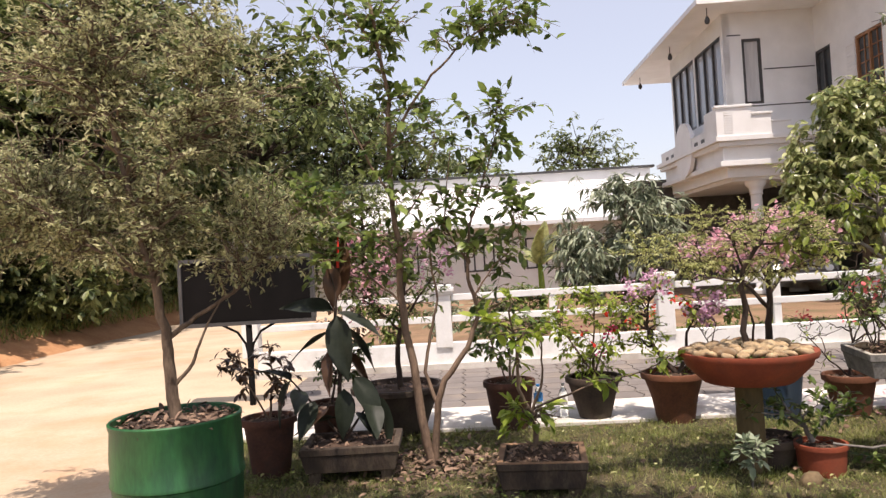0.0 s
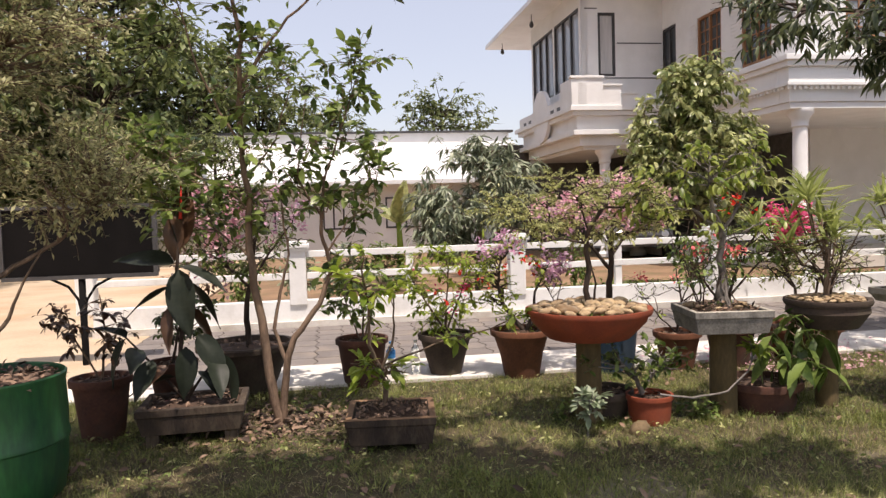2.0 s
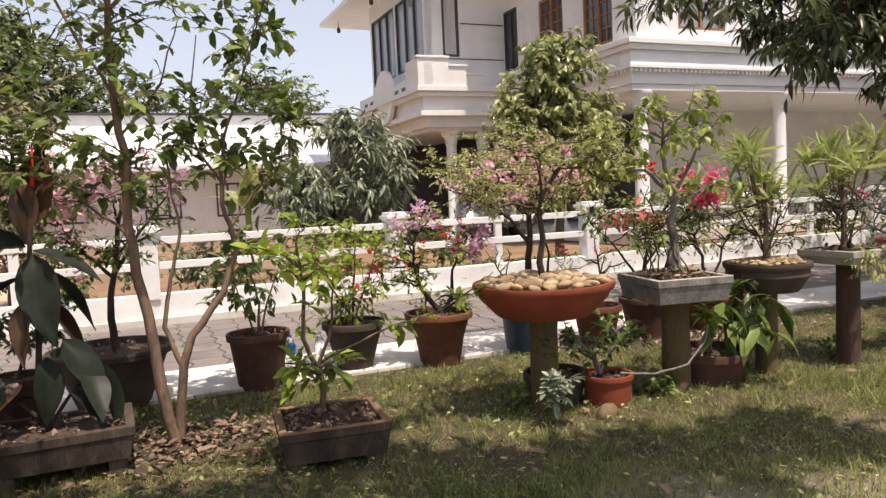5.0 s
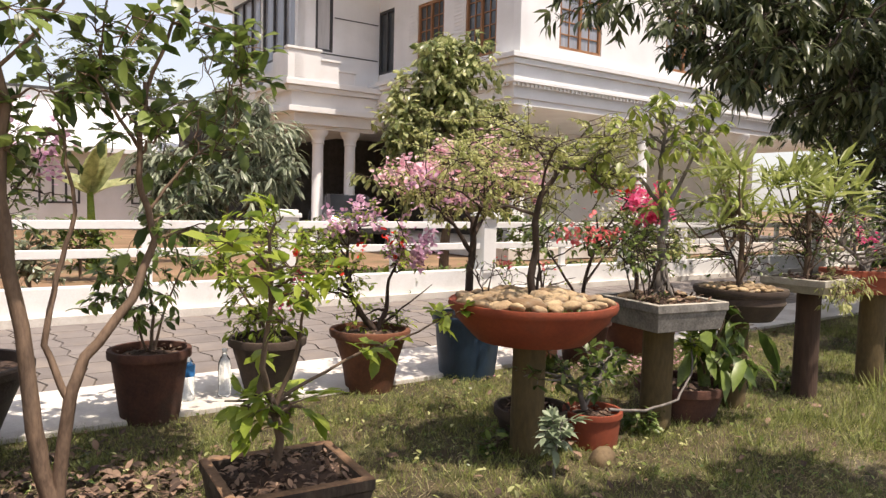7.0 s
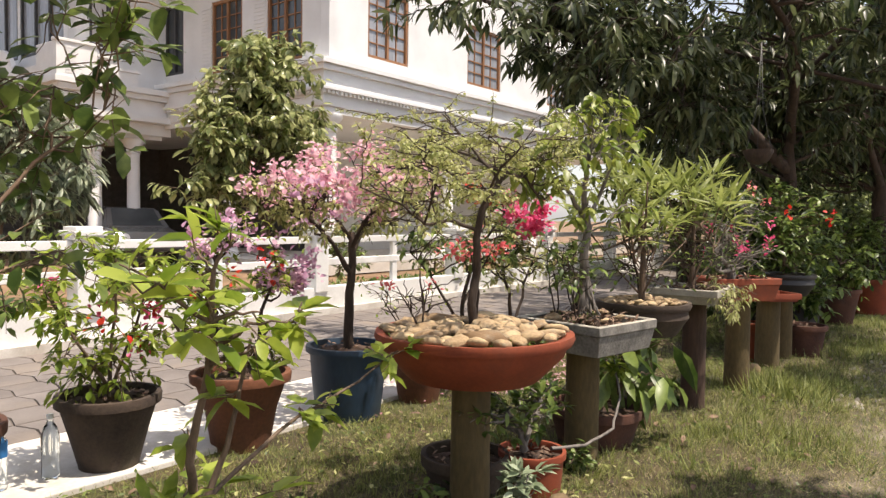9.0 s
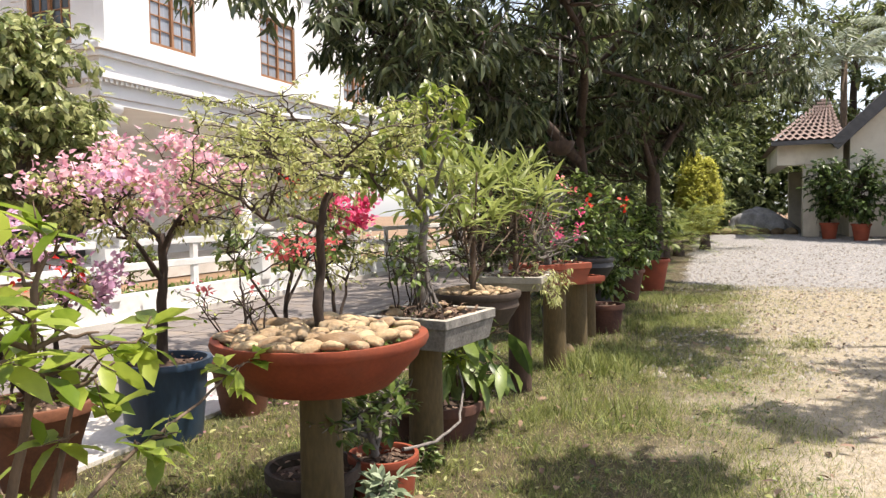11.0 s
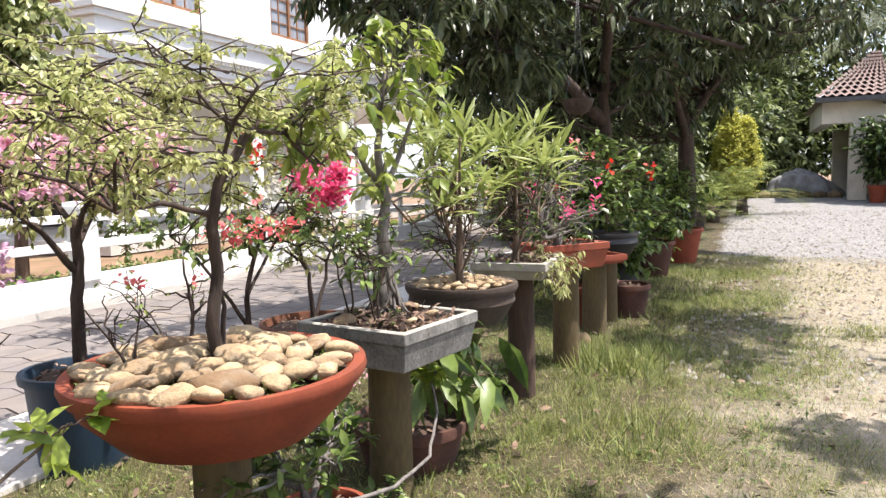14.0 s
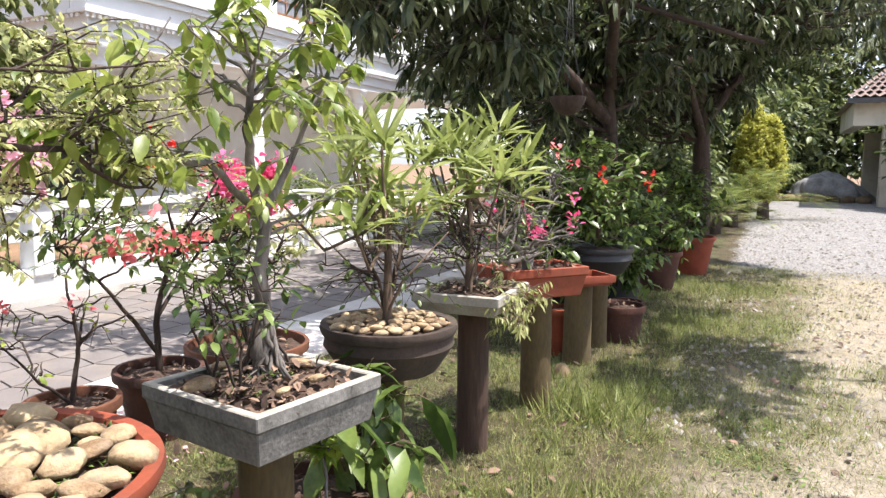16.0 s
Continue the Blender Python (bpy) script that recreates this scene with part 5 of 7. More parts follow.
plant("hibiscus", "hibiscus with bright leaves and a few red flowers", "shrub", (1.7, 6.05, 0.36), [([(0, 0, 0), (0.02, 0, 0.3), (0.05, 0, 0.6)], 0.012, 0.005), ([(0, 0, 0.05), (-0.15, 0, 0.3), (-0.3, 0, 0.55)], 0.01, 0.004), ([(0.02, 0, 0.05), (0.15, 0, 0.35), (0.22, 0, 0.6)], 0.01, 0.004)],
      [((-0.02, 0, 0.5), (0.42, 0.35, 0.34), 34), ((0.0, 0, 0.12), (0.18, 0.16, 0.1), 8)], M["bark"], M["l_bright"], 7, 4, 0.16, 6, 0.065, "oval", 0.3,
      [(M["f_red"], ((0.1, -0.2, 0.45), (0.3, 0.2, 0.25)), 5, 0.04, 7), (M["f_hot"], ((-0.1, -0.1, 0.5), (0.35, 0.2, 0.35)), 5, 0.035, 7)])
plant("bougainvillea", "bougainvillea with crooked dark stems and mauve bracts", "shrub", (2.35, 5.86, 0.39), [([(0.05, 0, 0), (-0.05, 0, 0.1), (-0.15, 0, 0.25), (-0.2, 0, 0.45), (-0.15, 0, 0.7)], 0.026, 0.007), ([(0.05, 0, 0), (0.12, 0, 0.15), (0.14, 0, 0.35), (0.28, 0, 0.6)], 0.02, 0.006), ([(0.05, 0, 0.02), (0.25, 0, 0.15), (0.5, 0, 0.3)], 0.01, 0.003)],
      [((-0.05, 0, 0.6), (0.42, 0.35, 0.26), 34), ((-0.25, 0, 0.45), (0.25, 0.2, 0.2), 10), ((0.05, 0, 0.06), (0.18, 0.16, 0.06), 8)], M["darkbark"], M["l_bright"], 8, 3, 0.13, 6, 0.05, "oval", 0.2,
      [(M["f_mauve"], ((0.28, -0.1, 0.6), (0.2, 0.2, 0.18)), 46, 0.036, 8), (M["f_mauve"], ((-0.25, -0.1, 0.78), (0.25, 0.2, 0.12)), 30, 0.034, 8), (M["f_red"], ((-0.1, -0.2, 0.6), (0.2, 0.1, 0.15)), 3, 0.04, 7)])
plant("citrus_sapling", "young citrus tree with bright shoots in a tray", "plant", (1.0, 4.25, 0.2), [([(0, 0, 0), (0.02, 0, 0.15), (-0.01, 0, 0.28), (-0.08, -0.06, 0.45), (-0.08, -0.14, 0.7), (-0.12, -0.22, 0.95)], 0.02, 0.006), ([(0.0, 0, 0.28), (0.08, -0.02, 0.5), (0.08, -0.1, 0.75)], 0.011, 0.004), ([(0, 0, 0.3), (0.35, 0.1, 0.4), (0.75, 0.15, 0.48), (0.95, 0.15, 0.56)], 0.008, 0.003), ([(-0.02, 0, 0.3), (-0.2, 0, 0.33)], 0.007, 0.003)],
      [((0.05, 0, 0.27), (0.3, 0.25, 0.1), 12), ((-0.1, -0.2, 0.92), (0.28, 0.24, 0.15), 11), ((0.95, 0.15, 0.57), (0.08, 0.06, 0.04), 3), ((0.5, 0.1, 0.48), (0.15, 0.08, 0.05), 3), ((-0.05, -0.1, 0.62), (0.22, 0.2, 0.15), 2)], M["bark"], M["l_bright"], 9, 2, 0.09, 4, 0.1, "oval", 0.05)
# bonsai in the terracotta bowl: a wide flat crown of pale feathery leaves
plant("bonsai_tree", "bonsai with a dark crooked trunk and pale feathery leaves", "bonsai", (2.42, 4.36, 0.77),
      [([(0.02, 0, 0), (-0.01, 0.0, 0.14), (0.015, -0.01, 0.28), (-0.01, -0.02, 0.42), (0.0, -0.04, 0.55), (0.07, -0.08, 0.67), (0.12, -0.1, 0.73)], 0.022, 0.012), ([(0.05, 0.02, 0), (0.07, 0.02, 0.18), (0.04, 0.04, 0.35)], 0.01, 0.004),
       ([(-0.01, -0.02, 0.46), (-0.18, 0.0, 0.5), (-0.3, 0.03, 0.48), (-0.42, 0.05, 0.56), (-0.6, 0.1, 0.62)], 0.009, 0.003), ([(0.1, -0.09, 0.7), (0.25, -0.1, 0.7), (0.4, -0.08, 0.62), (0.55, -0.05, 0.6)], 0.009, 0.003), ([(0, -0.04, 0.56), (-0.1, -0.2, 0.72), (-0.2, -0.35, 0.78)], 0.008, 0.003), ([(0.1, -0.1, 0.7), (0.15, 0.2, 0.82), (0.2, 0.4, 0.86)], 0.008, 0.003),
       ([(-0.3, 0.03, 0.49), (-0.45, -0.15, 0.66), (-0.62, -0.2, 0.72)], 0.006, 0.002), ([(0.07, -0.08, 0.67), (0.0, 0.05, 0.85), (-0.1, 0.1, 0.95)], 0.007, 0.002)],
      [((-0.42, 0.0, 0.7), (0.42, 0.5, 0.14), 20), ((0.35, 0, 0.72), (0.45, 0.5, 0.17), 20), ((0, 0, 0.86), (0.6, 0.5, 0.12), 18)], M["darkbark"], M["l_pale"], 10, 6, 0.15, 30, 0.024, "small", 0.55, limb_r=0.004, spread=0.3)
tagged(new("bowl_moss", leaves("bowl_moss", [(2.42 + x, 4.35 + y, 0.785) for x, y in scatter_disc(np.random.default_rng(4), 1800, 0.37)], np.random.default_rng(5).normal(0, 1, (1800, 3)) * (1, 1, 0.5) + (0, 0, 0.3), np.random.default_rng(6).uniform(0.012, 0.03, 1800), M["l_mid"], "small", 3)), "tiny green moss and weeds between the pebbles", "moss", kind="stuff")
plant("twiggy_seedling", "bare twiggy seedling among the pebbles", "plant", (2.25, 4.5, 0.77), [([(0, 0, 0), (-0.03, 0.03, 0.1), (-0.1, 0.06, 0.22)], 0.006, 0.002), ([(0, 0, 0.05), (0.05, 0.02, 0.2)], 0.005, 0.002)], [((-0.05, 0.05, 0.2), (0.15, 0.12, 0.08), 6)], M["darkbark"], M["l_mid"], 11, 2, 0.05, 1, 0.02, "oval", 0.2, limb_r=0.003)
plant("pink_blossom_tree", "potted tree with a broad crown of pink bracts", "tree", (3.18, 5.85, 0.43),
      [([(0, 0, 0), (0.0, 0, 0.3), (0.03, 0, 0.55), (0.02, 0, 0.75)], 0.034, 0.022), ([(0.0, 0, 0.5), (-0.15, 0, 0.68), (-0.35, 0, 0.85)], 0.02, 0.006), ([(0.02, 0, 0.6), (0.2, 0.05, 0.8), (0.45, 0, 0.95)], 0.02, 0.006), ([(0.02, 0, 0.65), (-0.05, -0.2, 0.85), (-0.1, -0.4, 0.95)], 0.016, 0.005), ([(0.02, 0, 0.7), (0.05, 0.25, 0.9), (0.1, 0.4, 1.0)], 0.016, 0.005)],
      [((-0.02, 0, 1.0), (0.72, 0.6, 0.26), 74)], M["darkbark"], M["l_pale"], 12, 4, 0.15, 7, 0.045, "oval", 0.5,
      [(M["f_pink"], ((-0.05, 0, 1.08), (0.72, 0.62, 0.24)), 230, 0.04, 8), (M["f_mauve"], ((-0.45, -0.2, 0.95), (0.3, 0.3, 0.2)), 14, 0.034, 8)])
# exposed-root ficus in the concrete tray
ficus = plant("ficus_bonsai", "ficus bonsai with silvery exposed roots and drooping bright leaves", "bonsai", (3.38, 4.3, 0.74),
      [([(0.03, 0, 0.02), (-0.02, 0, 0.1), (0.02, 0.01, 0.22), (-0.02, 0, 0.36), (0.01, -0.01, 0.5), (-0.03, 0, 0.62), (-0.12, -0.05, 0.8), (-0.14, -0.1, 0.98)], 0.036, 0.009), ([(-0.02, 0, 0.5), (0.12, -0.05, 0.75), (0.2, -0.1, 0.95)], 0.014, 0.005), ([(-0.01, 0, 0.55), (-0.2, 0.02, 0.7), (-0.35, 0, 0.7), (-0.62, 0, 0.78)], 0.014, 0.004)],
      [((-0.2, -0.1, 1.02), (0.34, 0.25, 0.13), 13), ((0.17, -0.1, 1.0), (0.22, 0.2, 0.2), 9), ((-0.5, 0, 0.82), (0.3, 0.3, 0.12), 11), ((0.15, 0, 0.62), (0.3, 0.25, 0.15), 6)], M["greybark"], M["l_ficus"], 13, 3, 0.14, 5, 0.075, "oval", 0.7, limb_r=0.006)
rng = np.random.default_rng(55)
for k in range(22):
    a, top = rng.uniform(0, 6.283), rng.uniform(0.06, 0.3)
    r_, turn = rng.uniform(0.05, 0.15), rng.normal(0, 0.6)
    pts = [(0.012 * math.cos(a), 0.012 * math.sin(a), top), (0.035 * math.cos(a + turn), 0.035 * math.sin(a + turn), top * 0.62), (r_ * 0.6 * math.cos(a - turn * 0.5), r_ * 0.6 * math.sin(a - turn * 0.5), top * 0.28), (r_ * math.cos(a), r_ * math.sin(a), -0.02)]
    part("root", tubes("root", [(pts, rng.uniform(0.005, 0.013), 0.004)], M["greybark"] if k % 3 else M["darkbark"]), ficus)
for k, (dx, dy) in enumerate(((-0.12, 0.1), (0.1, 0.12), (-0.18, -0.05))):
    plant("twiggy_undergrowth", "thin dark twigs with sparse leaves in the tray", "plant", (3.38 + dx, 4.3 + dy, 0.74), [([(0, 0, 0), (0.02, 0, 0.15), (-0.03, 0.02, 0.32)], 0.006, 0.003), ([(0, 0, 0.02), (-0.08, 0, 0.2), (-0.12, 0, 0.36)], 0.005, 0.002)], [((-0.02, 0, 0.32), (0.2, 0.18, 0.16), 9)], M["darkbark"], M["l_mid"], 140 + k, 3, 0.1, 3, 0.05, "oval", 0.2, limb_r=0.004)
plant("moss_tuft", "low tufts of weeds on the tray soil", "weeds", (3.38, 4.28, 0.735), [([(0, 0, 0), (0.0, 0, 0.03)], 0.004, 0.002)], [((-0.05, 0, 0.02), (0.24, 0.18, 0.015), 30)], M["bark"], M["l_mid"], 14, 3, 0.03, 5, 0.02, "small", 0.0, limb_r=0.002)
plant("bougainvillea", "bougainvillea with hot pink flowers on the concrete edge", "shrub", (4.3, 5.75, 0.33), [([(0, 0, 0), (0.0, 0, 0.35), (0.1, -0.05, 0.7), (0.25, -0.2, 1.0)], 0.02, 0.007), ([(0, 0, 0.1), (-0.2, 0.1, 0.45), (-0.45, 0.15, 0.7)], 0.014, 0.005), ([(0, 0, 0.3), (0.3, 0, 0.6), (0.5, -0.1, 0.8)], 0.012, 0.004)],
      [((0.12, -0.12, 0.95), (0.55, 0.45, 0.32), 26), ((-0.3, -0.1, 0.75), (0.35, 0.3, 0.25), 10)], M["darkbark"], M["l_mid"], 15, 3, 0.16, 5, 0.07, "oval", 0.4,
      [(M["f_hot"], ((0.42, -0.36, 0.98), (0.3, 0.22, 0.17)), 62, 0.044, 9), (M["f_coral"], ((-0.35, -0.35, 0.66), (0.13, 0.12, 0.26)), 16, 0.04, 8), (M["f_red"], ((0.0, -0.2, 1.15), (0.3, 0.2, 0.12)), 8, 0.034, 8)])
plant("bougainvillea", "bougainvillea with red flowers and bare thorny stems", "shrub", (3.78, 5.75, 0.31), [([(0, 0, 0), (0.05, 0, 0.3), (0.0, 0, 0.6)], 0.014, 0.005), ([(0, 0, 0), (-0.2, 0, 0.2), (-0.4, 0, 0.45)], 0.009, 0.003)],
      [((-0.05, 0, 0.45), (0.4, 0.3, 0.26), 16)], M["darkbark"], M["l_bright"], 16, 3, 0.13, 1, 0.045, "oval", 0.3, [(M["f_coral"], ((-0.2, -0.1, 0.6), (0.3, 0.2, 0.25)), 3, 0.036, 8)])
plant("bougainvillea", "bougainvillea with white bracts in a wide bowl", "shrub", (5.0, 5.75, 0.32), [([(0, 0, 0), (-0.05, 0, 0.35), (-0.2, 0, 0.75)], 0.02, 0.007), ([(0, 0, 0), (0.2, 0, 0.4), (0.4, 0, 0.7)], 0.016, 0.005)],
      [((0, 0, 0.75), (0.6, 0.4, 0.35), 36)], M["darkbark"], M["l_pale"], 17, 4, 0.18, 5, 0.055, "oval", 0.3, [(M["f_white"], ((-0.2, 0, 0.9), (0.5, 0.35, 0.25)), 36, 0.03, 8)])


def spear_plant(at, n, L, seed, label, heads):
    """A thin-stemmed plant with rosettes of long strap leaves, each a part."""
    rng = np.random.default_rng(seed)
    ob = thing("strap_leaf_plant", label, "plant", at)
    lines = [([(0, 0, 0), (0.01, 0, 0.3), (0, 0, 0.45)], 0.022, 0.012)]
    lines += [([(0, 0, 0.3 + 0.02 * k), (h[0] * 0.6, h[1] * 0.6, h[2] * 0.62), h], 0.009, 0.005) for k, h in enumerate(heads)]
    lines += [([(0, 0, 0.05), (rng.normal(0, 0.08), rng.normal(0, 0.08), 0.2), (rng.normal(0, 0.2), rng.normal(0, 0.2), 0.4)], 0.007, 0.002) for _ in range(5)]
    part("trunk", tubes("trunk", lines, M["bark"]), ob)
    for h in heads:
        for i in range(n):
            a, e = rng.uniform(0, 6.283), radians(rng.uniform(-5, 70))
            way = (math.cos(a) * math.cos(e), math.sin(a) * math.cos(e), math.sin(e))
            lf_ob = part("leaf", leaves("leaf", [(0, 0, 0)], [way], [L * rng.uniform(0.7, 1.15)], M["l_spear"], "strap", seed * 50 + i), ob)
            lf_ob.matrix_basis = pose(h[0] + rng.normal(0, 0.02), h[1] + rng.normal(0, 0.02), h[2] + rng.normal(0, 0.025))
    return ob


rng = np.random.default_rng(33)
spear_plant((4.18, 4.3, 0.76), 17, 0.22, 18, "strap-leaved succulent shrub in the dark pebble bowl",
            [(rng.uniform(-0.42, 0.3), rng.uniform(-0.25, 0.3), rng.uniform(0.42, 0.82)) for _ in range(14)])
spear_plant((4.82, 4.2, 0.8), 17, 0.23, 19, "strap-leaved succulent shrub in the overgrown tray",
            [(rng.uniform(-0.2, 0.5), rng.uniform(-0.25, 0.3), rng.uniform(0.45, 0.85)) for _ in range(14)])
plant("twiggy_shrub", "bare thorny shrub with tiny leaves in the pebble bowl", "shrub", (4.22, 4.32, 0.76), [([(0, 0, 0), (0.03, 0, 0.15), (0.1, 0, 0.3)], 0.012, 0.005), ([(0, 0, 0), (-0.08, 0, 0.2), (-0.2, 0, 0.35)], 0.01, 0.004)], [((0, 0, 0.32), (0.36, 0.3, 0.22), 26)], M["darkbark"], M["l_mid"], 34, 4, 0.14, 2, 0.035, "oval", 0.2, limb_r=0.005)
plant("twiggy_shrub", "bare thorny shrub with magenta flowers in the tray", "shrub", (4.88, 4.2, 0.82), [([(0, 0, 0), (0.03, 0, 0.15), (0.1, 0, 0.3)], 0.012, 0.005), ([(0, 0, 0), (-0.08, 0, 0.2), (-0.2, 0, 0.35)], 0.01, 0.004)], [((0.05, 0, 0.28), (0.38, 0.3, 0.22), 28)], M["darkbark"], M["l_mid"], 35, 4, 0.14, 2, 0.035, "oval", 0.2, [(M["f_hot"], ((0.2, -0.1, 0.3), (0.3, 0.2, 0.2)), 6, 0.03, 8)], limb_r=0.005)
plant("trailing_plant", "trailing plant that hangs over the tray edge", "plant", (4.84, 4.16, 0.8), [([(0, 0, 0), (0.0, -0.1, 0.04)], 0.006, 0.004)], [((0.0, -0.24, -0.06), (0.28, 0.06, 0.09), 20), ((0.2, -0.1, 0.0), (0.1, 0.25, 0.1), 10)], M["bark"], M["l_pale"], 20, 3, 0.08, 6, 0.05, "long", 0.8, limb_r=0.004)
plant("bougainvillea", "nearly bare bougainvillea with a few magenta flowers", "shrub", (5.5, 4.12, 0.82), [([(0, 0, 0), (-0.1, 0, 0.12), (-0.3, 0.05, 0.25)], 0.03, 0.008), ([(0, 0, 0), (0.1, 0, 0.15), (0.3, 0, 0.3), (0.5, 0, 0.5)], 0.022, 0.006), ([(-0.1, 0, 0.1), (-0.35, 0, 0.1), (-0.6, 0, 0.2)], 0.016, 0.004)],
      [((-0.2, 0, 0.3), (0.5, 0.4, 0.25), 34), ((0.4, 0, 0.5), (0.3, 0.3, 0.25), 14)], M["greybark"], M["l_mid"], 21, 4, 0.16, 2, 0.04, "oval", 0.2, [(M["f_hot"], ((0.1, -0.2, 0.3), (0.5, 0.25, 0.25)), 5, 0.034, 9), (M["f_coral"], ((0.5, 0, 0.65), (0.3, 0.2, 0.12)), 2, 0.036, 8)])
plant("shrub", "leafy shrub with red flowers in a black bowl", "shrub", (7.22, 4.12, 0.78), [([(0, 0, 0), (0.0, 0, 0.3), (0.1, 0, 0.6)], 0.016, 0.006)], [((0.05, 0, 0.45), (0.5, 0.45, 0.4), 40)], M["bark"], M["l_mid"], 22, 4, 0.16, 6, 0.08, "oval", 0.3, [(M["f_red"], ((-0.2, -0.3, 0.55), (0.4, 0.2, 0.25)), 3, 0.04, 8)])
# low plants under the row
plant("adenium", "desert rose with pale leaf rosettes in an orange pot", "plant", (2.78, 4.3, 0.19), [([(0, 0, 0), (-0.05, 0, 0.12), (-0.15, 0, 0.22)], 0.02, 0.006), ([(0, 0, 0.02), (0.1, 0, 0.15), (0.16, 0, 0.25)], 0.014, 0.005)], [((0.0, 0.08, 0.22), (0.48, 0.22, 0.13), 30)], M["greybark"], M["l_mid"], 23, 2, 0.07, 7, 0.062, "oval", -0.35)
plant("arching_branch", "bare branch that arches over to the next pot", "branch", (2.86, 4.2, 0.2), [([(0, 0, 0), (0.2, -0.08, -0.02), (0.42, -0.12, 0.02), (0.6, -0.08, 0.14), (0.68, -0.02, 0.26)], 0.009, 0.005)], [((0.68, -0.02, 0.3), (0.08, 0.06, 0.06), 4)], M["greybark"], M["l_bright"], 24, 2, 0.05, 7, 0.075, "oval", -0.2, limb_r=0.005)
plant("silvery_seedling", "small seedling with silvery grey-green leaves in the grass", "plant", (2.28, 4.02, 0), [([(0, 0, 0), (0.01, 0, 0.12), (0.02, 0, 0.24)], 0.007, 0.004)], [((0.02, 0, 0.24), (0.09, 0.08, 0.08), 9)], M["greybark"], M["l_silver"], 25, 2, 0.04, 7, 0.075, "oval", -0.3, limb_r=0.004)
plant("broad_leaf_sapling", "sapling with large drooping bright green leaves", "plant", (3.86, 4.3, 0.18), [([(0, 0, 0), (0.02, -0.02, 0.2), (0.05, -0.08, 0.4)], 0.012, 0.006), ([(0, 0, 0.05), (-0.15, -0.05, 0.25)], 0.008, 0.004), ([(0, 0, 0.1), (0.18, -0.05, 0.38)], 0.008, 0.004)],
      [((0.02, -0.12, 0.42), (0.26, 0.2, 0.12), 12), ((0.0, -0.14, 0.22), (0.26, 0.2, 0.1), 9)], M["bark"], M["l_mid"], 26, 2, 0.08, 2, 0.22, "leafy", 0.8, limb_r=0.006)
for x, y, n, s in ((2.3, 4.45, 10, 27), (3.2, 4.25, 12, 28), (4.9, 4.3, 10, 29)):
    plant("low_weed", "small leafy weed at the foot of the pedestals", "weeds", (x, y, 0), [([(0, 0, 0), (0.0, 0, 0.06)], 0.004, 0.002)], [((0, 0, 0.08), (0.16, 0.12, 0.06), n)], M["bark"], M["l_mid"], s, 2, 0.06, 5, 0.06, "oval", 0.0, limb_r=0.003)

# dense potted hedge farther along
for i, (x, y, z, rx, rz_, m, lf) in enumerate(((7.0, 4.5, 0.95, 0.6, 0.6, "l_dark", 0.12), (7.7, 4.5, 0.9, 0.6, 0.65, "l_dark", 0.13), (8.4, 4.2, 0.75, 0.55, 0.55, "l_mid", 0.11), (8.9, 4.4, 1.0, 0.7, 0.8, "l_dark", 0.12), (9.6, 4.4, 0.9, 0.7, 0.8, "l_dark", 0.11), (10.3, 4.1, 0.9, 0.6, 0.7, "l_mid", 0.1), (11.7, 3.95, 0.95, 0.5, 0.55, "l_mid", 0.1), (10.9, 4.7, 1.0, 0.8, 0.9, "l_dark", 0.11))):
    plant("potted_shrub", "dense glossy potted shrub in the shade of the mango", "shrub", (x, y, 0.0), [([(0, 0, 0.3), (0, 0, z * 0.7), (0.05, 0, z + 0.2)], 0.02, 0.008)], [((0, 0, z), (rx, rx * 0.8, rz_), 40)], M["darkbark"], M[m], 40 + i, 4, 0.2, 6, lf, "oval", 0.3, group="potted hedge", hollow=0.2)
for x, y, s in ((21.1, 0.2, 95), (20.6, -0.45, 96), (20.2, -1.25, 97), (20.9, -2.3, 98)):
    pot("clay_pot", "red clay pot at the foot of the carport", (x, y, rise(x)), 0.22, 0.42, M["terracotta"], 0.7, group="pots by the carport", seed=s)
    plant("potted_shrub", "dark potted shrub beside the carport column", "shrub", (x, y, rise(x) + 0.38), [([(0, 0, 0), (0, 0, 0.5), (0, 0, 0.9)], 0.03, 0.01)], [((0, 0, 0.95), (0.6, 0.6, 0.85), 60)], M["darkbark"], M["l_dark"], s, 4, 0.25, 6, 0.16, "oval", 0.3, group="shrubs by the carport")


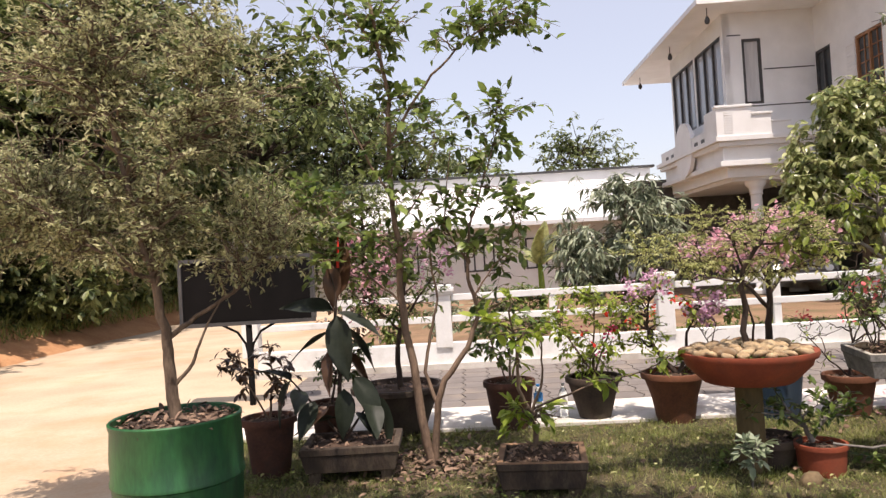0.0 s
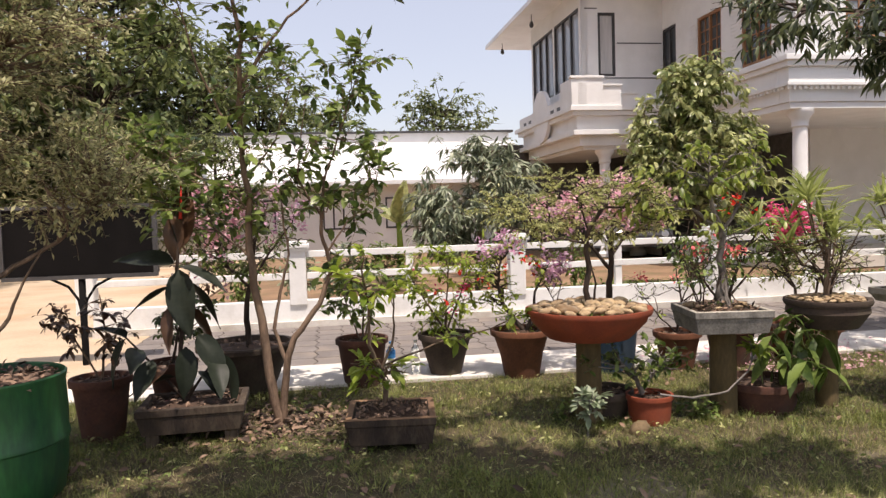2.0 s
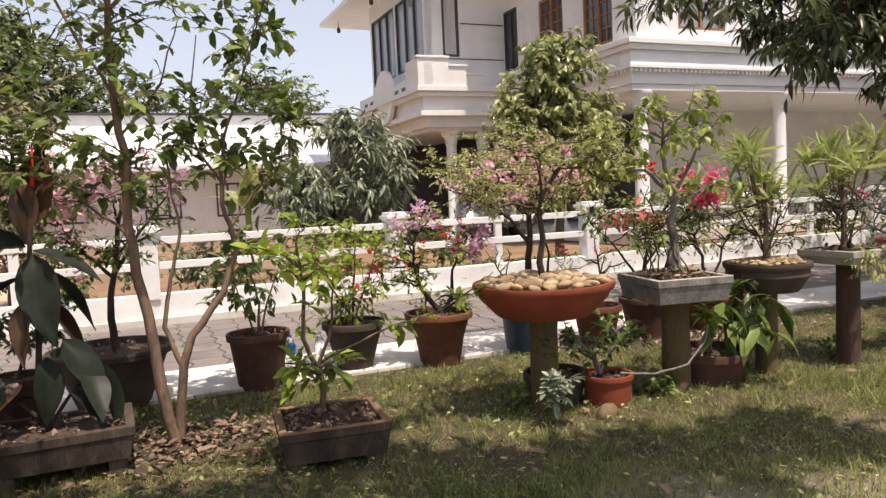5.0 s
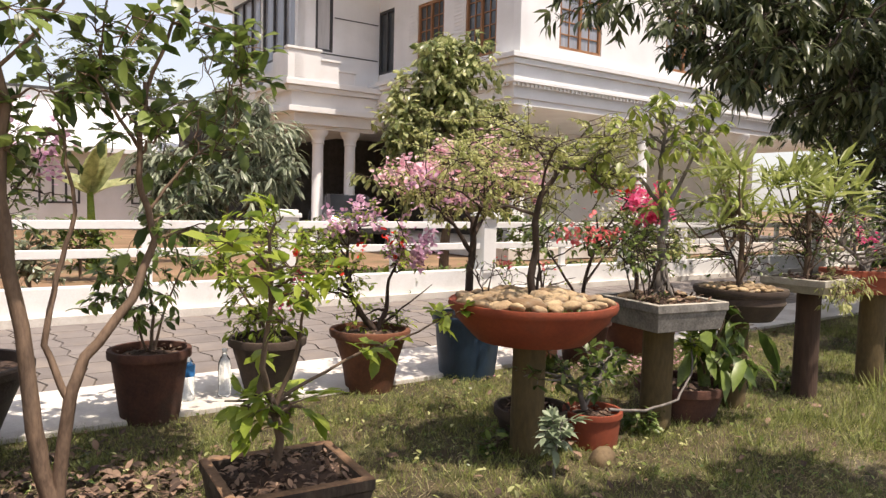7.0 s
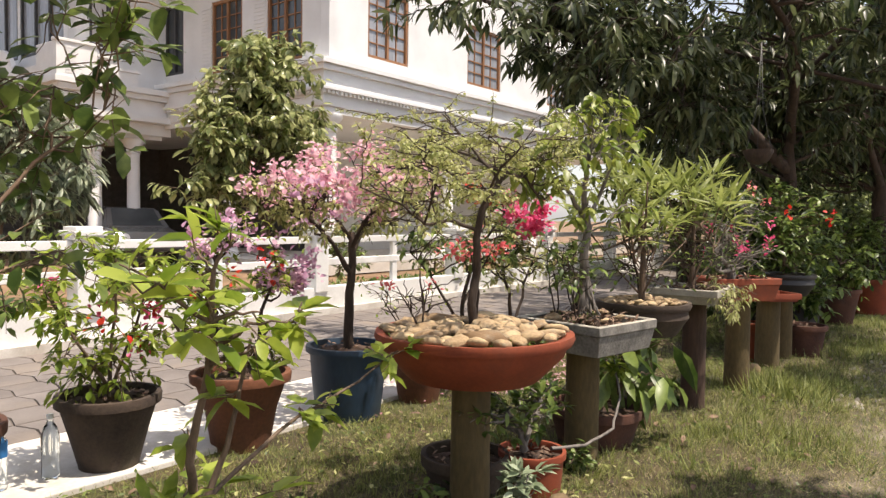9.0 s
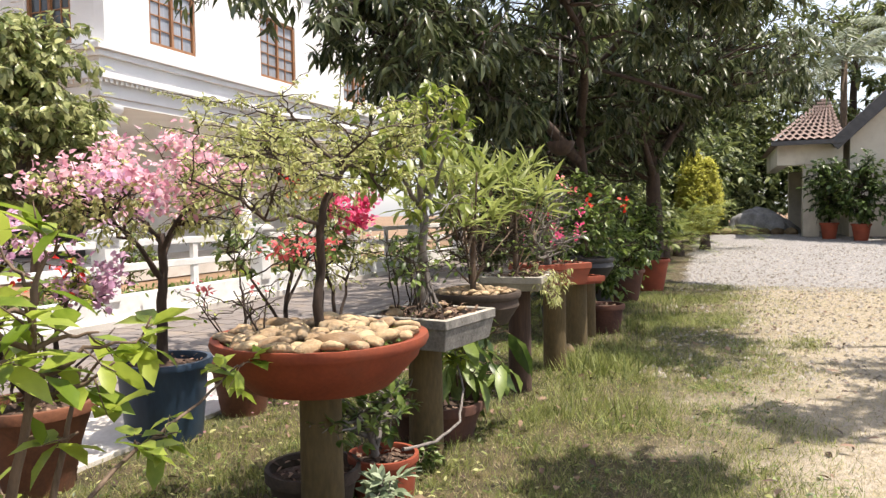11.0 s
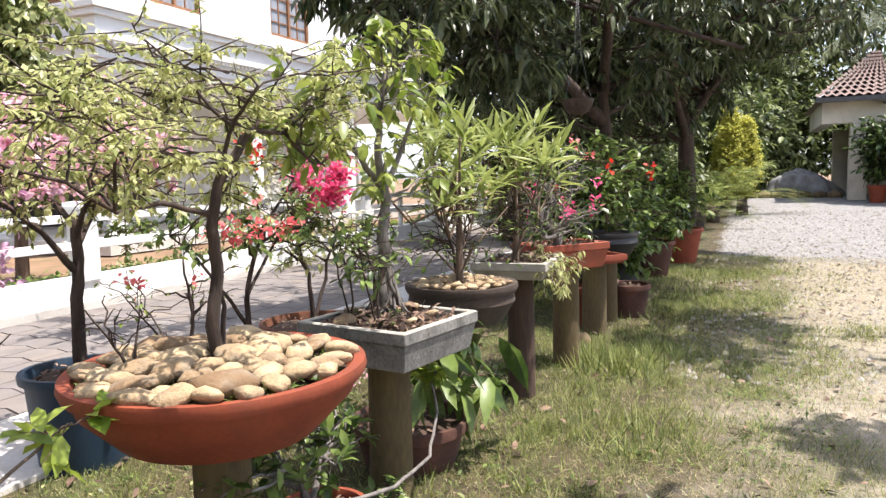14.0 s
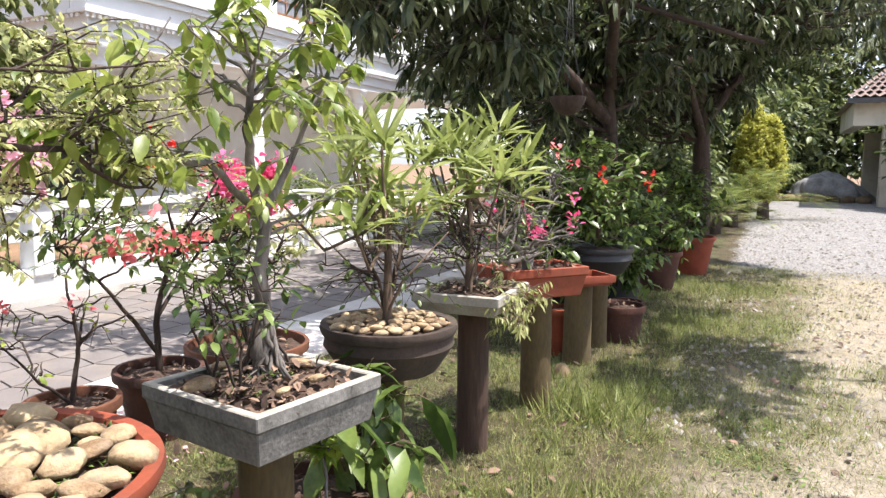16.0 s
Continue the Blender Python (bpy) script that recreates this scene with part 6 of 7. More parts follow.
def palm(at, h, seed):
    """A coconut palm: ringed trunk and feathered fronds."""
    rng = np.random.default_rng(seed)
    ob = thing("coconut_palm", "coconut palm with drooping grey-green fronds", "palm", at, group="palms behind the carport")
    part("trunk", tubes("trunk", [([(0, 0, 0), (0.2, 0, h * 0.5), (0.1, 0, h)], 0.16, 0.1)], M["bark"], 12), ob)
    for k in range(16):
        a, e = 2 * math.pi * k / 16 + rng.uniform(-0.15, 0.15), rng.uniform(-0.1, 0.9)
        L = rng.uniform(2.4, 3.2)
        s = np.linspace(0, 1, 12)
        r = s * L * math.cos(e)
        z = s * L * math.sin(e) - 1.3 * s ** 2
        spine = np.stack([r * math.cos(a), r * math.sin(a), z], 1)
        frond = part("frond", tubes("frond", [(spine, 0.03, 0.006)], M["l_grey"], 5), ob)
        frond.matrix_basis = pose(0.1, 0, h)
        f_at, f_way, f_size = [], [], []
        for q in range(60):
            u = 0.12 + 0.88 * q / 60
            p = np.array([np.interp(u, s, spine[:, i]) for i in range(3)])
            for side in (-1, 1):
                f_at.append(p)
                f_way.append((-math.sin(a) * side + 0.5 * math.cos(a), math.cos(a) * side + 0.5 * math.sin(a), -0.55 + rng.normal(0, 0.1)))
                f_size.append(0.75 * (1 - 0.6 * abs(u - 0.45)))
        tagged(part("frond_blade", leaves("frond_blade", f_at, f_way, f_size, M["l_grey"], "blade", seed + k), frond), kind="stuff")
    return ob


palm((29.5, -1.3, 0.4), 6.2, 201)
palm((35, -4.5, 0.4), 8.0, 202)
for k, (dx, dy, h) in enumerate(((0.0, 0.0, 0.84), (0.25, -0.36, 0.74))):
    plant("golden_conifer", "dense golden-yellow rounded cypress beside the gravel", "conifer", (20.0 + dx, 3.55 + dy, rise(20.0)), [([(0, 0, 0), (0, 0, 1.5 * h), (0, 0, 2.7 * h)], 0.07, 0.015)],
          [((0, 0, 1.3 * h), (0.42, 0.42, 0.9 * h), 150), ((0, 0, 1.9 * h), (0.36, 0.36, 0.7 * h), 120), ((0, 0, 2.5 * h), (0.18, 0.18, 0.45 * h), 60)], M["bark"], M["l_gold"], 50 + k, 7, 0.15, 15, 0.065, "small", -0.5, hollow=0.7, group="golden cypresses")
for k, (x, y, n_, L) in enumerate(((17.4, 3.75, 34, 1.3), (18.6, 3.2, 36, 1.5), (16.4, 4.0, 26, 1.1))):
    rng = np.random.default_rng(300 + k)
    cyc = thing("cycad", "yellow-green feathery cycad at the edge of the gravel", "cycad", (x, y, rise(x)), group="cycads by the gravel")
    part("trunk", tubes("trunk", [([(0, 0, 0), (0, 0, 0.35)], 0.14, 0.11)], M["darkbark"], 10), cyc)
    for q in range(n_):
        a, e = rng.uniform(0, 6.283), rng.uniform(0.2, 1.3)
        u = np.linspace(0, 1, 8)
        spine = np.stack([u * L * math.cos(e) * math.cos(a), u * L * math.cos(e) * math.sin(a), 0.33 + 1.15 * u * L * math.sin(e) - 0.45 * L * u ** 2], 1)
        at_, way_ = [], []
        for p in np.linspace(0.15, 1, 26):
            for side in (-1, 1):
                at_.append([np.interp(p, u, spine[:, i]) for i in range(3)])
                way_.append((-math.sin(a) * side + 0.7 * math.cos(a), math.cos(a) * side + 0.7 * math.sin(a), 0.1))
        tagged(part("frond", leaves("frond", at_, way_, [0.2] * len(at_), M["l_spear"], "blade", 300 + q), cyc), kind="stuff")

# ---- trees ----
plant("mango_sapling_tree", "young mango tree with greyish drooping leaves behind the fence", "tree", (3.0, 10.75, 0), [([(0, 0, 0), (0.0, 0, 0.8), (0.1, 0, 1.6), (0.15, 0, 2.3)], 0.05, 0.02), ([(0, 0, 0.7), (-0.5, 0, 1.2), (-0.7, 0, 1.6)], 0.025, 0.01), ([(0, 0, 0.8), (0.5, 0.1, 1.3), (0.7, 0, 1.8)], 0.025, 0.01)],
      [((0.0, 0, 1.85), (1.0, 0.75, 1.0), 90), ((-0.6, 0, 1.35), (0.65, 0.5, 0.55), 40), ((0.55, 0, 1.9), (0.5, 0.5, 0.6), 26)], M["bark"], M["l_grey"], 60, 4, 0.22, 8, 0.19, "long", 0.6)
plant("street_tree", "leafy yellow-green tree behind the fence", "tree", (7.1, 11.6, 0), [([(0, 0, 0), (0.05, 0, 1.2), (0.0, 0, 2.4), (0.05, 0, 3.6)], 0.09, 0.03), ([(0.03, 0, 1.3), (-0.6, 0, 2.0), (-0.9, 0, 2.6)], 0.04, 0.01), ([(0.03, 0, 1.5), (0.7, 0, 2.2), (1.0, 0, 2.6)], 0.04, 0.01)],
      [((0, 0, 2.55), (1.35, 1.1, 0.75), 105), ((0.1, 0, 3.35), (1.0, 0.95, 0.8), 84), ((0.6, -0.2, 1.75), (1.0, 0.7, 0.45), 40), ((-1.0, 0, 1.7), (0.7, 0.5, 0.4), 22)], M["bark"], M["l_tree"], 61, 5, 0.25, 7, 0.17, "oval", 0.7)
plant("mango_tree", "big dark mango tree that hangs over the row of pots", "tree", (9.9, 4.6, 0),
      [([(0, 0, 0), (-0.1, 0, 1.0), (-0.25, 0, 2.0), (-0.2, 0.1, 3.2), (0.1, 0.2, 4.6)], 0.1, 0.05), ([(2.7, -0.7, 0), (2.65, -0.72, 1.2), (2.5, -0.65, 2.4), (2.6, -0.6, 3.8)], 0.16, 0.07), ([(2.58, -0.7, 1.8), (1.7, -0.6, 2.5), (0.6, -0.2, 3.2)], 0.06, 0.025), ([(2.56, -0.7, 2.0), (3.2, -1.1, 2.7), (4.0, -1.5, 3.2)], 0.07, 0.03), ([(-0.2, 0, 1.9), (-1.2, 0.6, 2.7), (-2.4, 1.4, 3.2), (-3.8, 2.4, 3.6)], 0.08, 0.02), ([(-0.25, 0, 2.3), (-1.6, -0.3, 3.2), (-3.0, -0.2, 3.7)], 0.07, 0.02),
       ([(0.1, -0.5, 2.4), (1.4, -0.9, 3.0), (2.8, -1.0, 3.2)], 0.06, 0.02), ([(-0.2, 0, 3.0), (-0.6, -1.0, 3.8), (-0.8, -2.0, 4.2)], 0.05, 0.02), ([(-0.2, 0, 2.6), (0.5, 1.4, 3.4), (0.8, 2.8, 3.8)], 0.07, 0.02)],
      [((-3.4, 2.3, 3.8), (1.6, 1.4, 0.75), 12), ((-2.6, 0.3, 3.8), (1.6, 1.4, 1.0), 46), ((-0.5, 0, 4.2), (2.2, 2.2, 1.5), 110), ((0.5, 2.5, 3.4), (2.2, 1.6, 1.4), 50), ((2.2, -0.9, 3.6), (1.7, 1.3, 1.0), 80), ((-0.8, -1.9, 4.3), (1.6, 1.0, 0.8), 50), ((-1.0, 1.2, 2.6), (1.5, 1.0, 0.7), 30), ((1.5, 0.8, 2.4), (1.5, 1.2, 0.8), 50), ((2.3, -2.6, 3.8), (1.2, 0.8, 0.8), 46), ((4.5, 0.3, 3.2), (1.5, 1.5, 1.0), 60), ((0.4, 0.9, 3.1), (1.9, 1.2, 0.9), 60), ((3.4, -0.6, 2.9), (1.5, 1.0, 0.7), 40), ((0.3, -0.6, 2.9), (1.0, 0.7, 0.6), 24), ((-3.5, 1.1, 3.0), (1.0, 0.9, 0.6), 44), ((-2.2, 0.9, 2.6), (1.1, 0.8, 0.6), 36)],
      M["darkbark"], M["l_mango"], 62, 5, 0.35, 9, 0.2, "long", 0.6, limb_r=0.025)
prop = thing("wooden_pole", "long bare pole wedged across the mango branches", "pole", (8.6, 4.75, 3.13))
part("shaft", tubes("shaft", [([(0, 1.6, 0.58), (0.02, 0, 0), (0, -1.2, -0.44), (0.05, -1.7, -0.62)], 0.026, 0.02)], M["darkbark"], 8), prop)
plant("woodland_tree", "tall dark tree at the end of the yard", "tree", (14.5, 7.5, 0), [([(0, 0, 0), (0, 0, 2), (0.2, 0, 4)], 0.15, 0.05)], [((0, 0, 3.2), (2.6, 2.2, 2.8), 150)], M["darkbark"], M["l_wood"], 63, 5, 0.5, 7, 0.22, "oval", 0.4, group="trees round the yard", limb_r=0.03)

rng = np.random.default_rng(17)


def clumps(*areas):
    """Loose clumps of a crown: (x0, x1, y0, y1, how many, how wide)."""
    return [((rng.uniform(x0, x1), rng.uniform(y0, y1), rng.uniform(4.6, 5.5)), (wide * rng.uniform(0.6, 1.2), wide * rng.uniform(0.5, 0.9), 0.2), int(rng.integers(5, 12)))
            for x0, x1, y0, y1, count, wide in areas for _ in range(count)]


plant("shade_tree", "broad tree whose loose crown dapples the lawn with shade", "tree", (-1.2, -1.6, 0), [([(0, 0, 0), (0, 0.1, 2), (0.2, 0.5, 4)], 0.14, 0.06), ([(0.1, 0.2, 3), (0.9, 1.6, 4.4), (2.0, 3.2, 4.9)], 0.06, 0.02), ([(0.9, 1.6, 4.4), (2.6, 2.8, 4.9), (4.6, 3.4, 5.1)], 0.04, 0.015), ([(0.1, 0.3, 3.2), (0.5, 2.2, 4.5), (0.7, 3.9, 5.0)], 0.05, 0.02)],
      clumps((1.0, 3.2, 1.85, 4.1, 27, 0.44), (3.2, 5.1, 2.8, 3.5, 10, 0.34)), M["darkbark"], M["l_wood"], 64, 4, 0.26, 8, 0.17, "oval", 0.4, group="trees round the yard", limb_r=0.012)
plant("shade_tree", "slim tree with a thin crown beside the drive", "tree", (8.5, -2.0, 0), [([(0, 0, 0), (-0.1, 0.1, 2), (-0.4, 0.6, 4)], 0.12, 0.05), ([(-0.2, 0.3, 3), (-1.8, 1.6, 4.5), (-3.6, 2.4, 5.0)], 0.05, 0.015), ([(-0.3, 0.5, 3.4), (-1.0, 2.4, 4.7), (-1.4, 3.8, 5.1)], 0.05, 0.015)],
      clumps((-4.2, -0.7, 1.4, 3.3, 9, 0.3), (-3.0, 0.4, 3.2, 4.1, 6, 0.3)), M["darkbark"], M["l_wood"], 65, 4, 0.26, 7, 0.16, "oval", 0.4, group="trees round the yard", limb_r=0.012)

# woods on both sides of the lane and behind the yard
rng = np.random.default_rng(71)
for k, (rx, rz_) in enumerate(((2.6, 2.6), (3.2, 3.0))):
    tree = plant("woodland_tree", "dense dark broad-leaved tree of the wood", "tree", (-9.5, 17, 0), [([(0, 0, 0), (0.1, 0, 2), (0.0, 0, 4), (0.1, 0, 6)], 0.2, 0.06), ([(0, 0, 2), (1.2, 0, 3.6)], 0.09, 0.03), ([(0, 0, 2.2), (-1.2, 0.4, 3.8)], 0.09, 0.03)],
                 [((0, 0, 5.0), (rx, rx, rz_), 150), ((0.6, -0.5, 2.2), (rx * 0.8, rx * 0.8, 1.6), 60)], M["darkbark"], M["l_wood"], 72 + k, 5, 0.55, 8, 0.24, "oval", 0.4, group="trees of the wood", limb_r=0.03, hollow=0.4)
    spots = [(-9.6, 9.0, 1.1), (-12.5, 14, 1.6), (-10.5, 24, 1.7), (-16, 22, 1.9), (-7.5, 38, 1.7), (-13, 32, 2.0), (-20, 15, 1.7), (-11.5, 18, 1.0), (-9.5, 13, 0.7)] if k == 0 else [(-11, 20, 1.5), (-8.5, 31, 1.7), (-3.5, 40, 1.5), (8, 44, 1.25), (-18, 28, 1.9), (-14.5, 9, 1.6), (-5, 36.5, 1.3), (-10, 27, 0.9), (-9.8, 16.5, 0.6), (1, 47, 1.2), (-3.2, 26.6, 0.66), (-5.6, 24.5, 0.68)]
    for x, y, s in spots:
        copy_thing(tree, pose(x, y, -0.1, 0, 0, rng.uniform(0, 360)) @ Matrix.Scale(s, 4))
for x, y, s in ((31, 6, 1.4), (39, -3, 1.5), (36, 10, 1.6), (24, 8.0, 1.1), (41, 3, 1.7), (19.5, 7.6, 0.65), (22, 5.6, 0.5), (26, 4.6, 0.55), (35, -1, 0.6), (34, 3.2, 1.1), (17.0, 6.2, 0.5), (36, -7, 1.0)):
    copy_thing(tree, pose(x, y, -0.1 + rise(x) * (y < 5.8), 0, 0, rng.uniform(0, 360)) @ Matrix.Scale(s, 4))

bush = plant("dark_bush", "dense dark bush at the back of the yard", "bush", (18, 5.4, 0), [([(0, 0, 0), (0, 0, 0.8), (0, 0, 1.6)], 0.05, 0.02)], [((0, 0, 1.3), (1.3, 1.2, 1.3), 110)], M["darkbark"], M["l_wood"], 77, 5, 0.35, 8, 0.2, "oval", 0.4, group="bushes at the back of the yard", hollow=0.3)
for x, y, s in ((20.5, 5.0, 1.2), (23, 4.2, 1.3), (16.2, 5.8, 1.0), (25.5, 3.6, 1.4), (29, 3.2, 1.5), (34, 1.5, 1.6), (35, -1.5, 1.6), (36, -5, 1.7), (31.5, 4.5, 2.2), (27, 6.0, 2.4), (35.5, 3.5, 2.6), (14.8, 4.6, 0.8), (21.5, 7.0, 2.2)):
    copy_thing(bush, pose(x, y, -0.05 + rise(x) * (y < 5.8), 0, 0, rng.uniform(0, 360)) @ Matrix.Scale(s, 4))
for x, y, s in ((-9.6, 11, 0.7), (-9.8, 13.5, 0.9), (-9.5, 16, 0.8), (-9.9, 19, 1.0), (-9.4, 22, 0.9), (-9.8, 26, 1.1), (-10, 8, 0.9)):
    copy_thing(bush, pose(x, y, 0.6, 0, 0, rng.uniform(0, 360)) @ Matrix.Scale(s, 4))

def banana(at, seed):
    rng = np.random.default_rng(seed)
    ob = thing("banana_plant", "young banana plant with broad pale leaves in the yard", "plant", at)
    part("trunk", tubes("trunk", [([(0, 0, 0), (0.02, 0, 0.7), (0, 0, 1.3)], 0.09, 0.05)], M["l_bright"], 12), ob)
    for k in range(7):
        a, el = rng.uniform(0, 6.283), radians(rng.uniform(25, 80))
        lf_ob = part("leaf", big_leaf((math.cos(a) * math.cos(el), math.sin(a) * math.cos(el), math.sin(el)), rng.uniform(0.8, 1.2), 0.3, 0.35, M["l_tree"], seed + k), ob)
        lf_ob.matrix_basis = pose(0, 0, 1.25)
    return ob


banana((4.2, 16.0, 0), 301)
banana((2.2, 15.0, 0), 302)
for k, (x, y, r, m_, lf) in enumerate(((1.0, 12.2, 0.5, "l_grey", 0.12), (0.2, 12.6, 0.45, "l_silver", 0.1), (-0.7, 11.6, 0.5, "l_mid", 0.1), (1.8, 13.5, 0.5, "l_mid", 0.12), (-1.6, 12.8, 0.6, "l_red", 0.1), (5.2, 12.5, 0.5, "l_mid", 0.1), (9.0, 11.8, 0.6, "l_mid", 0.12), (11.5, 11.6, 0.7, "l_tree", 0.12), (13.5, 11.5, 0.7, "l_mid", 0.12))):
    plant("yard_shrub", "small shrub in the yard behind the fence", "shrub", (x, y, 0), [([(0, 0, 0), (0, 0, r * 0.8), (0, 0, r * 1.4)], 0.025, 0.008)], [((0, 0, r * 1.1), (r, r, r * 0.9), 26)], M["bark"], M[m_], 310 + k, 4, 0.2, 6, lf, "oval", 0.3, group="shrubs of the yard")
n = 16000
hx, hy = rng.uniform(3.6, 22, n), 10.05 + 0.22 * rng.normal(0, 1, n)
tagged(new("low_hedge", leaves("low_hedge", np.stack([hx, hy, 0.32 * rng.random(n)], 1), rng.normal(0, 1, (n, 3)) + (0, 0, 0.4), rng.uniform(0.04, 0.1, n), M["l_mid"], "oval", 8)), "low clipped ground cover along the inside of the fence", "hedge", kind="stuff")

# ---- grass and litter ----
rng = np.random.default_rng(81)
n = 330000
gx, gy = -1.4 + 14.0 * rng.random(n) ** 1.25, rng.uniform(0.6, 5.84, n)
thick = np.array([noise.noise((x * 0.9, y * 0.9, 3.0)) + 0.55 * noise.noise((x * 2.7, y * 2.7, 8.0)) for x, y in zip(gx, gy)])
keep = (thick > rng.uniform(-0.75, 0.35, n)) & (gy > 2.45 + 0.8 * thick * -1 + rng.normal(0, 0.28, n) - np.where(gx < 2.0, 1.2, 0))
keep &= (np.hypot(gx - 0.35, (gy - 4.85) * 1.3) > 0.45 + 0.15 * thick) & (np.hypot(gx - 1.75, (gy - 3.9) * 0.8) > 0.25 + 0.2 * thick)
gx, gy, thick = gx[keep], gy[keep], thick[keep]
ways = np.stack([rng.normal(0, 0.5, len(gx)), rng.normal(0, 0.5, len(gx)), np.full(len(gx), 0.75)], 1)
tagged(new("grass", leaves("grass", np.stack([gx, gy, np.zeros(len(gx))], 1), ways, rng.uniform(0.03, 0.078, len(gx)) * (0.85 + 0.8 * np.clip(thick, 0, 1)), M["grass"], "blade", 2)), "thin green grass blades on the lawn", "grass", kind="stuff")
n = 230000
gx, gy = -1.4 + 14.0 * rng.random(n) ** 1.2, rng.uniform(0.3, 5.84, n)
ways = np.stack([rng.normal(0, 0.8, n), rng.normal(0, 0.8, n), np.full(n, 0.35)], 1)
keep = (rng.random(n) < np.where((gx < 2.4) | (gy > 3.7), 0.45, 1.0))
gx, gy, ways, n = gx[keep], gy[keep], ways[keep], int(keep.sum())
tagged(new("dry_grass", leaves("dry_grass", np.stack([gx, gy, np.full(n, 0.004)], 1), ways, rng.uniform(0.02, 0.06, n), M["grassdry"], "blade", 3)), "dry straw-coloured grass on the lawn", "grass", kind="stuff")
for k, (x, y, r, m_, hgt) in enumerate(((4.4, 3.45, 0.42, 900, 0.16), (5.6, 3.75, 0.45, 1300, 0.22), (3.6, 3.7, 0.35, 500, 0.11), (6.6, 3.7, 0.5, 700, 0.15), (7.6, 3.6, 0.5, 700, 0.18), (8.8, 3.5, 0.6, 700, 0.2), (10.2, 3.5, 0.6, 700, 0.2), (2.9, 3.6, 0.3, 300, 0.09))):
    m_ = int(m_ * 0.7)
    pts = rng.normal(0, r * 0.62, (m_, 2)) * (1.3, 0.9)
    ways = np.stack([rng.normal(0, 0.45, m_), rng.normal(0, 0.45, m_), np.full(m_, 0.8)], 1)
    tuft = new("grass_tuft", leaves("grass_tuft", np.concatenate([pts, np.zeros((m_, 1))], 1), ways, hgt * rng.uniform(0.3, 1.15, m_) * np.exp(-0.5 * (np.hypot(pts[:, 0], pts[:, 1]) / r) ** 2), M["grass"], "blade", 20 + k))
    tuft.matrix_basis = pose(x, y, 0)
    tagged(tuft, "tuft of longer grass in front of the pedestals", "grass tuft", "grass tufts along the row", "stuff")
m_ = 260
cx, cy = rng.uniform(0.2, 6.0, m_), rng.uniform(2.7, 5.5, m_)
ok = np.hypot(cx - 1.05, cy - 4.27) > 0.5
cx, cy = cx[ok], cy[ok]
big = rng.uniform(0.5, 1.3, len(cx))
gx, gy = np.repeat(cx, 60), np.repeat(cy, 60)
offs = rng.normal(0, 0.05, (len(gx), 2)) * np.repeat(big, 60)[:, None]
ways = np.stack([offs[:, 0] * 9 + rng.normal(0, 0.35, len(gx)), offs[:, 1] * 9 + rng.normal(0, 0.35, len(gx)), np.full(len(gx), 0.7)], 1)
tagged(new("grass_clump", leaves("grass_clump", np.stack([gx + offs[:, 0], gy + offs[:, 1], np.zeros(len(gx))], 1), ways, rng.uniform(0.03, 0.085, len(gx)) * np.repeat(big, 60), M["grass"], "blade", 31)), "uneven clumps of coarse green grass on the lawn", "grass", kind="stuff")
n = 2600
gx, gy = rng.uniform(-1.4, 12, n), rng.uniform(0.6, 5.8, n)
near = rng.random(n) < 0.4
gx[near], gy[near] = rng.normal(0.35, 0.4, near.sum()), rng.normal(4.9, 0.3, near.sum())
tagged(new("fallen_leaves", leaves("fallen_leaves", np.stack([gx, gy, rng.uniform(0.008, 0.04, n)], 1), rng.normal(0, 1, (n, 3)) * (1, 1, 0.25), rng.uniform(0.025, 0.085, n), M["dryleaf"], "oval", 4)), "dry brown leaves scattered over the lawn", "leaves", kind="stuff")

n = 800
gx, gy = rng.uniform(-0.9, 3.4, n), rng.uniform(2.3, 5.7, n)
tagged(new("pale_weeds", leaves("pale_weeds", np.stack([gx, gy, rng.uniform(0.02, 0.05, n)], 1), rng.normal(0, 1, (n, 3)) * (1, 1, 0.35) + (0, 0, 0.15), rng.uniform(0.02, 0.05, n), M["l_pale"], "oval", 43)), "pale broad-leaved weeds scattered through the lawn", "weeds", kind="stuff")
n = 900
gx, gy = rng.normal(4.9, 0.45, n), rng.uniform(5.2, 6.5, n)
tagged(new("fallen_petals", leaves("fallen_petals", np.stack([gx, gy, np.where(gy > 5.86, 0.034, 0.02) + 0.01 * rng.random(n)], 1), rng.normal(0, 1, (n, 3)) * (1, 1, 0.3), rng.uniform(0.02, 0.04, n), M["f_pink"], "bract", 41)), "fallen pink bracts strewn round the pots", "petals", kind="stuff")
n = 34000
gx, gy = -1.3 + 12 * rng.random(n) ** 1.3, rng.uniform(1.4, 5.8, n)
thick = np.array([noise.noise((x * 1.6, y * 1.6, 13.0)) for x, y in zip(gx, gy)])
ok = (thick > rng.uniform(-0.1, 0.5, n)) & (gy > 2.3 - np.where(gx < 2, 1.0, 0))
gx, gy = gx[ok], gy[ok]
tagged(new("lawn_weeds", leaves("lawn_weeds", np.stack([gx, gy, rng.uniform(0.01, 0.045, len(gx))], 1), rng.normal(0, 1, (len(gx), 3)) * (1, 1, 0.4), rng.uniform(0.014, 0.042, len(gx)), M["l_mid"], "small", 6)), "small round-leaved weeds in the lawn", "weeds", kind="stuff")

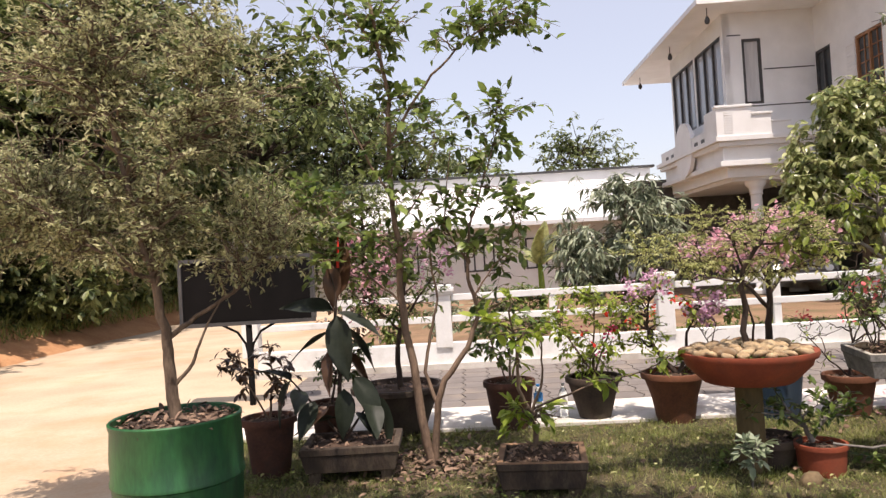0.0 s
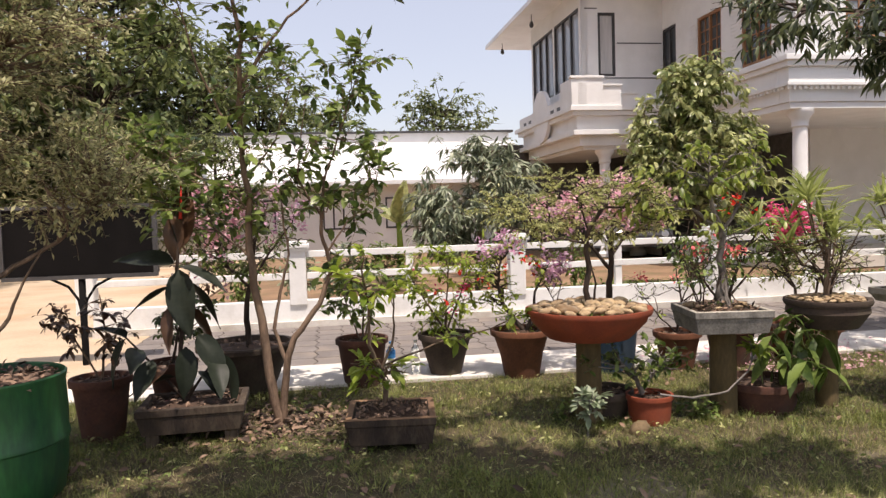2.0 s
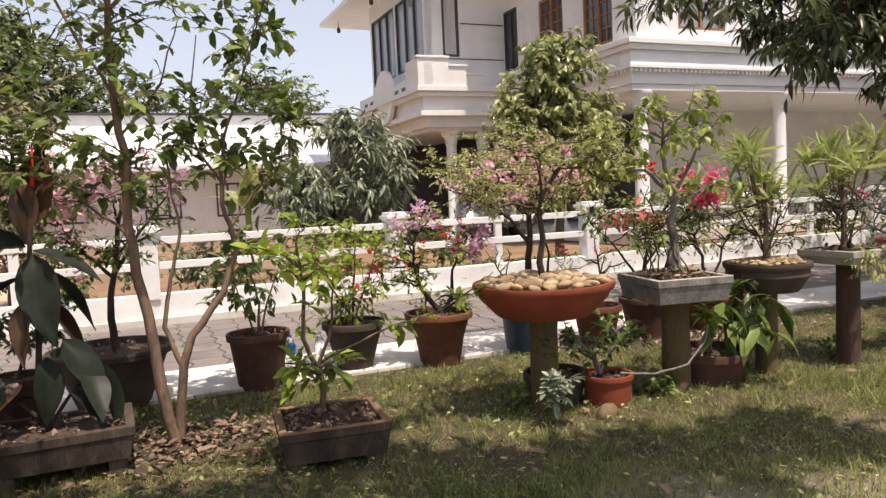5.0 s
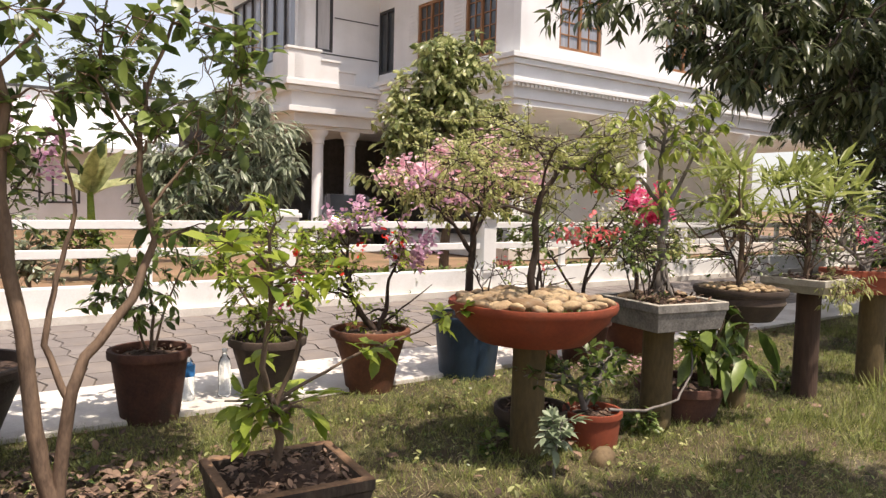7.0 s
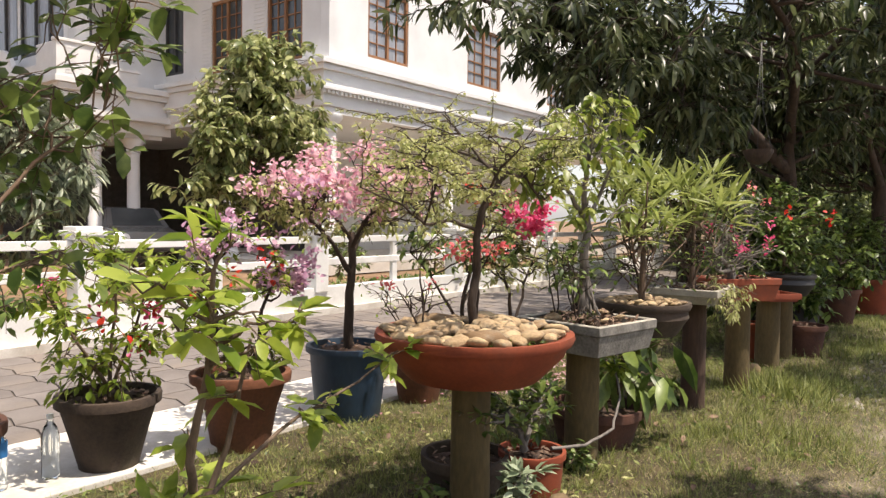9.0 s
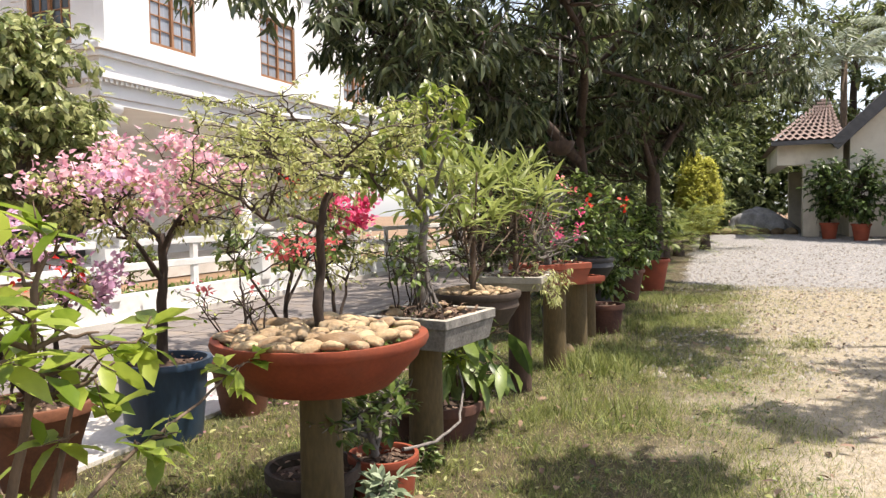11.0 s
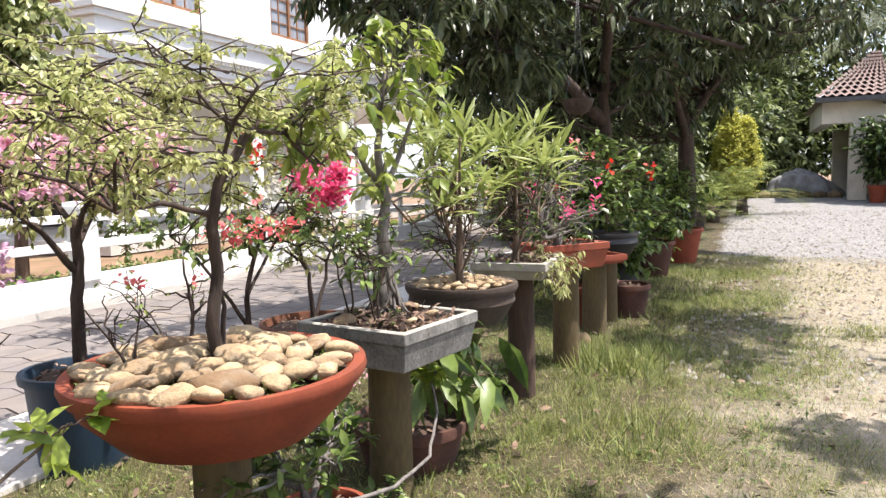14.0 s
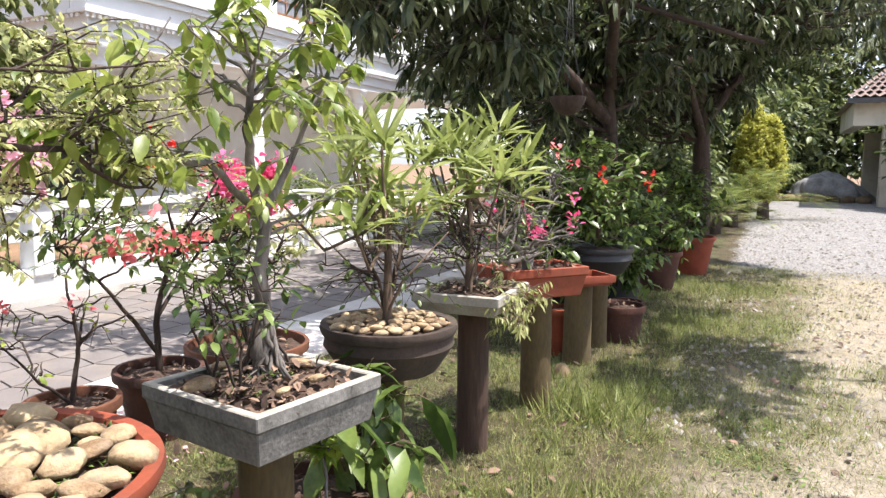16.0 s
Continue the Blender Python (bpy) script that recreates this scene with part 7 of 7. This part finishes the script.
# stones of the drive, joined
n = 20000
sx, sy = 2.5 + 17 * rng.random(n) ** 1.3, rng.uniform(-1.5, 3.5, n)
oct_v = np.array([(1, 0, 0), (0, 1, 0), (-1, 0, 0), (0, -1, 0), (0, 0, 0.7)])
oct_f = np.array([(0, 1, 4), (1, 2, 4), (2, 3, 4), (3, 0, 4)])
keep = (sx > 5.5) | (sy < 1.8)
sx, sy, n = sx[keep], sy[keep], int(keep.sum())
ang, size = rng.uniform(0, 6.283, n), 0.007 + 0.033 * rng.random(n) ** 3
c_, s_ = np.cos(ang)[:, None], np.sin(ang)[:, None]
px = oct_v[None, :, 0] * c_ - oct_v[None, :, 1] * s_ * 0.7
py = oct_v[None, :, 0] * s_ + oct_v[None, :, 1] * c_ * 0.7
vv = np.stack([sx[:, None] + px * size[:, None], sy[:, None] + py * size[:, None], np.repeat(oct_v[None, :, 2], n, 0) * size[:, None] + np.array([rise(q) for q in sx])[:, None]], 2).reshape(-1, 3)
ff = (oct_f[None] + (np.arange(n) * 5)[:, None, None]).reshape(-1, 3)
tagged(new("drive_stones", mesh_of("drive_stones", vv, [tuple(int(q) for q in f) for f in ff], M["stones"])), "small pale stones strewn over the drive", "stones", kind="stuff")

# ---- pavers of the road, the nearest as pieces of their own ----
PW, PL, GAP = 0.30, 0.36, 0.008


def paver_mesh():
    """A zigzag-sided paver with a chamfered top."""
    a, b, k = PW / 2 - GAP / 2, PL / 2 - GAP / 2, 0.05
    out = [(-a, -b), (a, -b), (a + k, 0), (a, b), (-a, b), (-a + k, 0)]
    verts = [(x, y, 0.0) for x, y in out] + [(x * 0.97, y * 0.97, 0.016) for x, y in out]
    faces = [(i, (i + 1) % 6, 6 + (i + 1) % 6, 6 + i) for i in range(6)] + [(6, 7, 8, 11), (8, 9, 10, 11)]
    return verts, faces


pv, pf = paver_mesh()
paver = mesh_of("paver", pv, pf, M["paver"])
count, rest_v, rest_f = 0, [], []
for j in range(7):
    y = 6.77 + PL / 2 + j * PL
    for i in range(60):
        x = -1.45 + i * PW
        if j < 7 and x < 11.8 and count < 300:
            p = part("paver", paver, road)
            p.matrix_basis = pose(x, y, 0.004 + 0.003 * ((i * 7 + j * 3) % 3) / 3)
            count += 1
        else:
            o = len(rest_v)
            rest_v += [(vx + x, vy + y, vz + 0.005) for vx, vy, vz in pv]
            rest_f += [tuple(o + q for q in f) for f in pf]
tagged(part("paving_far_off", mesh_of("paving_far_off", rest_v, rest_f, M["paver"]), road), kind="stuff")
